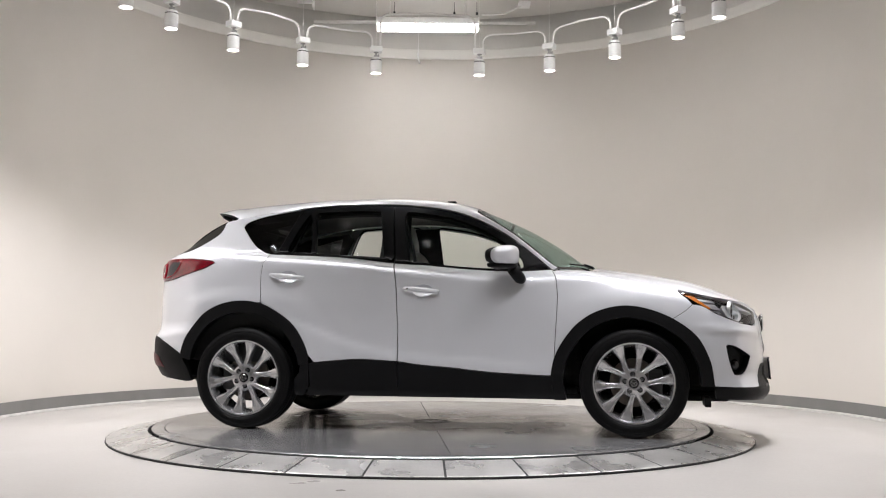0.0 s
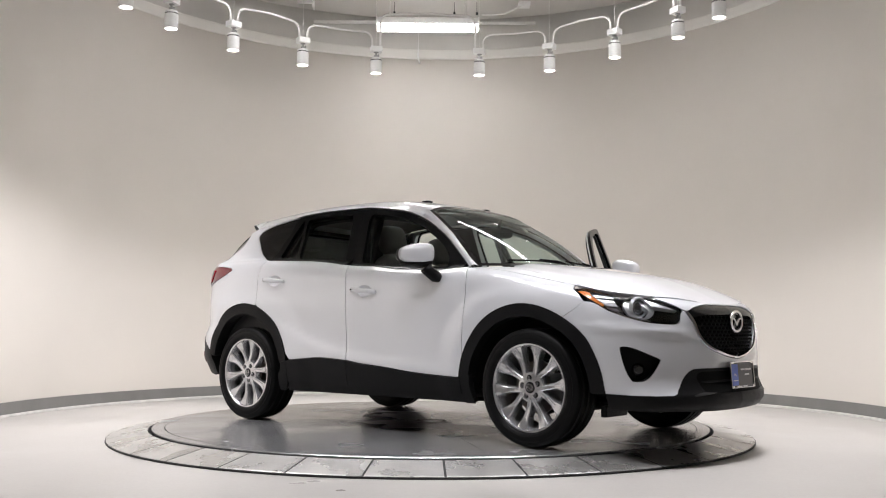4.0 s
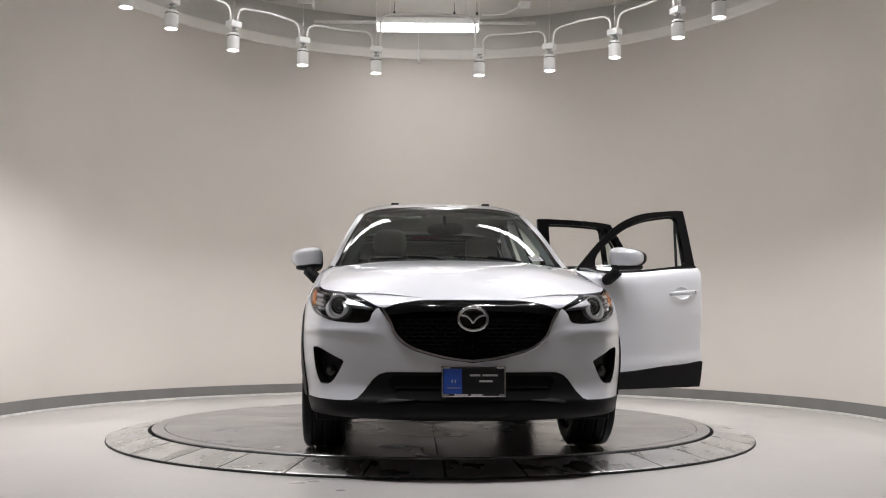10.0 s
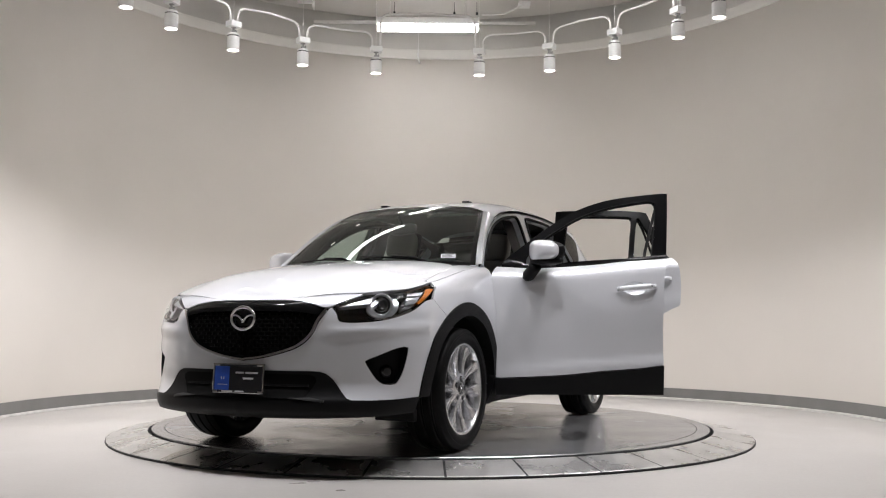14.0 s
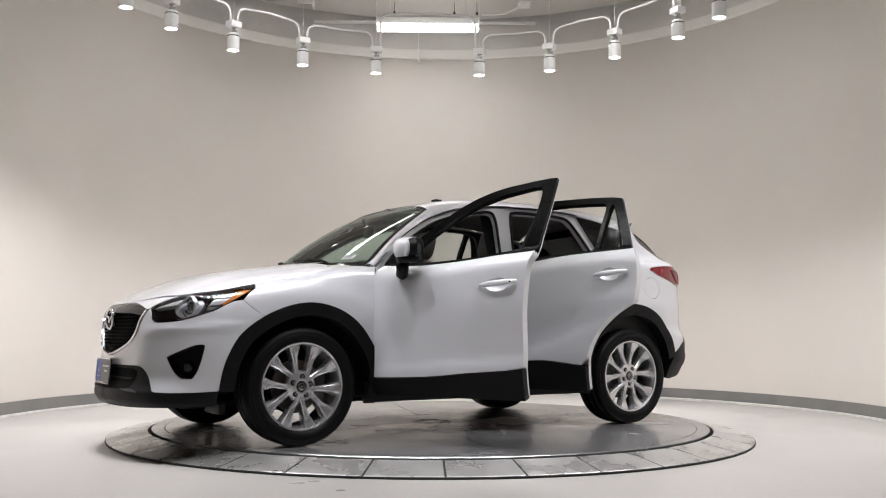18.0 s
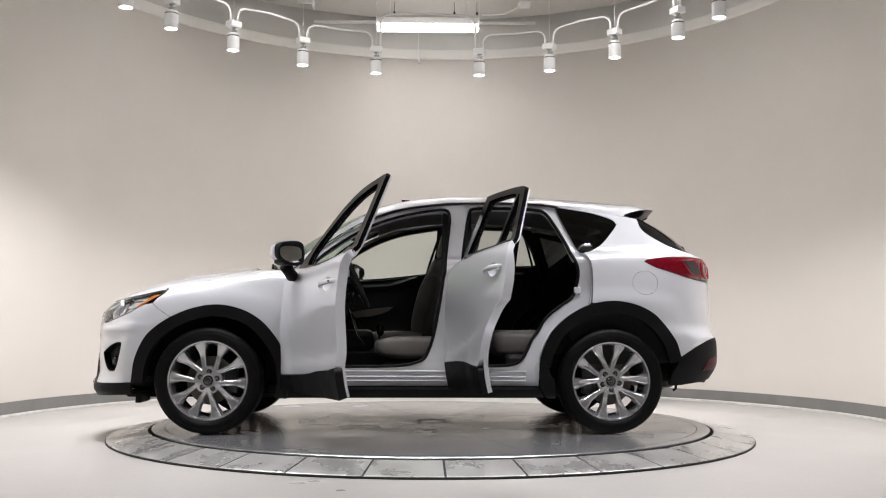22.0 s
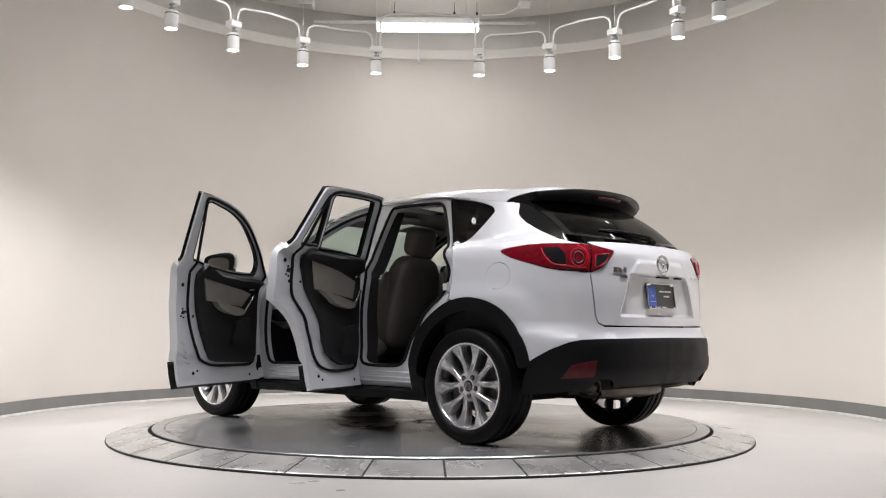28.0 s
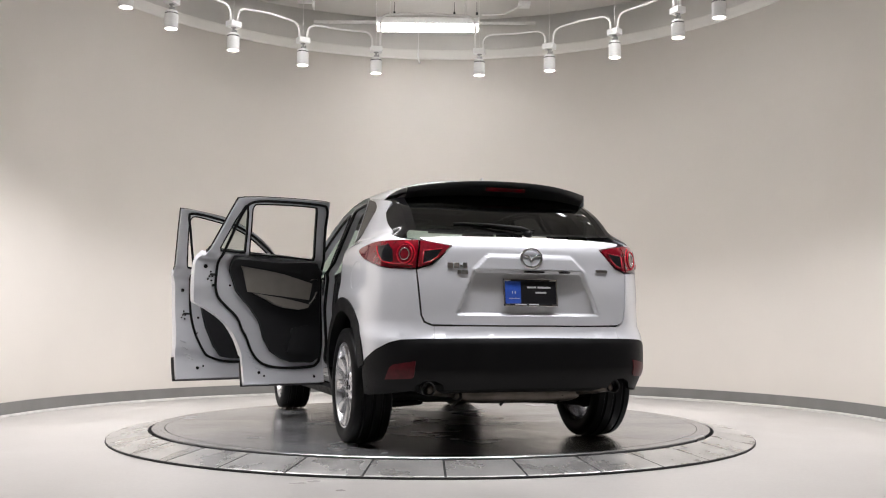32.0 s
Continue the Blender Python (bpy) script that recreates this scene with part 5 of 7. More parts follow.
        gs.make("window_wing", CAR, "black wing beside the rear window")
    # tailgate below the glass, and the white strip of the bumper under it
    def dish(s, z):
        s, z = np.broadcast_arrays(np.asarray(s, float), np.asarray(z, float))
        p = skin_all(s, z)
        t = np.where(s > S_END, 2 * S_END - s, s)
        m = ramp(5.283, 5.305, t - (z - 0.80) * 0.43) * ramp(0.778, 0.794, z) * ramp(1.036, 1.030, z)
        ledge = ramp(5.372, 5.398, t - (z - 1.04)) * ramp(1.034, 1.040, z) * ramp(1.135, 1.105, z)
        p[..., 0] += 0.026 * m - 0.013 * ledge
        return p
    out = [(S_END, 0.724), (5.5, 0.724), (5.30, 0.725), (5.145, 0.728), (5.105, 0.745), (5.088, 0.78), (5.070, 0.95), (5.060, 1.035), (5.075, 1.043), (5.145, 1.063), (5.20, 1.110), (5.255, 1.165), (5.257, 1.172), (5.13, 1.196), (5.095, 1.206), (5.08, 1.222), (5.2, 1.228), (5.4, 1.232), (S_END, 1.234)]
    Sheet(1).cut(whole_rear(out), dish, M_WHITE, h=0.0135, gap=0.0028, depth=0.02).make("tailgate", CAR, "white tailgate with a recessed plate well")
    Sheet(1).cut(whole_rear([(S_END, 0.655), (5.57, 0.654), (5.30, 0.652), (5.16, 0.651), (5.16, 0.719), (5.30, 0.719), (5.5, 0.718), (S_END, 0.718)]), skin_all, M_WHITE, h=0.03, gap=0.0, depth=0.02).make("bumper_top", CAR)
    rb = [(4.69, 0.515), (4.715, 0.535), (4.80, 0.588), (4.90, 0.630), (4.975, 0.645), (5.10, 0.650), (5.30, 0.652), (5.57, 0.654), (S_END, 0.655)]
    rb = [(S_END, 0.375), (5.30, 0.368), (5.22, 0.366), (5.20, 0.40), (5.16, 0.418), (5.10, 0.418), (5.06, 0.395), (5.04, 0.362), (4.90, 0.345), (4.70, 0.325), (4.64, 0.330), (4.655, 0.42)] + rb
    bumper = Sheet(1).cut(whole_rear(rb), skin_all, M_CLAD, h=0.03, gap=0.0008, depth=0.03, off=0.003).make("rear_bumper", CAR, "black plastic rear bumper")
    for side in (1, -1):
        # tail lamp in two pieces
        lamp_q = [(4.482, 1.169), (4.498, 1.182), (4.56, 1.191), (4.68, 1.203), (4.80, 1.206), (4.93, 1.206), (5.04, 1.204), (5.075, 1.202), (5.064, 1.12), (5.052, 1.043), (4.89, 1.050), (4.80, 1.065), (4.69, 1.096), (4.56, 1.133)]
        tl = Sheet(side)
        tl.cut(lamp_q, skin, M_REDLENS, h=0.03, gap=0.0012, depth=0.015, off=0.004)
        lamp = tl.make("tail_lamp", CAR, "dark red wraparound tail lamp")
        sm = Sheet(side)
        sm.cut([(4.77, 1.178), (4.88, 1.182), (4.905, 1.15), (4.915, 1.085), (4.88, 1.078), (4.83, 1.092), (4.785, 1.14)], skin, M_SMOKE, h=0.03, gap=0, depth=0.003, off=0.0065)
        sm.make("indicator", lamp, "smoked indicator lens")
        bm = bmesh.new()
        tube(bm, [skin_at(a, z, 0.008, side) for a, z in smooth_line(((4.77, 1.178), (4.785, 1.14), (4.83, 1.092), (4.88, 1.078), (4.93, 1.070), (5.04, 1.062)), 4)], 0.0035, 6)
        part("light_line", bm, M_REDGLOW, lamp, "bright red line in the lamp", smooth=True)
        ro = Sheet(side)
        cc = [(4.988 + 0.052 * math.cos(t), 1.125 + 0.058 * math.sin(t)) for t in np.linspace(0, 2 * math.pi, 24, endpoint=False)]
        ro.cut(cc, skin, M_REDLENS, h=0.02, gap=0, depth=0.004, off=0.0075)
        ro.cut([(4.988 + 0.066 * math.cos(t), 1.125 + 0.071 * math.sin(t)) for t in np.linspace(-1.2, 1.5, 12)] + [(4.988 + 0.058 * math.cos(t), 1.125 + 0.063 * math.sin(t)) for t in np.linspace(1.5, -1.2, 12)], skin, M_REDGLOW, h=0.02, gap=0, depth=0.003, off=0.006)
        ro.make("brake_lamp", lamp, "bright red round brake lamp")
        for rr in (0.030, 0.048):
            bm = bmesh.new()
            ring = []
            for t in np.linspace(0, 2 * math.pi, 25):
                q = skin(4.988 + rr * math.cos(t), 1.125 + rr * 1.1 * math.sin(t))
                n = plan(4.988)[2:]
                ring.append((q[0] + n[0] * 0.009, (q[1] + n[1] * 0.009) * side, q[2]))
            tube(bm, ring, 0.0035, 6, False)
            part("lamp_ring", bm, M_CHROME if rr < 0.04 else M_REDGLOW, lamp, "bright ring of the brake lamp", smooth=True)
        tg2 = Sheet(side)
        tg2.cut([(5.083, 1.201), (5.13, 1.193), (5.252, 1.170), (5.195, 1.110), (5.14, 1.066), (5.065, 1.046), (5.072, 1.12)], skin, M_REDLENS, h=0.03, gap=0.0012, depth=0.015, off=0.004)
        t2 = tg2.make("tailgate_lamp", CAR, "red inner tail lamp")
        inner = [(5.100, 1.140), (5.205, 1.152), (5.178, 1.108), (5.138, 1.080), (5.092, 1.068)]
        Sheet(side).cut(inner, skin, M_SMOKE, h=0.03, gap=0, depth=0.003, off=0.0062).make("inner_lens", t2, "smoked reversing lamp")
        bm = bmesh.new()
        tube(bm, [skin_at(a, z, 0.007, side) for a, z in inner + inner[:1]], 0.0035, 6)
        part("light_line", bm, M_REDGLOW, t2, "bright red border of the reversing lamp", smooth=True)
        Sheet(side).cut([(4.865, 0.425), (4.905, 0.492), (4.93, 0.508), (5.055, 0.528), (5.045, 0.445), (5.03, 0.434)], skin, M_DULLRED, h=0.03, gap=0, depth=0.006, off=0.008).make("reflector", bumper, "dull red bumper reflector")
        # tailpipe
        bm = bmesh.new()
        lathe(bm, [(0.036, -0.16), (0.040, -0.02), (0.042, 0.0), (0.037, 0.001), (0.034, -0.01), (0.030, -0.15), (0, -0.15)], 24)
        tp = part("tailpipe", bm, M_DARKALLOY, CAR, "round steel tailpipe", smooth=True)
        tp.matrix_basis = pose(-2.085, 0.575 * side, 0.372, 0, -90, 0)
    # high brake lamp, wiper
    bm = bmesh.new()
    box(bm, -0.012, 0.012, -0.13, 0.13, -0.014, 0.014, 0.006)
    ob = part("brake_lamp", bm, M_REDLENS, spo, "high red brake lamp")
    ob.matrix_basis = pose(-1.80, 0, 1.560, 0, -40, 0)
    bm = bmesh.new()
    g = lambda a, b, o: Vector(back_glass(np.array(a), np.array(b))) + Vector((-0.55, 0, 0.8)) * o
    tube(bm, [g(-0.02, 0.97, 0.02), g(0.05, 0.95, 0.03), g(0.25, 0.89, 0.024), g(0.45, 0.845, 0.016)], [0.016, 0.014, 0.009, 0.006], 8)
    tube(bm, [g(-0.10, 0.92, 0.010), g(0.2, 0.865, 0.012), g(0.5, 0.83, 0.010), g(0.62, 0.83, 0.006)], 0.006, 6)
    lathe(bm, [(0, 0.03), (0.022, 0.026), (0.028, 0.0)], 14, Matrix.Translation(g(-0.02, 0.985, 0.0)) @ pose(0, 0, 0, 0, -35, 0))
    part("rear_wiper", bm, M_CLAD, CAR, "black rear wiper", smooth=True)


for _side in (1, -1):
    build_shell(_side)
build_nose()
build_top()


# ---- doors ----
M_FRAME = mat("gloss_black_frame", (0.004, 0.004, 0.0045), 0.16, vary=0.08, scale=12, spec=0.12)


def set_back(low, high):
    """The skin moved inwards by low under the belt and by high beside the windows."""
    def f(s, z):
        s, z = np.broadcast_arrays(np.asarray(s, float), np.asarray(z, float))
        n = np.cross(skin(s + 0.004, z) - skin(s - 0.004, z), skin(s, z + 0.004) - skin(s, z - 0.004))
        n /= np.linalg.norm(n, axis=-1, keepdims=True) + 1e-12
        k = ramp(1.06, 1.22, z)
        return skin(s, z) - n * (low * (1 - k) + high * k)[..., None]
    return f


def skin_tube(bm, pts, r, off, side, pivot, n=6):
    tube(bm, [skin_at(s, z, off, side) - Vector(pivot) for s, z in pts], r, n)


def line_between(line, a, b):
    """The points of a line whose way lies between a and b, in that order."""
    pts = [p for p in line if min(a, b) <= p[0] <= max(a, b)]
    return sorted(pts, key=lambda p: p[0], reverse=a > b)


B_UP = smooth_line(((3.160, 1.161), (3.178, 1.32), (3.196, 1.47), (3.206, 1.585)), 4)
C_UP = [(3.885, 1.563), (3.93, 1.46), (3.975, 1.36), (4.018, 1.262), (4.040, 1.234)]
FRONT_LOW = A_LINE + line_between(SILL, 2.07, 3.10) + B_LINE[::-1] + line_between(DLO_BOT, 3.15, 2.09)
FRONT_FULL = [(2.062, 0.297)] + A_LINE[::-1] + line_between(DLO_TOP, 2.09, 3.19) + B_UP[::-1] + B_LINE[1:] + [(3.116, 0.297)]
FRONT_HOLE = smooth_line(((2.275, 1.118), (2.45, 1.119), (2.68, 1.134), (2.92, 1.160), (3.060, 1.178)), 3) + smooth_line(((3.072, 1.190), (3.092, 1.30), (3.118, 1.46), (3.116, 1.520), (3.085, 1.541), (2.99, 1.530), (2.80, 1.494), (2.60, 1.424), (2.41, 1.314), (2.30, 1.226), (2.262, 1.165), (2.262, 1.128)), 3)
REAR_LOW = B_LINE + line_between(SILL, 3.13, 3.73) + line_between(ARCH_R, 3.75, 4.09) + C_LINE[::-1] + line_between(DLO_BOT, 4.05, 3.17)
REAR_FULL = [(3.118, 0.297)] + B_LINE[::-1] + B_UP[1:] + line_between(DLO_TOP, 3.22, 3.87) + C_UP + C_LINE + line_between(ARCH_R, 4.09, 3.75) + [(3.744, 0.40), (3.742, 0.297)]
REAR_HOLE = smooth_line(((3.250, 1.204), (3.50, 1.222), (3.735, 1.234)), 3) + smooth_line(((3.748, 1.26), (3.762, 1.40), (3.775, 1.50), (3.765, 1.535), (3.73, 1.545), (3.53, 1.554), (3.33, 1.553), (3.298, 1.535), (3.28, 1.43), (3.246, 1.225)), 3)
QUARTER_HOLE = [(3.775, 1.241), (3.945, 1.249), (3.955, 1.262), (3.925, 1.34), (3.88, 1.44), (3.83, 1.530), (3.815, 1.535), (3.800, 1.48), (3.785, 1.36)]


def lift(pts, by):
    """Raise the head of a door's outline: the open doors' frames lap over the roof's gutter."""
    return [(float(s), float(z + by * ramp(1.30, 1.52, z))) for s, z in pts]


def build_door(side, front, angle):
    hinge = (0.850, 0.862 * side, 0.0) if front else (-0.262, 0.862 * side, 0.0)
    low, full = (FRONT_LOW, FRONT_FULL) if front else (REAR_LOW, REAR_FULL)
    holes = [FRONT_HOLE] if front else [REAR_HOLE, QUARTER_HOLE]
    if side > 0:
        full, holes = lift(full, 0.022 if front else 0.026), [lift(q, 0.016) for q in holes]
    hs, hz = (2.945, 0.963) if front else (3.915, 1.062)
    cup = [(hs - 0.005 + 0.072 * math.cos(t), hz + 0.002 + 0.043 * math.sin(t)) for t in np.linspace(0, 2 * math.pi, 28, endpoint=False)]
    sk = Sheet(side, hinge)
    sk.cut(low, skin, M_WHITE, holes=[cup], h=0.03, gap=0.0032, depth=0.04)

    def cup_map(s, z):
        s, z = np.broadcast_arrays(np.asarray(s, float), np.asarray(z, float))
        p = skin(s, z)
        r2 = ((s - hs + 0.005) / 0.073) ** 2 + ((z - hz - 0.002) / 0.044) ** 2
        p[..., 1] -= 0.024 * np.clip(1 - r2, 0, 1) ** 0.7
        return p
    sk.cut(cup, cup_map, M_WHITE, h=0.012, gap=0, depth=0)
    name = "front_door" if front else "rear_door"
    door = sk.make(name, CAR, ("white front door, open" if side > 0 else "white front door, shut") if front else ("white rear door, open" if side > 0 else "white rear door, shut"))
    door.matrix_basis = Matrix.Translation(hinge) @ Matrix.Rotation(radians(angle), 4, "Z")
    # handle
    bm = bmesh.new()
    ws = np.linspace(0.128, -0.118, 13)
    rings = []
    for k, d in enumerate(ws):
        t = k / 12
        rise = 0.006 + 0.026 * math.sin(math.pi * min(1, max(0, t))) ** 0.6
        half_h = 0.013 + 0.004 * math.sin(math.pi * t)
        ring = []
        for a in range(8):
            an = 2 * math.pi * a / 8
            ring.append(bm.verts.new(skin_at(hs + d, hz + 0.004 - 0.085 * d * -1 + half_h * math.sin(an), rise + 0.008 * math.cos(an), side) - Vector(hinge)))
        rings.append(ring)
    for a, b in zip(rings, rings[1:]):
        for k in range(8):
            bm.faces.new((a[k], a[(k + 1) % 8], b[(k + 1) % 8], b[k]))
    bm.faces.new(rings[0])
    bm.faces.new(rings[-1])
    hd = part("handle", bm, M_WHITE, door, "white pull handle", smooth=True)
    if front:
        bm = bmesh.new()
        p = skin_at(hs + 0.098, hz + 0.012, 0.030, side) - Vector(hinge)
        lathe(bm, [(0, 0.004), (0.0055, 0.003), (0.006, -0.004)], 10, Matrix.Translation(p) @ pose(0, 0, 0, -90 * side, 0, 0))
        part("button", bm, M_GLOSS, door, "small black lock button")
    # cladding along the foot
    cl = (A_LINE[-1:] + line_between(SILL, 2.07, 3.10) + [(3.116, 0.481), (3.116, 0.297), (2.062, 0.294)]) if front else ([(3.118, 0.481)] + line_between(SILL, 3.13, 3.73) + [(3.742, 0.466), (3.740, 0.30), (3.118, 0.297)])
    Sheet(side, hinge).cut(cl, skin, M_CLAD, h=0.04, gap=0.002, depth=0.05, off=0.009).make("door_cladding", door, "black plastic strip along the door foot")
    # window frame outside, belt strip
    dl = (line_between(DLO_BOT, 2.09, 3.15) + B_UP + line_between(DLO_TOP, 3.19, 2.09)) if front else (line_between(DLO_BOT, 3.17, 4.05) + C_UP[::-1] + line_between(DLO_TOP, 3.87, 3.22) + B_UP[::-1][:-1])
    dl = lift(dl, 0.022 if front else 0.026) if side > 0 else dl
    fr = Sheet(side, hinge)
    fr.cut(dl, skin, M_FRAME, holes=holes, h=0.035, gap=0.002, depth=0.025 if side > 0 else 0.034, off=-0.002)
    fr.make("window_frame", door, "black window frame")
    # inner shell
    sh = Sheet(side, hinge)
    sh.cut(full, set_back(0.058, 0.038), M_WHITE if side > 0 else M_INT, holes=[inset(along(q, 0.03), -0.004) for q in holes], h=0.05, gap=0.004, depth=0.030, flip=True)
    sh.make("inner_shell", door, "painted inner door pressing")
    for h in holes:
        bm = bmesh.new()
        ring = along(h, 0.04)
        pts = [skin_at(s, z, -0.034, side) - Vector(hinge) for s, z in ring]
        tube(bm, pts + pts[:1], 0.007, 6, False)
        part("window_seal", bm, M_RUBBER, door, smooth=True)
    # card
    if front:
        card = [(2.12, 1.108), (2.45, 1.114), (2.70, 1.132), (2.935, 1.166), (2.932, 1.00), (2.905, 0.85), (2.868, 0.70), (2.805, 0.56), (2.73, 0.485), (2.64, 0.462), (2.20, 0.455), (2.13, 0.50), (2.115, 0.75)]
        insert = [(2.878, 1.098), (2.55, 1.035), (2.245, 0.972), (2.355, 0.868), (2.50, 0.880), (2.820, 0.902)]
        arm = [(2.745, 0.898), (2.60, 0.882), (2.45, 0.858), (2.350, 0.834), (2.385, 0.806), (2.43, 0.795), (2.56, 0.808), (2.65, 0.832), (2.71, 0.862)]
        pull = [(2.350, 0.838), (2.325, 0.865), (2.285, 0.91), (2.245, 0.965)]
        lever = (2.255, 1.025)
        bin_ = [(2.45, 0.76), (2.26, 0.78), (2.27, 0.60), (2.52, 0.58)]
        seal = [(2.10, 1.09), (2.098, 0.80), (2.11, 0.52), (2.16, 0.445), (2.30, 0.430), (2.66, 0.432), (2.80, 0.468), (2.905, 0.56), (2.968, 0.70), (2.995, 0.85), (3.005, 1.00), (3.02, 1.17), (3.09, 1.40), (3.135, 1.535), (3.11, 1.560), (2.98, 1.549), (2.78, 1.510), (2.58, 1.437), (2.38, 1.326), (2.22, 1.205)]
    else:
        card = [(3.17, 1.168), (3.24, 1.198), (3.50, 1.217), (3.72, 1.232), (3.850, 1.238), (3.862, 1.10), (3.812, 0.965), (3.715, 0.86), (3.635, 0.75), (3.592, 0.65), (3.540, 0.545), (3.455, 0.480), (3.38, 0.455), (3.22, 0.450), (3.165, 0.50)]
        insert = [(3.790, 1.180), (3.50, 1.108), (3.235, 1.035), (3.255, 0.915), (3.45, 0.935), (3.735, 0.960)]
        arm = [(3.690, 0.950), (3.48, 0.925), (3.36, 0.902), (3.268, 0.880), (3.285, 0.850), (3.34, 0.834), (3.46, 0.846), (3.54, 0.872), (3.59, 0.905)]
        pull = [(3.268, 0.885), (3.245, 0.905), (3.225, 0.94), (3.21, 0.98)]
        lever = (3.225, 1.075)
        bin_ = [(3.40, 0.70), (3.26, 0.72), (3.27, 0.56), (3.43, 0.54)]
        seal = [(3.155, 1.10), (3.145, 0.80), (3.145, 0.55), (3.17, 0.445), (3.26, 0.418), (3.47, 0.418), (3.60, 0.455), (3.675, 0.54), (3.725, 0.66), (3.790, 0.775), (3.885, 0.870), (3.945, 0.960), (3.955, 1.05), (3.935, 1.20), (3.895, 1.34), (3.84, 1.49), (3.78, 1.555), (3.60, 1.572), (3.30, 1.572), (3.225, 1.545), (3.21, 1.42), (3.18, 1.25)]
    # seal
    bm = bmesh.new()
    ring = np.array(lift(smooth_line(seal + seal[:1], 4)[:-1], 0.018 if side > 0 else 0))
    pts = [Vector(tuple(p)) * 1 for p in set_back(0.064, 0.044)(ring[:, 0], ring[:, 1])]
    pts = [Vector((p.x, p.y * side, p.z)) - Vector(hinge) for p in pts]
    tube(bm, pts + pts[:1], 0.010, 6, False)
    part("door_seal", bm, M_RUBBER, door, "black rubber door seal", smooth=True)
    cd = Sheet(side, hinge)
    cd.cut(card, skin, M_INT, h=0.05, gap=0, depth=0.035, off=-0.088, flip=True)
    cd.cut(bin_, skin, M_INT, h=0.06, gap=0, depth=0.04, off=-0.12, flip=True)
    cdo = cd.make("door_card", door, "black inner door trim")
    # shut side: darker colours stand in for the unlit cabin on pale leather
    Sheet(side, hinge).cut(insert, skin, M_SEAT_IN if side > 0 else M_INT, h=0.04, gap=0, depth=0.008, off=-0.096, flip=True).make("insert", door, "pale leather door insert" if side > 0 else "pale door insert coloured dark for its shade")
    Sheet(side, hinge).cut(arm, skin, M_SEAT_IN if side > 0 else M_SEAT, h=0.03, gap=0, depth=0.05, off=-0.135, flip=True).make("armrest", door, "pale leather armrest" if side > 0 else "pale leather armrest coloured taupe for its shade")
    bm = bmesh.new()
    skin_tube(bm, smooth_line(pull, 4), 0.011, -0.122, side, hinge, 8)
    part("pull_handle", bm, M_CHROME, door, "silver pull handle", smooth=True)
    bm = bmesh.new()
    s, z = lever
    skin_tube(bm, [(s - 0.03, z + 0.004), (s, z), (s + 0.03, z - 0.012)], [0.006, 0.009, 0.005], -0.10, side, hinge, 8)
    part("release_lever", bm, M_CHROME, door, "chrome release lever", smooth=True)
    # latch and plugs on the shut face
    edge = (3.085, 0.80) if front else (4.03, 1.06)
    spots = [(edge[0] + ds - 0.05, edge[1] + dz, -0.062, 0.0065) for ds, dz in ((0, 0), (0.020, 0.0), (0.012, 0.032), (0.030, -0.02), (0.004, -0.03))]
    spots += [(s, z, -0.060, r) for s, z, r in (((2.2, 0.345, 0.011), (2.93, 0.385, 0.013), (2.88, 0.40, 0.008), (3.065, 1.0, 0.014), (2.925, 0.78, 0.010), (2.935, 0.66, 0.006)) if front else ((3.2, 0.345, 0.010), (3.62, 0.385, 0.012), (3.58, 0.36, 0.008), (4.03, 1.13, 0.014), (3.97, 1.00, 0.010), (3.85, 1.00, 0.008)))]
    for s, z, off, r in spots:
        bm = bmesh.new()
        p = skin_at(s, z, off, side) - Vector(hinge)
        lathe(bm, [(0, 0.003), (r * 0.9, 0.0022), (r, -0.004)], 12, Matrix.Translation(p) @ pose(0, 0, 0, 90 * side, 0, 0))
        part("door_plug", bm, M_RUBBER, door, "dark plug in the door pressing")
    bm = bmesh.new()
    box(bm, -0.028, 0.028, -0.004, 0.004, -0.008, 0.008, 0.002, 2, Matrix.Translation(skin_at(edge[0] - 0.06, edge[1] + 0.012, -0.060, side) - Vector(hinge)))
    part("latch", bm, M_DARKALLOY, door, "dark steel door latch")
    # pressed ribs in the foot of the open doors
    if side > 0:
        for k in range(4):
            s0, z0 = (2.965 + 0.022 * k, 0.455 + 0.045 * k) if front else (3.60 + 0.022 * k, 0.405 + 0.040 * k)
            bm = bmesh.new()
            skin_tube(bm, [(s0, z0), (s0 + 0.045, z0 + 0.018)], 0.0045, -0.058, side, hinge, 6)
            part("pressed_rib", bm, M_WHITE, door, smooth=True)
    # panes
    if not front:
        pane = Sheet(side, hinge)
        pane.cut(holes[1], skin, M_SMOKED, h=0.06, gap=-0.004, depth=0, off=-0.02)
        pane.make("quarterlight", door, "tinted fixed pane")
    if side < 0:
        pane = Sheet(side, hinge)
        pane.cut(holes[0], skin, M_GLASS if front else M_SMOKED, h=0.08, gap=-0.004, depth=0, off=-0.022)
        pane.make("window_pane", door, "clear door window").visible_shadow = False
    if front:
        build_mirror(side, door, hinge)
    return door


M_SMOKED = glass("smoked_pane", (0.66, 0.70, 0.68), 0.0, 0.006, 0.2)


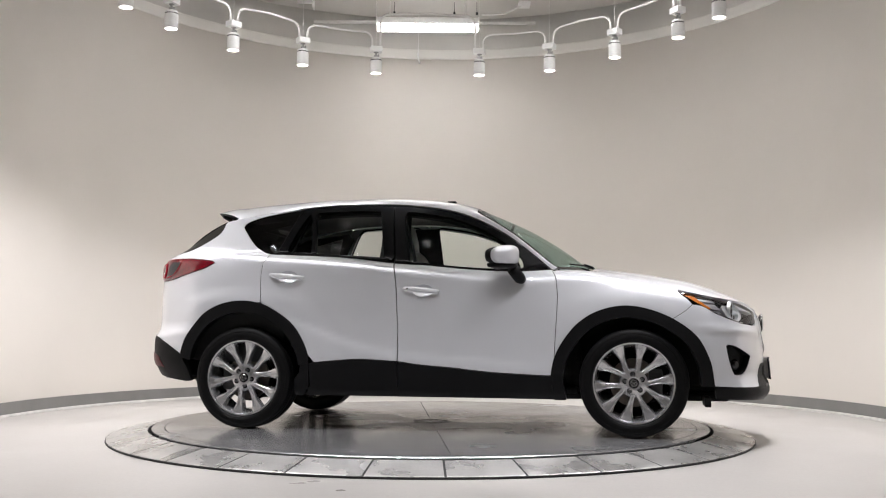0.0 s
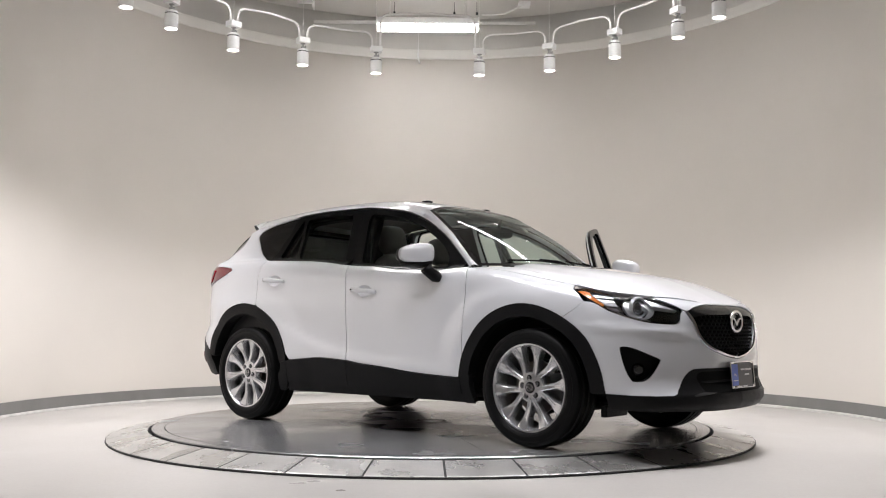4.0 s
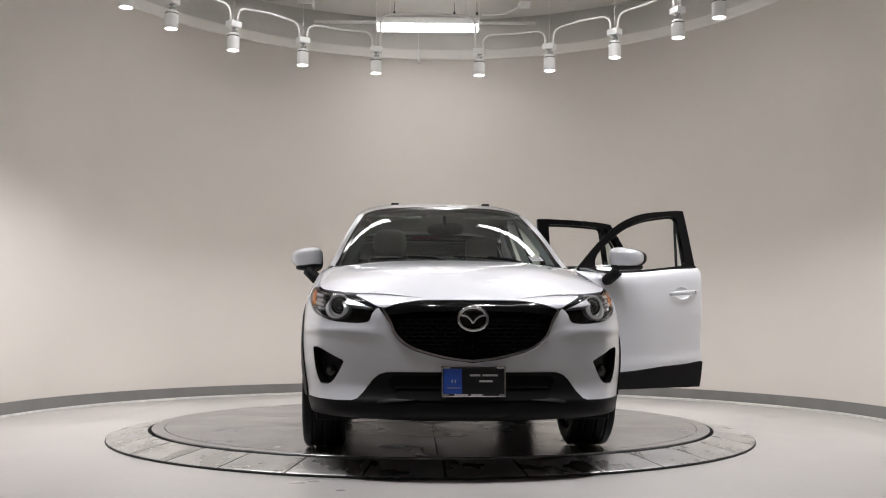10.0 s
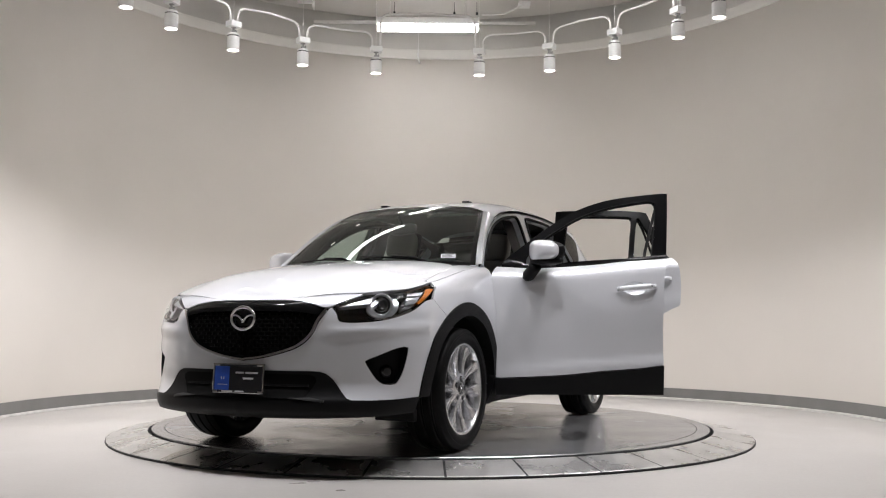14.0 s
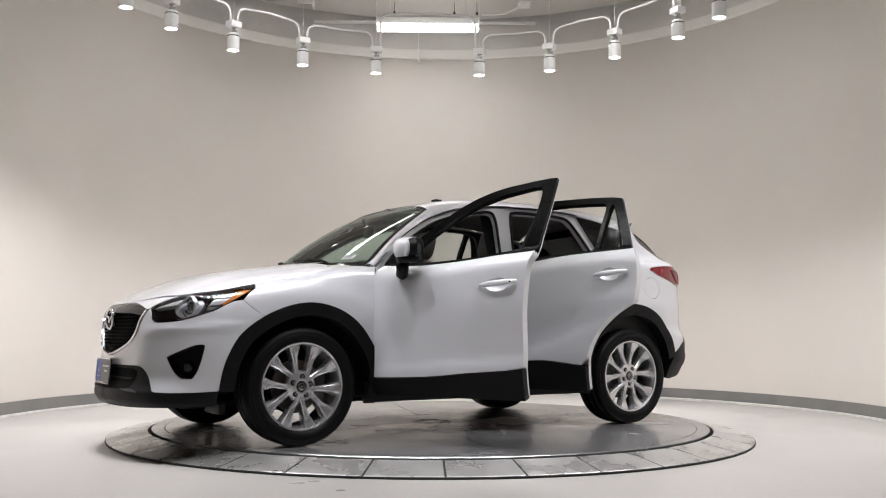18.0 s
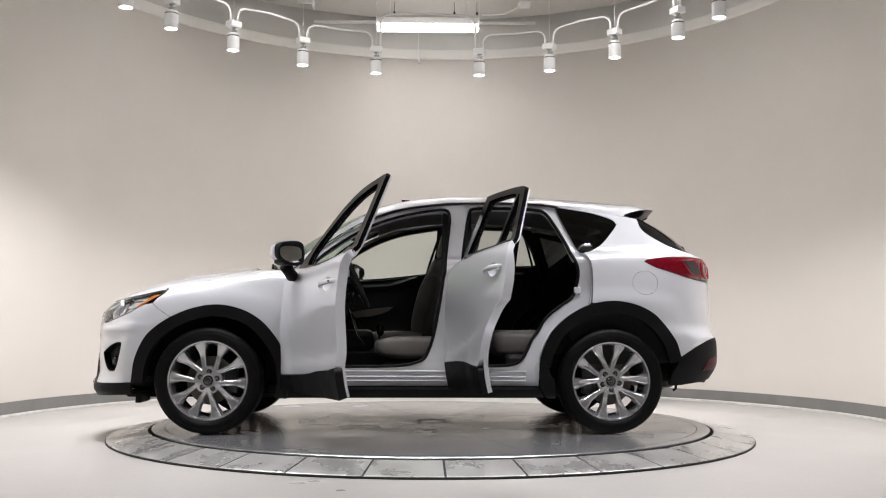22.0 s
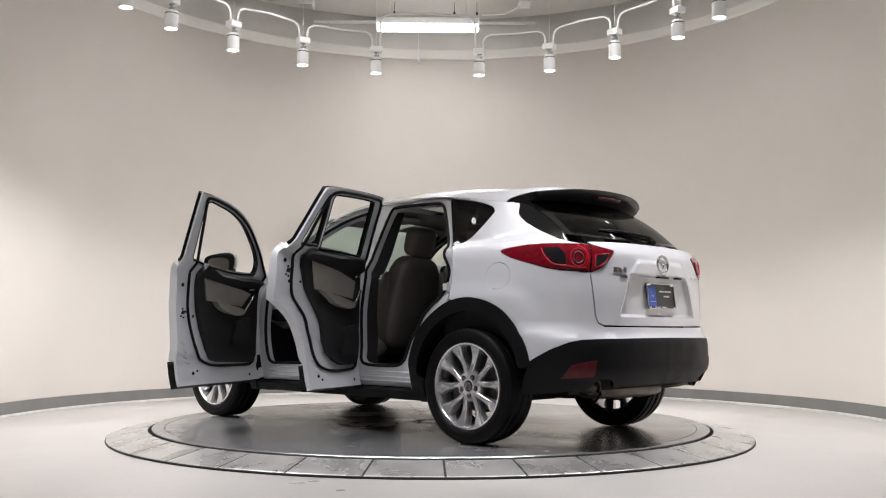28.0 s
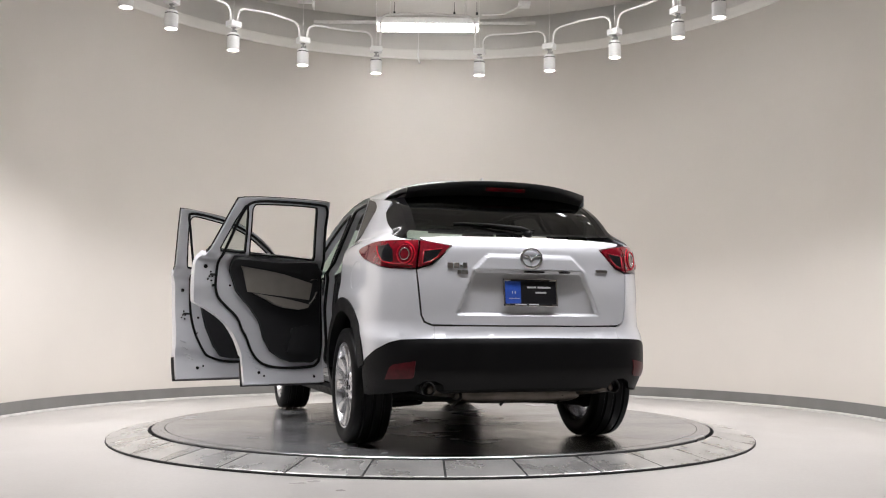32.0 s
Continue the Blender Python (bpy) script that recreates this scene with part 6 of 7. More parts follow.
def superform(bm, c, r, e1=0.6, e2=0.6, n=28, k=18, clip=None):
    """A rounded block; clip cuts it flat below a given x."""
    def pw(v, e):
        return math.copysign(abs(v) ** e, v)
    rows = []
    for i in range(k + 1):
        la = -math.pi / 2 + math.pi * i / k
        row = []
        for j in range(n):
            lo = 2 * math.pi * j / n
            x = c[0] + r[0] * pw(math.cos(la), e1) * pw(math.cos(lo), e2)
            y = c[1] + r[1] * pw(math.cos(la), e1) * pw(math.sin(lo), e2)
            z = c[2] + r[2] * pw(math.sin(la), e1)
            if clip:
                x = max(x, clip)
            row.append(bm.verts.new((x, y, z)))
        rows.append(row)
    for a, b in zip(rows, rows[1:]):
        for j in range(n):
            bm.faces.new((a[j], a[(j + 1) % n], b[(j + 1) % n], b[j]))
    bmesh.ops.remove_doubles(bm, verts=[v for r_ in rows for v in r_], dist=1e-5)


def build_mirror(side, door, hinge):
    H = Vector(hinge)
    mid = Vector((0.50, 0.955 * side, 1.17))
    turn = Matrix.Rotation(radians(15 * side), 3, "Z")

    def shape(cx, cy, cz, rx, ry, rz, back, taper):
        bm = bmesh.new()
        superform(bm, (0, 0, 0), (rx, ry, rz), 0.62, 0.62, 32, 22, back)
        for v in bm.verts:
            u = v.co.y / ry
            v.co.z *= 1 - taper * max(0, u)
            v.co.z += 0.012 * (1 - u) + 0.014 * max(0, u)
            v.co.x -= 0.045 * max(0, u) ** 2 if v.co.x > back + 0.002 else 0
            v.co.y *= side
            v.co = turn @ (v.co + Vector((cx, cy * side, cz)) - mid) + mid - H
        return bm
    cap = part("wing_mirror", shape(0.510, 0.965, 1.178, 0.094, 0.1115, 0.0740, -0.022, 0.30), M_WHITE, door, "white wing mirror on a black foot", smooth=True)
    part("housing", shape(0.510, 0.966, 1.177, 0.088, 0.1085, 0.0715, -0.061, 0.30), M_CLAD, cap, "black mirror housing", smooth=True)
    bm = shape(0.510, 0.955, 1.116, 0.085, 0.090, 0.024, -0.058, 0.1)
    part("lower_shell", bm, M_CLAD, cap, "black lower mirror shell", smooth=True)
    bm = bmesh.new()
    pts = [(0.62, 0.868, 1.035), (0.61, 0.895, 1.045), (0.585, 0.925, 1.075), (0.57, 0.95, 1.105)]
    tube(bm, [Vector((x, y * side, z)) - H for x, y, z in pts], [0.030, 0.040, 0.038, 0.042], 12)
    part("foot", bm, M_CLAD, cap, "black mirror foot", smooth=True)
    for nm, m, ry, rz, dx, lab in (("bezel", M_CLAD, 0.104, 0.072, 0.0, "black mirror bezel"), ("glass", M_MIRROR, 0.080, 0.052, -0.004, "mirror glass")):
        bm = bmesh.new()
        ring = []
        for j in range(36):
            t = 2 * math.pi * j / 36
            cy, cz = math.copysign(abs(math.cos(t)) ** 0.6, math.cos(t)) * ry, math.copysign(abs(math.sin(t)) ** 0.6, math.sin(t)) * rz
            cz *= 1 - 0.30 * max(0, cy / ry)
            cz += 0.014 * max(0, cy / ry)
            ring.append(turn @ (Vector((0.450 + dx, (0.968 + cy) * side, 1.172 + cz)) - mid) + mid - H)
        a = [bm.verts.new(p) for p in ring]
        b = [bm.verts.new(p + Vector((0.012 if dx == 0 else 0.004, 0, 0))) for p in ring]
        bm.faces.new(a)
        for j in range(36):
            bm.faces.new((a[j], a[(j + 1) % 36], b[(j + 1) % 36], b[j]))
        part(nm, bm, m, cap, lab)


# ---- frames of the door openings ----
FRONT_OPEN = smooth_line(((2.20, 0.447), (2.50, 0.445), (2.76, 0.445), (2.90, 0.468), (2.985, 0.54), (3.03, 0.65), (3.07, 0.87), (3.10, 1.10), (3.135, 1.38), (3.145, 1.50), (3.115, 1.552), (2.99, 1.540), (2.80, 1.503), (2.60, 1.432), (2.41, 1.323), (2.25, 1.20), (2.145, 1.08), (2.115, 0.92), (2.12, 0.68), (2.14, 0.50), (2.20, 0.447)), 4)[:-1]
REAR_OPEN = smooth_line(((3.26, 0.447), (3.48, 0.445), (3.60, 0.472), (3.665, 0.56), (3.71, 0.66), (3.79, 0.775), (3.89, 0.86), (3.975, 0.94), (4.015, 1.03), (4.02, 1.12), (3.985, 1.22), (3.93, 1.34), (3.865, 1.46), (3.81, 1.535), (3.73, 1.555), (3.50, 1.564), (3.33, 1.562), (3.285, 1.53), (3.25, 1.35), (3.22, 1.10), (3.195, 0.80), (3.185, 0.58), (3.20, 0.47), (3.26, 0.447)), 4)[:-1]


def build_frames(side):
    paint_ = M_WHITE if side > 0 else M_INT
    for nm, full, hole in (("front_door_frame", FRONT_FULL, FRONT_OPEN), ("rear_door_frame", REAR_FULL, REAR_OPEN)):
        f = Sheet(side)
        high = 0.020 if side > 0 else 0.072
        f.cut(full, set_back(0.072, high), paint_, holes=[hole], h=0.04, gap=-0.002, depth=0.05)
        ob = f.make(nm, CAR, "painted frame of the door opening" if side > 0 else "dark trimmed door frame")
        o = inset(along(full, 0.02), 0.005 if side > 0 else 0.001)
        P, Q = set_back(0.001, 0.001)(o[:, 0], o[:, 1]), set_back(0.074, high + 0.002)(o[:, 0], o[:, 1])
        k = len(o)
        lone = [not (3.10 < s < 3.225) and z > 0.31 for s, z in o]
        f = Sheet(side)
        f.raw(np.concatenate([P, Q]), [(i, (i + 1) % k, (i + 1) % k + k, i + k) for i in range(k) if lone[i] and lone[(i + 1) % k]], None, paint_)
        f.make("door_reveal", ob)
        bm = bmesh.new()
        ring = along(hole, 0.04)
        pts = [Vector((float(p[0]), float(p[1]) * side, float(p[2]))) for p in set_back(0.070, high)(ring[:, 0], ring[:, 1])]
        tube(bm, pts + pts[:1], 0.011, 6, False)
        part("opening_seal", bm, M_RUBBER, ob, "black rubber seal round the opening", smooth=True)
    # inner trim behind the pillars and under the belt at the back
    t = Sheet(side)
    t.cut([(3.04, 0.40), (3.29, 0.40), (3.30, 1.58), (3.10, 1.58)], skin, M_INT, h=0.08, gap=0, depth=0, off=-0.125, flip=True)
    t.make("pillar_trim", CAR, "dark pillar trim")
    t = Sheet(side)
    t.cut([(3.98, 0.45), (4.95, 0.45), (4.90, 1.22), (4.62, 1.24), (4.50, 1.45), (4.32, 1.50), (3.90, 1.55), (3.86, 1.50), (4.04, 1.20), (4.05, 1.0), (3.95, 0.88)], skin, M_INT, holes=[[(4.05, 1.26), (4.25, 1.41), (4.22, 1.45), (3.96, 1.51)]], h=0.06, gap=0, depth=0, off=-0.11, flip=True)
    t.make("cabin_side_trim", CAR, "dark trim of the luggage side")
    # sill step strips
    if side > 0:
        for z in (0.335, 0.365, 0.405):
            bm = bmesh.new()
            tube(bm, [skin_at(s, z, -0.070, side) for s in np.linspace(2.16, 3.66, 14)], 0.0075, 8)
            part("sill_rib", bm, M_WHITE, CAR, "pressed rib of the white sill", smooth=True)
        for (s, z) in ((3.14, 0.92), (3.14, 0.62), (4.02, 0.98)):
            bm = bmesh.new()
            c = skin_at(s, z, -0.060, side)
            box(bm, c.x - 0.012, c.x + 0.03, c.y - 0.02, c.y + 0.015, c.z - 0.022, c.z + 0.022, 0.005)
            tube(bm, [(c.x - 0.005, c.y, c.z - 0.03), (c.x - 0.005, c.y, c.z + 0.03)], 0.008, 8)
            part("hinge", bm, M_WHITE, CAR, "white door hinge or striker")


for _side in (1, -1):
    build_frames(_side)
    build_door(_side, True, -66.5 if _side > 0 else 0)
    build_door(_side, False, -71.5 if _side > 0 else 0)


# ---- wheels ----
def build_wheel():
    """One alloy wheel, its face towards +z: ten spokes in five pairs that part between the nuts."""
    bm = bmesh.new()
    lathe(bm, [(0.256, -0.012), (0.262, 0.002), (0.267, 0.010), (0.264, 0.0145), (0.254, 0.013), (0.248, 0.004), (0.243, -0.022), (0.236, -0.06), (0.228, -0.12), (0.232, -0.19), (0.256, -0.20)], 96)
    lathe(bm, [(0.0, -0.012), (0.030, -0.012), (0.034, -0.006), (0.040, -0.005), (0.078, -0.009), (0.090, -0.014), (0.096, -0.024), (0.098, -0.055), (0.0, -0.055)], 60)
    me_rim = finish(bm, "wheel", M_ALLOY, 30)
    spokes = []
    for sgn in (-1, 1):
        bm = bmesh.new()
        rings = []
        for i in range(19):
            t = i / 18
            r = 0.074 + (0.259 - 0.074) * t
            way = radians(54) + sgn * radians(10.5 + 8.0 * (1 - (1 - t) ** 2.8))
            wide = 0.0160 + 0.0085 * t + 0.0190 * float(ramp(0.45, 1.0, t)) ** 1.2
            face = -0.008 - 0.010 * math.sin(math.pi * t) ** 1.2 + 0.018 * t ** 2
            mid = Vector((r * math.cos(way), r * math.sin(way), 0))
            out = Vector((math.cos(way + sgn * math.pi / 2), math.sin(way + sgn * math.pi / 2), 0))
            dip = 0.0035 * math.sin(math.pi * min(1, t * 1.15)) if t < 0.87 else 0
            prof = [(-1.15, -0.052), (-1.0, -0.014), (-0.86, -0.003), (-0.60, 0.0), (-0.30, -dip), (0.25, -dip * 1.4), (0.62, -0.001), (0.86, -0.005), (1.0, -0.018), (1.18, -0.052)]
            rings.append([bm.verts.new(mid + out * (wide * a) + Vector((0, 0, face + d))) for a, d in prof])
        for a, b in zip(rings, rings[1:]):
            for j in range(len(rings[0]) - 1):
                bm.faces.new((a[j], b[j], b[j + 1], a[j + 1]))
        bm.faces.new(rings[-1])
        spokes.append(finish(bm, "spoke", M_ALLOY, 24))
    bm = bmesh.new()
    R = 0.357
    prof = [(0.252, -0.205), (0.262, -0.215), (0.295, -0.222), (0.325, -0.215), (0.346, -0.200)]
    zs = (-0.200, -0.165, -0.160, -0.150, -0.145, -0.105, -0.100, -0.090, -0.085, -0.045, -0.040, -0.030, -0.025, 0.005)
    for i, d in enumerate(zs):
        prof.append((R - (0.007 if i in (2, 3, 6, 7, 10, 11) else 0.0) - 0.006 * abs((d + 0.098) / 0.1) ** 3, d))
    prof += [(0.347, 0.012), (0.334, 0.021), (0.322, 0.0245), (0.318, 0.0225), (0.314, 0.0245), (0.300, 0.027), (0.288, 0.0265), (0.286, 0.0245), (0.280, 0.024), (0.272, 0.018), (0.2665, 0.010), (0.262, -0.004)]
    lathe(bm, prof, 96)
    me_tyre = finish(bm, "tyre", M_TYRE, 38)
    bm = bmesh.new()
    lathe(bm, [(0.0, -0.001), (0.025, -0.002), (0.029, -0.004), (0.030, -0.012)], 32)
    me_cap = finish(bm, "centre_cap", M_GLOSS, True)
    bm = bmesh.new()
    lathe(bm, [(0.0185, -0.001), (0.0195, 0.0015), (0.0215, 0.0015), (0.0225, -0.002)], 28)
    tube(bm, [(-0.017, 0.006, 0.0), (-0.006, 0.003, 0.0), (0, -0.008, 0.0), (0.006, 0.003, 0.0), (0.017, 0.006, 0.0)], 0.0026, 6)
    me_mark = finish(bm, "cap_mark", M_CHROME, True)
    bm = bmesh.new()
    lathe(bm, [(0.0, 0.002), (0.0085, 0.001), (0.0100, -0.002), (0.0100, -0.010)], 6)
    me_nut = finish(bm, "wheel_nut", M_NUT, 40)
    bm = bmesh.new()
    lathe(bm, [(0.0, -0.0030), (0.0150, -0.0030), (0.0165, -0.0020), (0.0185, -0.0065)], 20)
    me_pocket = finish(bm, "nut_pocket", M_GLOSS, 40)
    bm = bmesh.new()
    lathe(bm, [(0.075, -0.085), (0.158, -0.085), (0.158, -0.110), (0.075, -0.110)], 48)
    lathe(bm, [(0.0, -0.055), (0.075, -0.058), (0.078, -0.11), (0.0, -0.11)], 32)
    me_disc = finish(bm, "brake_disc", M_STEEL, 30)
    bm = bmesh.new()
    box(bm, 0.095, 0.185, -0.09, 0.09, -0.125, -0.068, 0.014)
    me_cal = finish(bm, "caliper", M_DARKALLOY, 30)
    bm = bmesh.new()
    lathe(bm, [(0.0, -0.135), (0.17, -0.135), (0.17, -0.15), (0, -0.15)], 40)
    me_back = finish(bm, "backing_plate", M_UNDER)
    return spokes, me_rim, me_tyre, me_cap, me_mark, me_nut, me_pocket, me_disc, me_cal, me_back


def place_wheels():
    spokes, rim, tyre, cap, mark, nut, pocket, disc, caliper, back = build_wheel()
    turn = {(1, 1): 31, (1, -1): 6, (-1, 1): 4, (-1, -1): -28}
    for fx in (1, -1):
        for side in (1, -1):
            w = new("wheel", rim)
            w.parent = CAR
            tagged(w, "silver ten-spoke alloy wheel")
            m = Matrix.Translation((1.35 * fx, 0.884 * side, 0.357)) @ Matrix.Rotation(radians(-90 * side), 4, "X") @ Matrix.Rotation(radians(turn[fx, side]), 4, "Z")
            w.matrix_basis = m
            for me, lab in ((tyre, "black rubber tyre"), (cap, "black centre cap"), (mark, "small chrome mark"), (disc, "steel brake disc"), (caliper, "dark brake caliper"), (back, "")):
                o = new(me.name, me)
                o.parent = w
                tagged(o, lab)
                if me is caliper:
                    o.matrix_basis = Matrix.Rotation(radians(-turn[fx, side] + (180 if (fx > 0) == (side > 0) else 0)), 4, "Z")
            for k in range(10):
                o = new("spoke", spokes[k % 2])
                o.parent = w
                o.matrix_basis = Matrix.Rotation(2 * math.pi * (k // 2) / 5, 4, "Z")
            for k in range(5):
                o = new("wheel_nut", nut)
                o.parent = w
                a = 2 * math.pi * k / 5 + math.pi / 2
                o.location = (0.058 * math.cos(a), 0.058 * math.sin(a), -0.001)
                o = new("nut_pocket", pocket)
                o.parent = w
                o.location = (0.058 * math.cos(a), 0.058 * math.sin(a), -0.003)
            # liner of the arch
            bm = bmesh.new()
            lathe(bm, [(0.46, -0.34), (0.46, 0.0)], 40, pose(1.35 * fx, 0.865 * side, 0.37, -90 * side, 0, 0), math.pi if side > 0 else 0, 2 * math.pi if side > 0 else math.pi)
            lathe(bm, [(0.0, -0.34), (0.46, -0.34)], 40, pose(1.35 * fx, 0.865 * side, 0.37, -90 * side, 0, 0), math.pi if side > 0 else 0, 2 * math.pi if side > 0 else math.pi)
            part("arch_liner", bm, M_UNDER, CAR, "black wheel arch liner", smooth=False)


place_wheels()


# ---- cabin ----
def cushion(bm, c, r, m=None, e1=0.55, e2=0.45, n=24, k=14):
    """A soft rounded block."""
    old = set(bm.verts)
    superform(bm, c, r, e1, e2, n, k)
    if m is not None:
        bmesh.ops.transform(bm, matrix=m, verts=[v for v in bm.verts if v not in old])


def build_seat(x, y, label, rise=0.0):
    base = Matrix.Translation((x, y, 0.262 + rise))
    bm = bmesh.new()
    box(bm, -0.24, 0.24, -0.22, 0.22, 0.0, 0.17, 0.03)
    seat = part("front_seat", bm, M_INT, CAR, label)
    seat.matrix_basis = base
    bm = bmesh.new()
    cushion(bm, (0.02, 0, 0.285), (0.275, 0.19, 0.068), None, 0.5, 0.4)
    part("cushion", bm, M_CUSHION, seat, "taupe leather seat cushion", smooth=True)
    for s in (-1, 1):
        bm = bmesh.new()
        cushion(bm, (0.0, s * 0.215, 0.285), (0.27, 0.055, 0.080), None, 0.7, 0.6, 16, 10)
        part("bolster", bm, M_SEAT, seat, smooth=True)
    lean = Matrix.Translation((-0.21, 0, 0.27)) @ Matrix.Rotation(radians(-14), 4, "Y")
    bm = bmesh.new()
    cushion(bm, (0, 0, 0.34), (0.095, 0.245, 0.35), lean, 0.5, 0.42, 28, 18)
    for v in bm.verts:
        k = (v.co.z - 0.3) / 0.7
        v.co.y *= 1.0 - 0.22 * max(0, k) ** 2.2
    part("backrest", bm, M_SEAT, seat, "taupe leather backrest", smooth=True)
    for s in (-1, 1):
        bm = bmesh.new()
        cushion(bm, (0.055, s * 0.205, 0.30), (0.07, 0.045, 0.26), lean, 0.8, 0.7, 14, 12)
        part("side_bolster", bm, M_SEAT, seat, smooth=True)
    bm = bmesh.new()
    cushion(bm, (-0.002, 0, 0.800), (0.060, 0.128, 0.112), lean, 0.55, 0.6, 24, 14)
    part("headrest", bm, M_SEAT, seat, "rounded taupe headrest", smooth=True)
    bm = bmesh.new()
    for s in (-1, 1):
        p = [lean @ Vector((-0.005, s * 0.06, 0.66)), lean @ Vector((-0.005, s * 0.06, 0.72))]
        tube(bm, p, 0.007, 8)
    part("headrest_post", bm, M_CHROME, seat, "two steel headrest posts", smooth=True)
    bm = bmesh.new()
    a = [lean @ Vector((-0.078, d, 0.30)) for d in np.linspace(-0.17, 0.17, 8)]
    tube(bm, a, 0.006, 6)
    part("back_pocket", bm, M_SEAT, seat, "piped edge of the seat back pocket", smooth=True)


def build_cabin():
    bm = bmesh.new()
    box(bm, -1.55, 0.98, -0.74, 0.74, 0.27, 0.325, 0.02)
    box(bm, 0.80, 1.0, -0.70, 0.70, 0.30, 0.85, 0.04)
    part("cabin_floor", bm, M_CARPET, CAR, "black carpeted cabin floor")
    bm = bmesh.new()
    box(bm, -0.55, 0.70, -0.13, 0.13, 0.30, 0.56, 0.04)
    box(bm, -0.42, -0.08, -0.11, 0.11, 0.55, 0.68, 0.03)
    box(bm, 0.28, 0.62, -0.14, 0.14, 0.52, 0.70, 0.05)
    part("centre_console", bm, M_INT, CAR, "black centre console")
    bm = bmesh.new()
    tube(bm, [(0.25, 0.0, 0.56), (0.235, 0.0, 0.66)], [0.012, 0.010], 8)
    superform(bm, (0.23, 0, 0.70), (0.03, 0.025, 0.05), 0.8, 0.8, 14, 10)
    part("gear_lever", bm, M_GLOSS, CAR, "black gear lever", smooth=True)
    # dashboard
    bm = bmesh.new()
    prof = [(1.02, 0.84), (0.66, 0.72), (0.56, 0.78), (0.52, 0.86), (0.50, 0.93), (0.52, 1.03), (0.58, 1.095), (0.70, 1.118), (0.90, 1.118), (1.03, 1.10)]
    rows = []
    for y in np.linspace(-0.74, 0.74, 25):
        bulge = 0.03 * math.cos(y / 0.74 * 1.3)
        rows.append([bm.verts.new((x - bulge * (1 if x < 0.7 else 0), y, z - 0.02 * (y / 0.74) ** 4)) for x, z in prof])
    for a, b in zip(rows, rows[1:]):
        for j in range(len(prof) - 1):
            bm.faces.new((a[j], a[j + 1], b[j + 1], b[j]))
    dash = part("dashboard", bm, M_INT, CAR, "black soft dashboard", smooth=True)
    bm = bmesh.new()
    cushion(bm, (0.60, 0.37, 1.105), (0.13, 0.21, 0.075), None, 0.7, 0.7)
    part("instrument_hood", bm, M_INT, dash, "black instrument hood", smooth=True)
    for dy in (-0.10, 0.0, 0.10):
        bm = bmesh.new()
        lathe(bm, [(0.0, 0.0), (0.040, 0.0), (0.046, 0.012), (0.050, 0.012), (0.050, -0.02)], 24, Matrix.Translation((0.515, 0.37 + dy, 1.035)) @ pose(0, 0, 0, 0, -105, 0))
        part("dial", bm, M_GLOSS, dash, "round dark dial", smooth=True)
    bm = bmesh.new()
    box(bm, 0.455, 0.475, -0.12, 0.12, 0.90, 1.02, 0.008)
    part("screen", bm, M_GLOSS, dash, "black display screen")
    bm = bmesh.new()
    box(bm, 0.455, 0.47, -0.12, 0.12, 0.80, 0.87, 0.006)
    for k in range(3):
        lathe(bm, [(0, 0.02), (0.022, 0.018), (0.026, 0.0)], 20, Matrix.Translation((0.455, -0.08 + 0.08 * k, 0.79)) @ pose(0, 0, 0, 0, -90, 0))
    part("climate_panel", bm, M_GLOSS, dash, "gloss black climate panel")
    for y in (-0.66, -0.19, 0.19, 0.66):
        bm = bmesh.new()
        lathe(bm, [(0.050, 0.0), (0.052, 0.010), (0.044, 0.012), (0.042, -0.01), (0, -0.01)], 24, Matrix.Translation((0.475, y, 0.955)) @ pose(0, 0, 0, 0, -90, 0))
        part("air_vent", bm, M_INT, dash, "round air vent", smooth=True)
    for s in (-1, 1):
        bm = bmesh.new()
        tube(bm, [(0.47, s * 0.135, 0.86), (0.40, s * 0.145, 0.66), (0.34, s * 0.145, 0.58)], 0.007, 8)
        part("console_trim", bm, M_CHROME, CAR, "silver edge trim of the console", smooth=True)
    bm = bmesh.new()
    box(bm, 0.462, 0.47, -0.70, -0.15, 0.865, 0.872, 0.002)
    part("dash_trim", bm, M_DARKALLOY, dash, "thin silver dashboard strip")
    # steering wheel
    sw = Matrix.Translation((0.385, 0.37, 1.03)) @ Matrix.Rotation(radians(-66), 4, "Y")
    bm = bmesh.new()
    tube(bm, [(0.178 * math.cos(t), 0.178 * math.sin(t), 0) for t in np.linspace(0, 2 * math.pi, 49)], 0.0155, 10, False)
    wheel = part("steering_wheel", bm, M_INT, CAR, "black leather steering wheel", smooth=True)
    wheel.matrix_basis = sw
    bm = bmesh.new()
    cushion(bm, (-0.005, 0, -0.02), (0.075, 0.085, 0.03), None, 0.6, 0.7)
    part("hub_pad", bm, M_INT, wheel, smooth=True)
    for a in (90, -90, 180):
        bm = bmesh.new()
        t = radians(a)
        tube(bm, [(0.06 * math.cos(t), 0.06 * math.sin(t), -0.018), (0.175 * math.cos(t), 0.175 * math.sin(t), -0.004)], [0.018, 0.012], 8)
        part("spoke", bm, M_INT if a != 180 else M_SILVERTXT, wheel, smooth=True)
    bm = bmesh.new()
    tube(bm, [(0.40, 0.37, 1.02), (0.70, 0.37, 0.90)], 0.04, 12)
    part("steering_column", bm, M_INT, CAR, smooth=True)
    for k in (0.26, 0.44):
        bm = bmesh.new()
        box(bm, 0.66, 0.69, k - 0.035, k + 0.035, 0.40, 0.50, 0.006)
        tube(bm, [(0.69, k, 0.48), (0.80, k, 0.62)], 0.01, 6)
        part("pedal", bm, M_INT, CAR, "dark foot pedal")
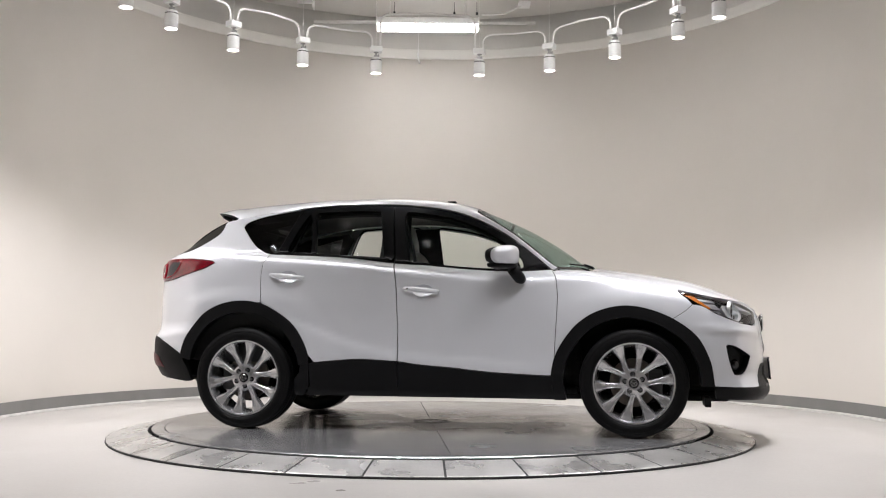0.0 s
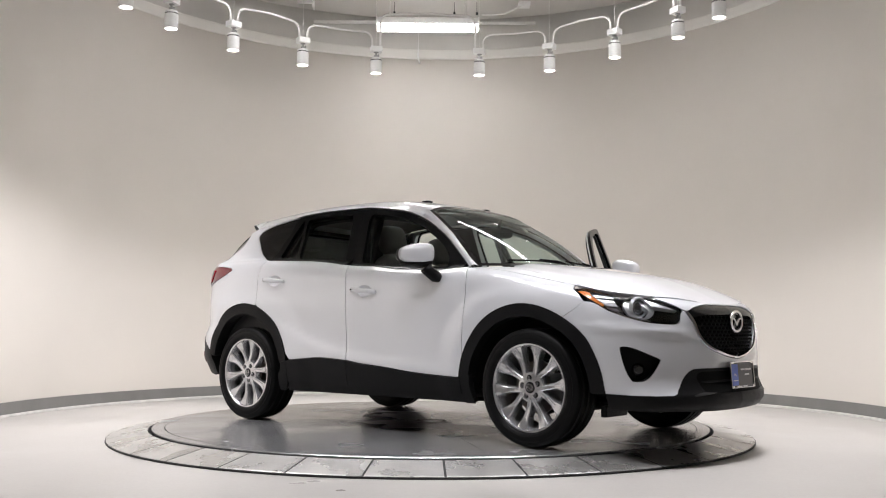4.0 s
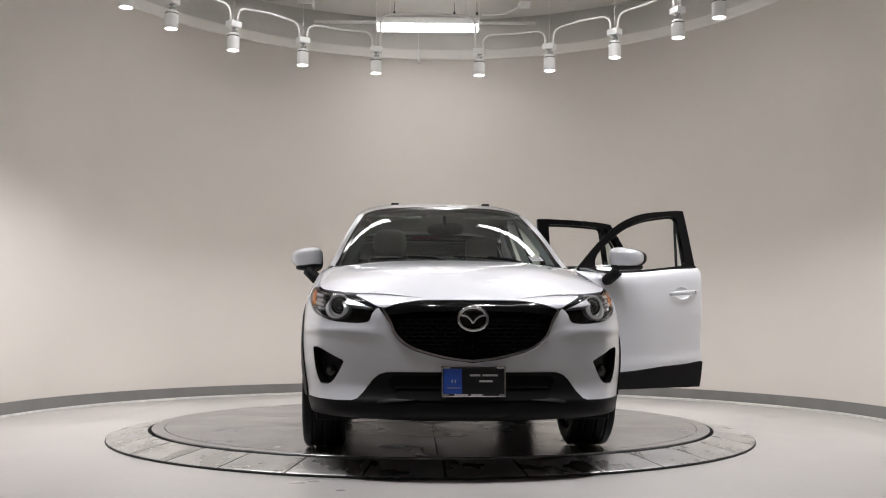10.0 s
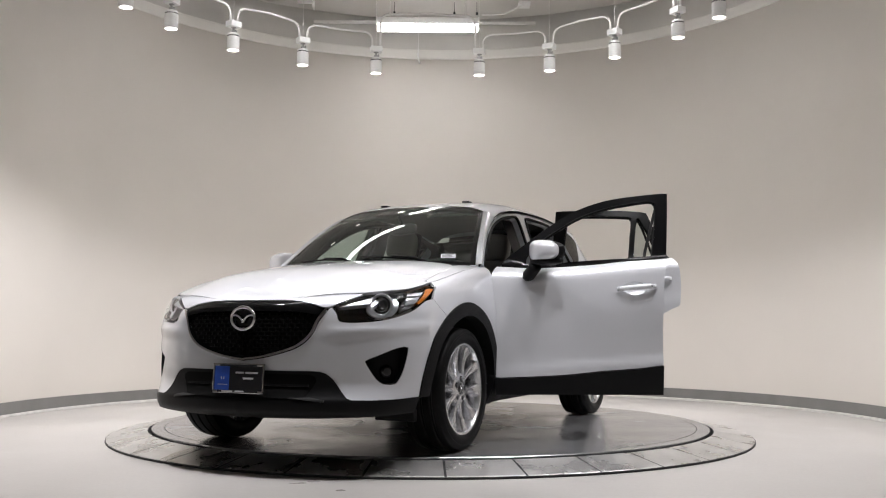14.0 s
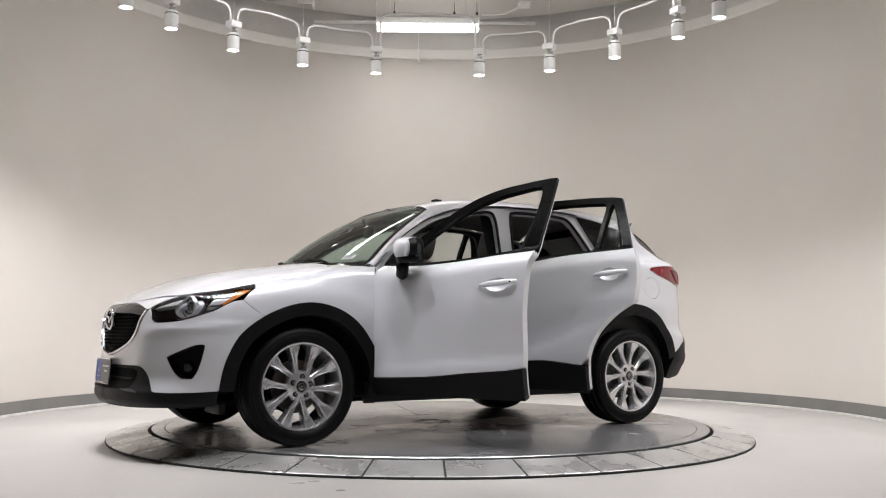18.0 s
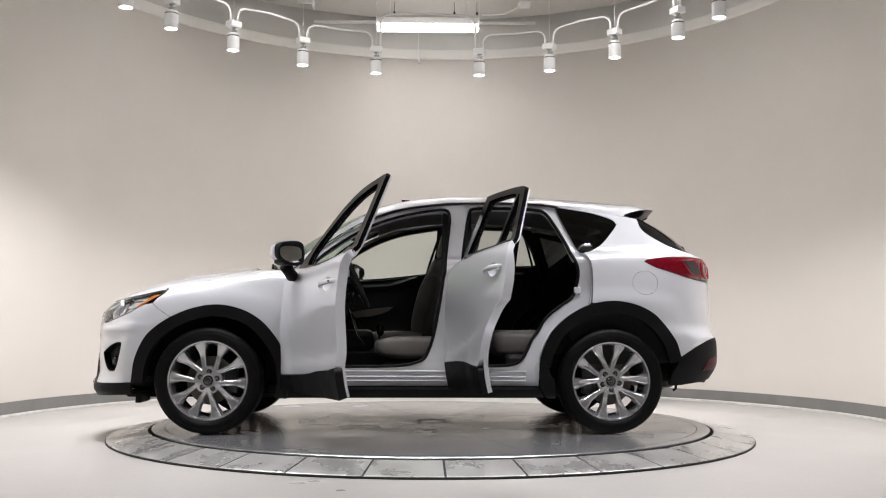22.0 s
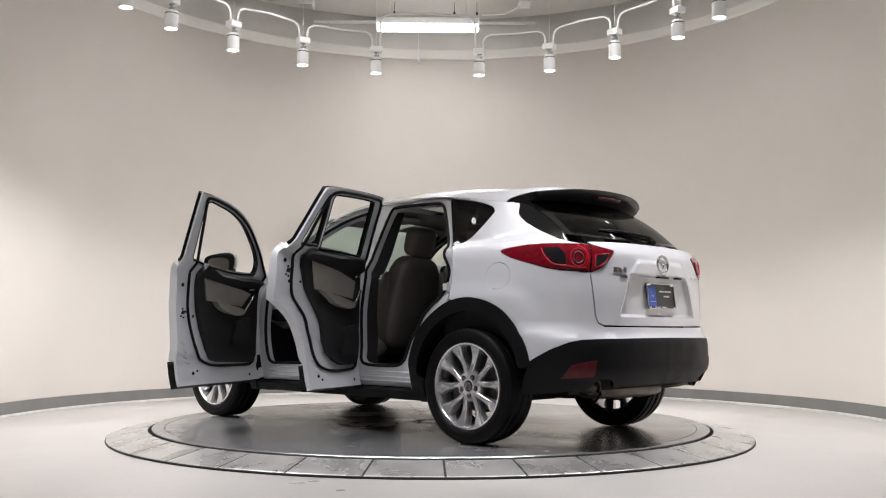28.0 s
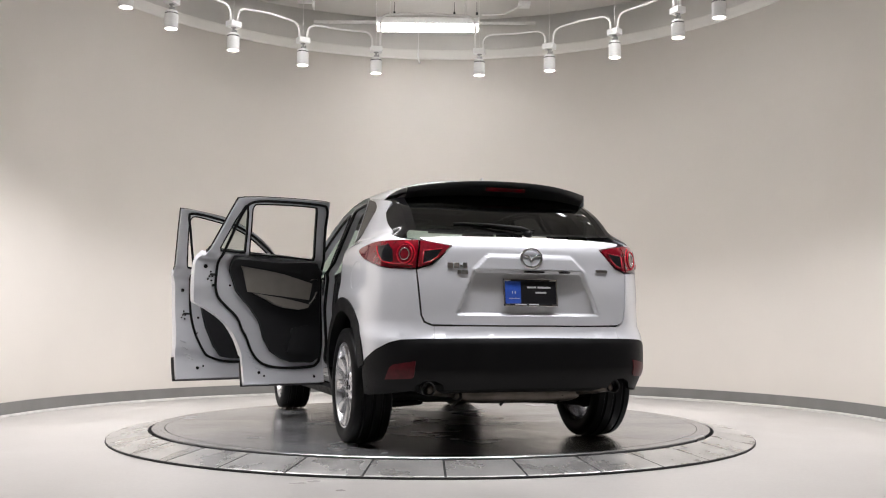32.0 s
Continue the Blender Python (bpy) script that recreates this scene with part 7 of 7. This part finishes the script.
    # seats
    build_seat(-0.03, 0.37, "taupe leather driver seat", 0.025)
    build_seat(0.12, -0.37, "taupe leather passenger seat", 0.06)
    bm = bmesh.new()
    box(bm, -1.30, -0.66, -0.64, 0.64, 0.31, 0.53, 0.03)
    bench = part("rear_bench", bm, M_INT, CAR, "taupe leather rear bench seat")
    for y in (-0.40, 0.0, 0.40):
        bm = bmesh.new()
        cushion(bm, (-0.86, y, 0.60), (0.28, 0.215 if y else 0.19, 0.10), None, 0.5, 0.4)
        part("cushion", bm, M_CUSHION, bench, "pale grey bench cushion", smooth=True)
        lean = Matrix.Translation((-1.24, y, 0.50)) @ Matrix.Rotation(radians(-20), 4, "Y")
        bm = bmesh.new()
        cushion(bm, (0, 0, 0.30), (0.075, 0.215 if y else 0.18, 0.33), lean, 0.5, 0.42)
        part("backrest", bm, M_SEAT, bench, smooth=True)
        bm = bmesh.new()
        cushion(bm, (0, 0, 0.70), (0.05, 0.12, 0.075), lean, 0.6, 0.6, 20, 12)
        part("headrest", bm, M_SEAT, bench, smooth=True)
    # inner mirror, visors, roof console
    bm = bmesh.new()
    superform(bm, (0, 0, 0), (0.024, 0.135, 0.042), 0.6, 0.6, 28, 14)
    im = part("inner_mirror", bm, M_INT, CAR, "black rear-view mirror", smooth=True)
    im.matrix_basis = pose(0.425, 0.01, 1.415, 0, 0, -18)
    bm = bmesh.new()
    tube(bm, [(0.01, 0, 0.02), (0.045, 0, 0.09)], 0.012, 8)
    part("stalk", bm, M_INT, im, smooth=True)
    bm = bmesh.new()
    box(bm, -0.0245, -0.020, -0.10, 0.10, -0.027, 0.027, 0.003)
    part("glass", bm, M_MIRROR, im, "mirror glass")
    for s in (-1, 1):
        bm = bmesh.new()
        box(bm, 0.12, 0.28, s * 0.36 - 0.20, s * 0.36 + 0.20, -0.008, 0.008, 0.006)
        v = part("sun_visor", bm, M_LINER, CAR, "grey folded sun visor")
        v.matrix_basis = Matrix.Translation((0.07, 0, 1.545)) @ Matrix.Rotation(radians(8), 4, "Y")
    bm = bmesh.new()
    box(bm, 0.02, 0.22, -0.10, 0.10, 1.54, 1.575, 0.012)
    part("roof_console", bm, M_LINER, CAR, "grey roof console with lamps")
    # luggage floor and parcel cover
    bm = bmesh.new()
    box(bm, -2.06, -1.30, -0.64, 0.64, 0.34, 0.66, 0.05)
    part("luggage_floor", bm, M_CARPET, CAR, "black luggage floor")
    # labels on the glass
    for (y0, z0, x0) in ((0.58, 1.175, 0.885),):
        bm = bmesh.new()
        box(bm, -0.001, 0.001, -0.048, 0.048, -0.028, 0.028, 0)
        st = part("windscreen_label", bm, M_PAPER, CAR, "white paper label behind the windscreen")
        st.matrix_basis = pose(x0, y0, z0, 0, -58, 22)
        bm = bmesh.new()
        for k in range(4):
            box(bm, 0.0012, 0.0018, -0.040, 0.034 - 0.01 * (k % 2), 0.016 - 0.012 * k, 0.020 - 0.012 * k, 0)
        part("print", bm, M_VENT, st, "dark bars of small print")


def build_under():
    bm = bmesh.new()
    box(bm, -1.05, 1.98, -0.56, 0.56, 0.225, 0.275, 0.02)
    box(bm, -1.95, -1.00, -0.50, 0.50, 0.335, 0.375, 0.02)
    box(bm, -0.82, 0.80, -0.78, 0.78, 0.235, 0.285, 0.02)
    part("underbody", bm, M_UNDER, CAR, "dark underbody panels")
    bm = bmesh.new()
    box(bm, 0.98, 2.05, -0.52, 0.52, 0.28, 0.86, 0.05)
    part("engine_bay", bm, M_UNDER, CAR, "dark mass of the engine bay")
    for x in (1.35, -1.35):
        bm = bmesh.new()
        tube(bm, [(x, -0.78, 0.34), (x, 0.78, 0.34)], 0.035, 10)
        low = 0.19 if x > 0 else 0.245
        box(bm, x - 0.10, x + 0.10, -0.42, 0.42, low, low + 0.075, 0.03)
        for s in (-1, 1):
            tube(bm, [(x + 0.18, s * 0.35, 0.24), (x, s * 0.74, 0.23)], 0.03, 8)
        part("axle", bm, M_UNDER, CAR, "dark axle and suspension arms", smooth=False)
    bm = bmesh.new()
    cushion(bm, (-1.86, -0.04, 0.330), (0.11, 0.40, 0.062), None, 0.5, 0.5)
    for s in (-1, 1):
        tube(bm, [(-1.90, s * 0.38, 0.335), (-2.0, s * 0.50, 0.35), (-2.06, s * 0.575, 0.37)], 0.028, 10)
    tube(bm, [(-1.76, 0.1, 0.31), (-1.1, 0.05, 0.25), (0.6, 0.0, 0.24)], 0.03, 10)
    part("exhaust", bm, M_STEEL, CAR, "stained steel exhaust silencer and pipes", smooth=True)
    for y in (-0.30, 0.05, 0.34):
        bm = bmesh.new()
        tube(bm, [(-1.93, y, 0.36), (-1.955, y, 0.31), (-1.94, y + 0.03, 0.275), (-1.92, y + 0.03, 0.262)], 0.010, 6)
        part("exhaust_hanger", bm, M_UNDER, CAR, "dark exhaust hanger", smooth=True)
    for s in (-1, 1):
        bm = bmesh.new()
        box(bm, 1.80, 1.84, s * 0.70 - 0.12, s * 0.70 + 0.12, 0.205, 0.27, 0.006)
        part("air_flap", bm, M_CLAD, CAR, "small black air flap")


# ---- marks and plates ----
def build_plate(x, z, facing, tilt):
    """A dealer's plate in a chrome frame: blue field, black field and plain bars for its print."""
    bm = bmesh.new()
    box(bm, -0.004, 0.004, -0.160, 0.160, -0.070, 0.070, 0.004)
    pl = part("dealer_plate", bm, M_PLATE_BLACK, CAR, "black and blue dealer plate in a chrome frame")
    pl.matrix_basis = Matrix.Translation((x, 0, z)) @ Matrix.Rotation(0 if facing > 0 else math.pi, 4, "Z") @ Matrix.Rotation(radians(tilt), 4, "Y")
    bm = bmesh.new()
    for a in ((-0.166, 0.166, 0.064, 0.078), (-0.166, 0.166, -0.080, -0.064), (-0.166, -0.157, -0.080, 0.078), (0.157, 0.166, -0.080, 0.078)):
        box(bm, 0.002, 0.010, *a, 0.003)
    part("plate_frame", bm, M_CHROME, pl, "chrome plate frame")
    for y0, z0, z1 in ((0.12, 0.064, 0.073), (0.13, -0.075, -0.064)):
        bm = bmesh.new()
        box(bm, 0.0095, 0.0115, -y0, y0, z0, z1, 0.001)
        part("frame_band", bm, M_PLATE_BLACK, pl, "black band of the plate frame")
    bm = bmesh.new()
    box(bm, 0.004, 0.0055, -0.155, -0.060, -0.063, 0.063, 0.001)
    part("blue_field", bm, M_BLUE, pl, "blue field of the plate")
    for y0, y1, zz, h, x0 in ((-0.02, 0.035, 0.030, 0.010, 0), (0.045, 0.125, 0.030, 0.010, 0), (0.03, 0.098, 0.0, 0.010, 0), (-0.135, -0.07, -0.034, 0.003, 0), (-0.113, -0.108, 0.0, 0.014, 0), (-0.097, -0.092, 0.0, 0.014, 0), (-0.10, -0.03, -0.0695, 0.007, 0.0057), (-0.015, 0.045, -0.0695, 0.007, 0.0057)):
        bm = bmesh.new()
        box(bm, 0.0055 + x0, 0.0068 + x0, y0, y1, zz - h / 2, zz + h / 2, 0.0005)
        part("print_bar", bm, M_SILVERTXT, pl, "silver bar of print")


def build_badge(x, z, facing, rx, rz):
    bm = bmesh.new()
    n = 48
    pts = [(0, rx * math.cos(t), rz * math.sin(t)) for t in np.linspace(0, 2 * math.pi, n + 1)]
    tube(bm, pts, 0.009, 8, False)
    b = part("badge_ring", bm, M_CHROME, CAR, "chrome oval emblem", smooth=True)
    b.matrix_basis = Matrix.Translation((x, 0, z)) @ Matrix.Rotation(0 if facing > 0 else math.pi, 4, "Z")
    bm = bmesh.new()
    tube(bm, smooth_line(((0, -rx * 0.92, rz * 0.30), (0, -rx * 0.55, rz * 0.26), (0, -rx * 0.25, rz * 0.05), (0, 0, -rz * 0.36)), 4), [0.007] * 12 + [0.010], 6)
    tube(bm, smooth_line(((0, rx * 0.92, rz * 0.30), (0, rx * 0.55, rz * 0.26), (0, rx * 0.25, rz * 0.05), (0, 0, -rz * 0.36)), 4), [0.007] * 12 + [0.010], 6)
    part("badge_wing", bm, M_CHROME, b, smooth=True)


def build_marks():
    build_plate(2.288, 0.438, 1, -4)
    build_plate(-2.178, 0.912, -1, -6)
    build_badge(2.262, 0.757, 1, 0.075, 0.060)
    build_badge(-2.196, 1.108, -1, 0.062, 0.053)
    bm = bmesh.new()
    box(bm, 0, 0.012, -0.06, 0.06, -0.045, 0.045, 0.004)
    part("badge_mount", bm, M_GLOSS, CAR, "black emblem mount").location = (2.238, 0, 0.757)
    # chrome bars where the model marks stand on the tailgate
    def bars(spec, label):
        for s0, s1, z0, z1 in spec:
            sh = Sheet(1)
            sh.cut([(s0, z0), (s1, z0), (s1, z1), (s0, z1)], skin_all, M_CHROME, h=0.02, gap=0, depth=0.006, off=0.006)
            sh.make("tailgate_mark", CAR, label)
    bars(((5.235, 5.265, 1.045, 1.075), (5.270, 5.300, 1.045, 1.075), (5.303, 5.318, 1.057, 1.063), (5.321, 5.345, 1.045, 1.075), (5.290, 5.310, 1.012, 1.032), (5.312, 5.330, 1.012, 1.032), (5.332, 5.348, 1.012, 1.032)), "small chrome bar of the model mark")
    e = 2 * S_END
    bars(((e - 5.30, e - 5.215, 1.036, 1.052),), "small chrome badge bar")
    # dark bars stand in for the shaded notches of the plate ledge
    for y0, y1 in ((-0.085, 0.035), (-0.245, -0.185)):
        bm = bmesh.new()
        box(bm, -2.195, -2.165, y0, y1, 1.026, 1.035, 0.003)
        part("plate_notch", bm, M_CLAD, CAR, "small dark bar for a shaded notch over the rear plate")


build_cabin()
build_under()
build_marks()


# ---- what moves ----
TURN = ((0, -11.77), (2, -26.49), (4, -41.38), (6, -56.04), (8, -70.97), (10, -85.99), (12, -100.60), (14, -115.77), (16, -131.72),
        (18, -147.32), (20, -162.69), (22, -178.09), (24, -193.97), (26, -209.16), (28, -223.53), (30, -237.74), (32, -252.66))


def motions():
    """The disc turns clockwise seen from above and carries the car."""
    disc_rows, car_rows = [], []
    for t, a in TURN:
        turn = Matrix.Rotation(radians(a), 4, "Z")
        disc_rows.append((t, turn))
        car_rows.append((t, turn @ Matrix.Translation((0.168, 0.042, 0))))
    walk(DISC, disc_rows)
    walk(CAR, car_rows)


motions()
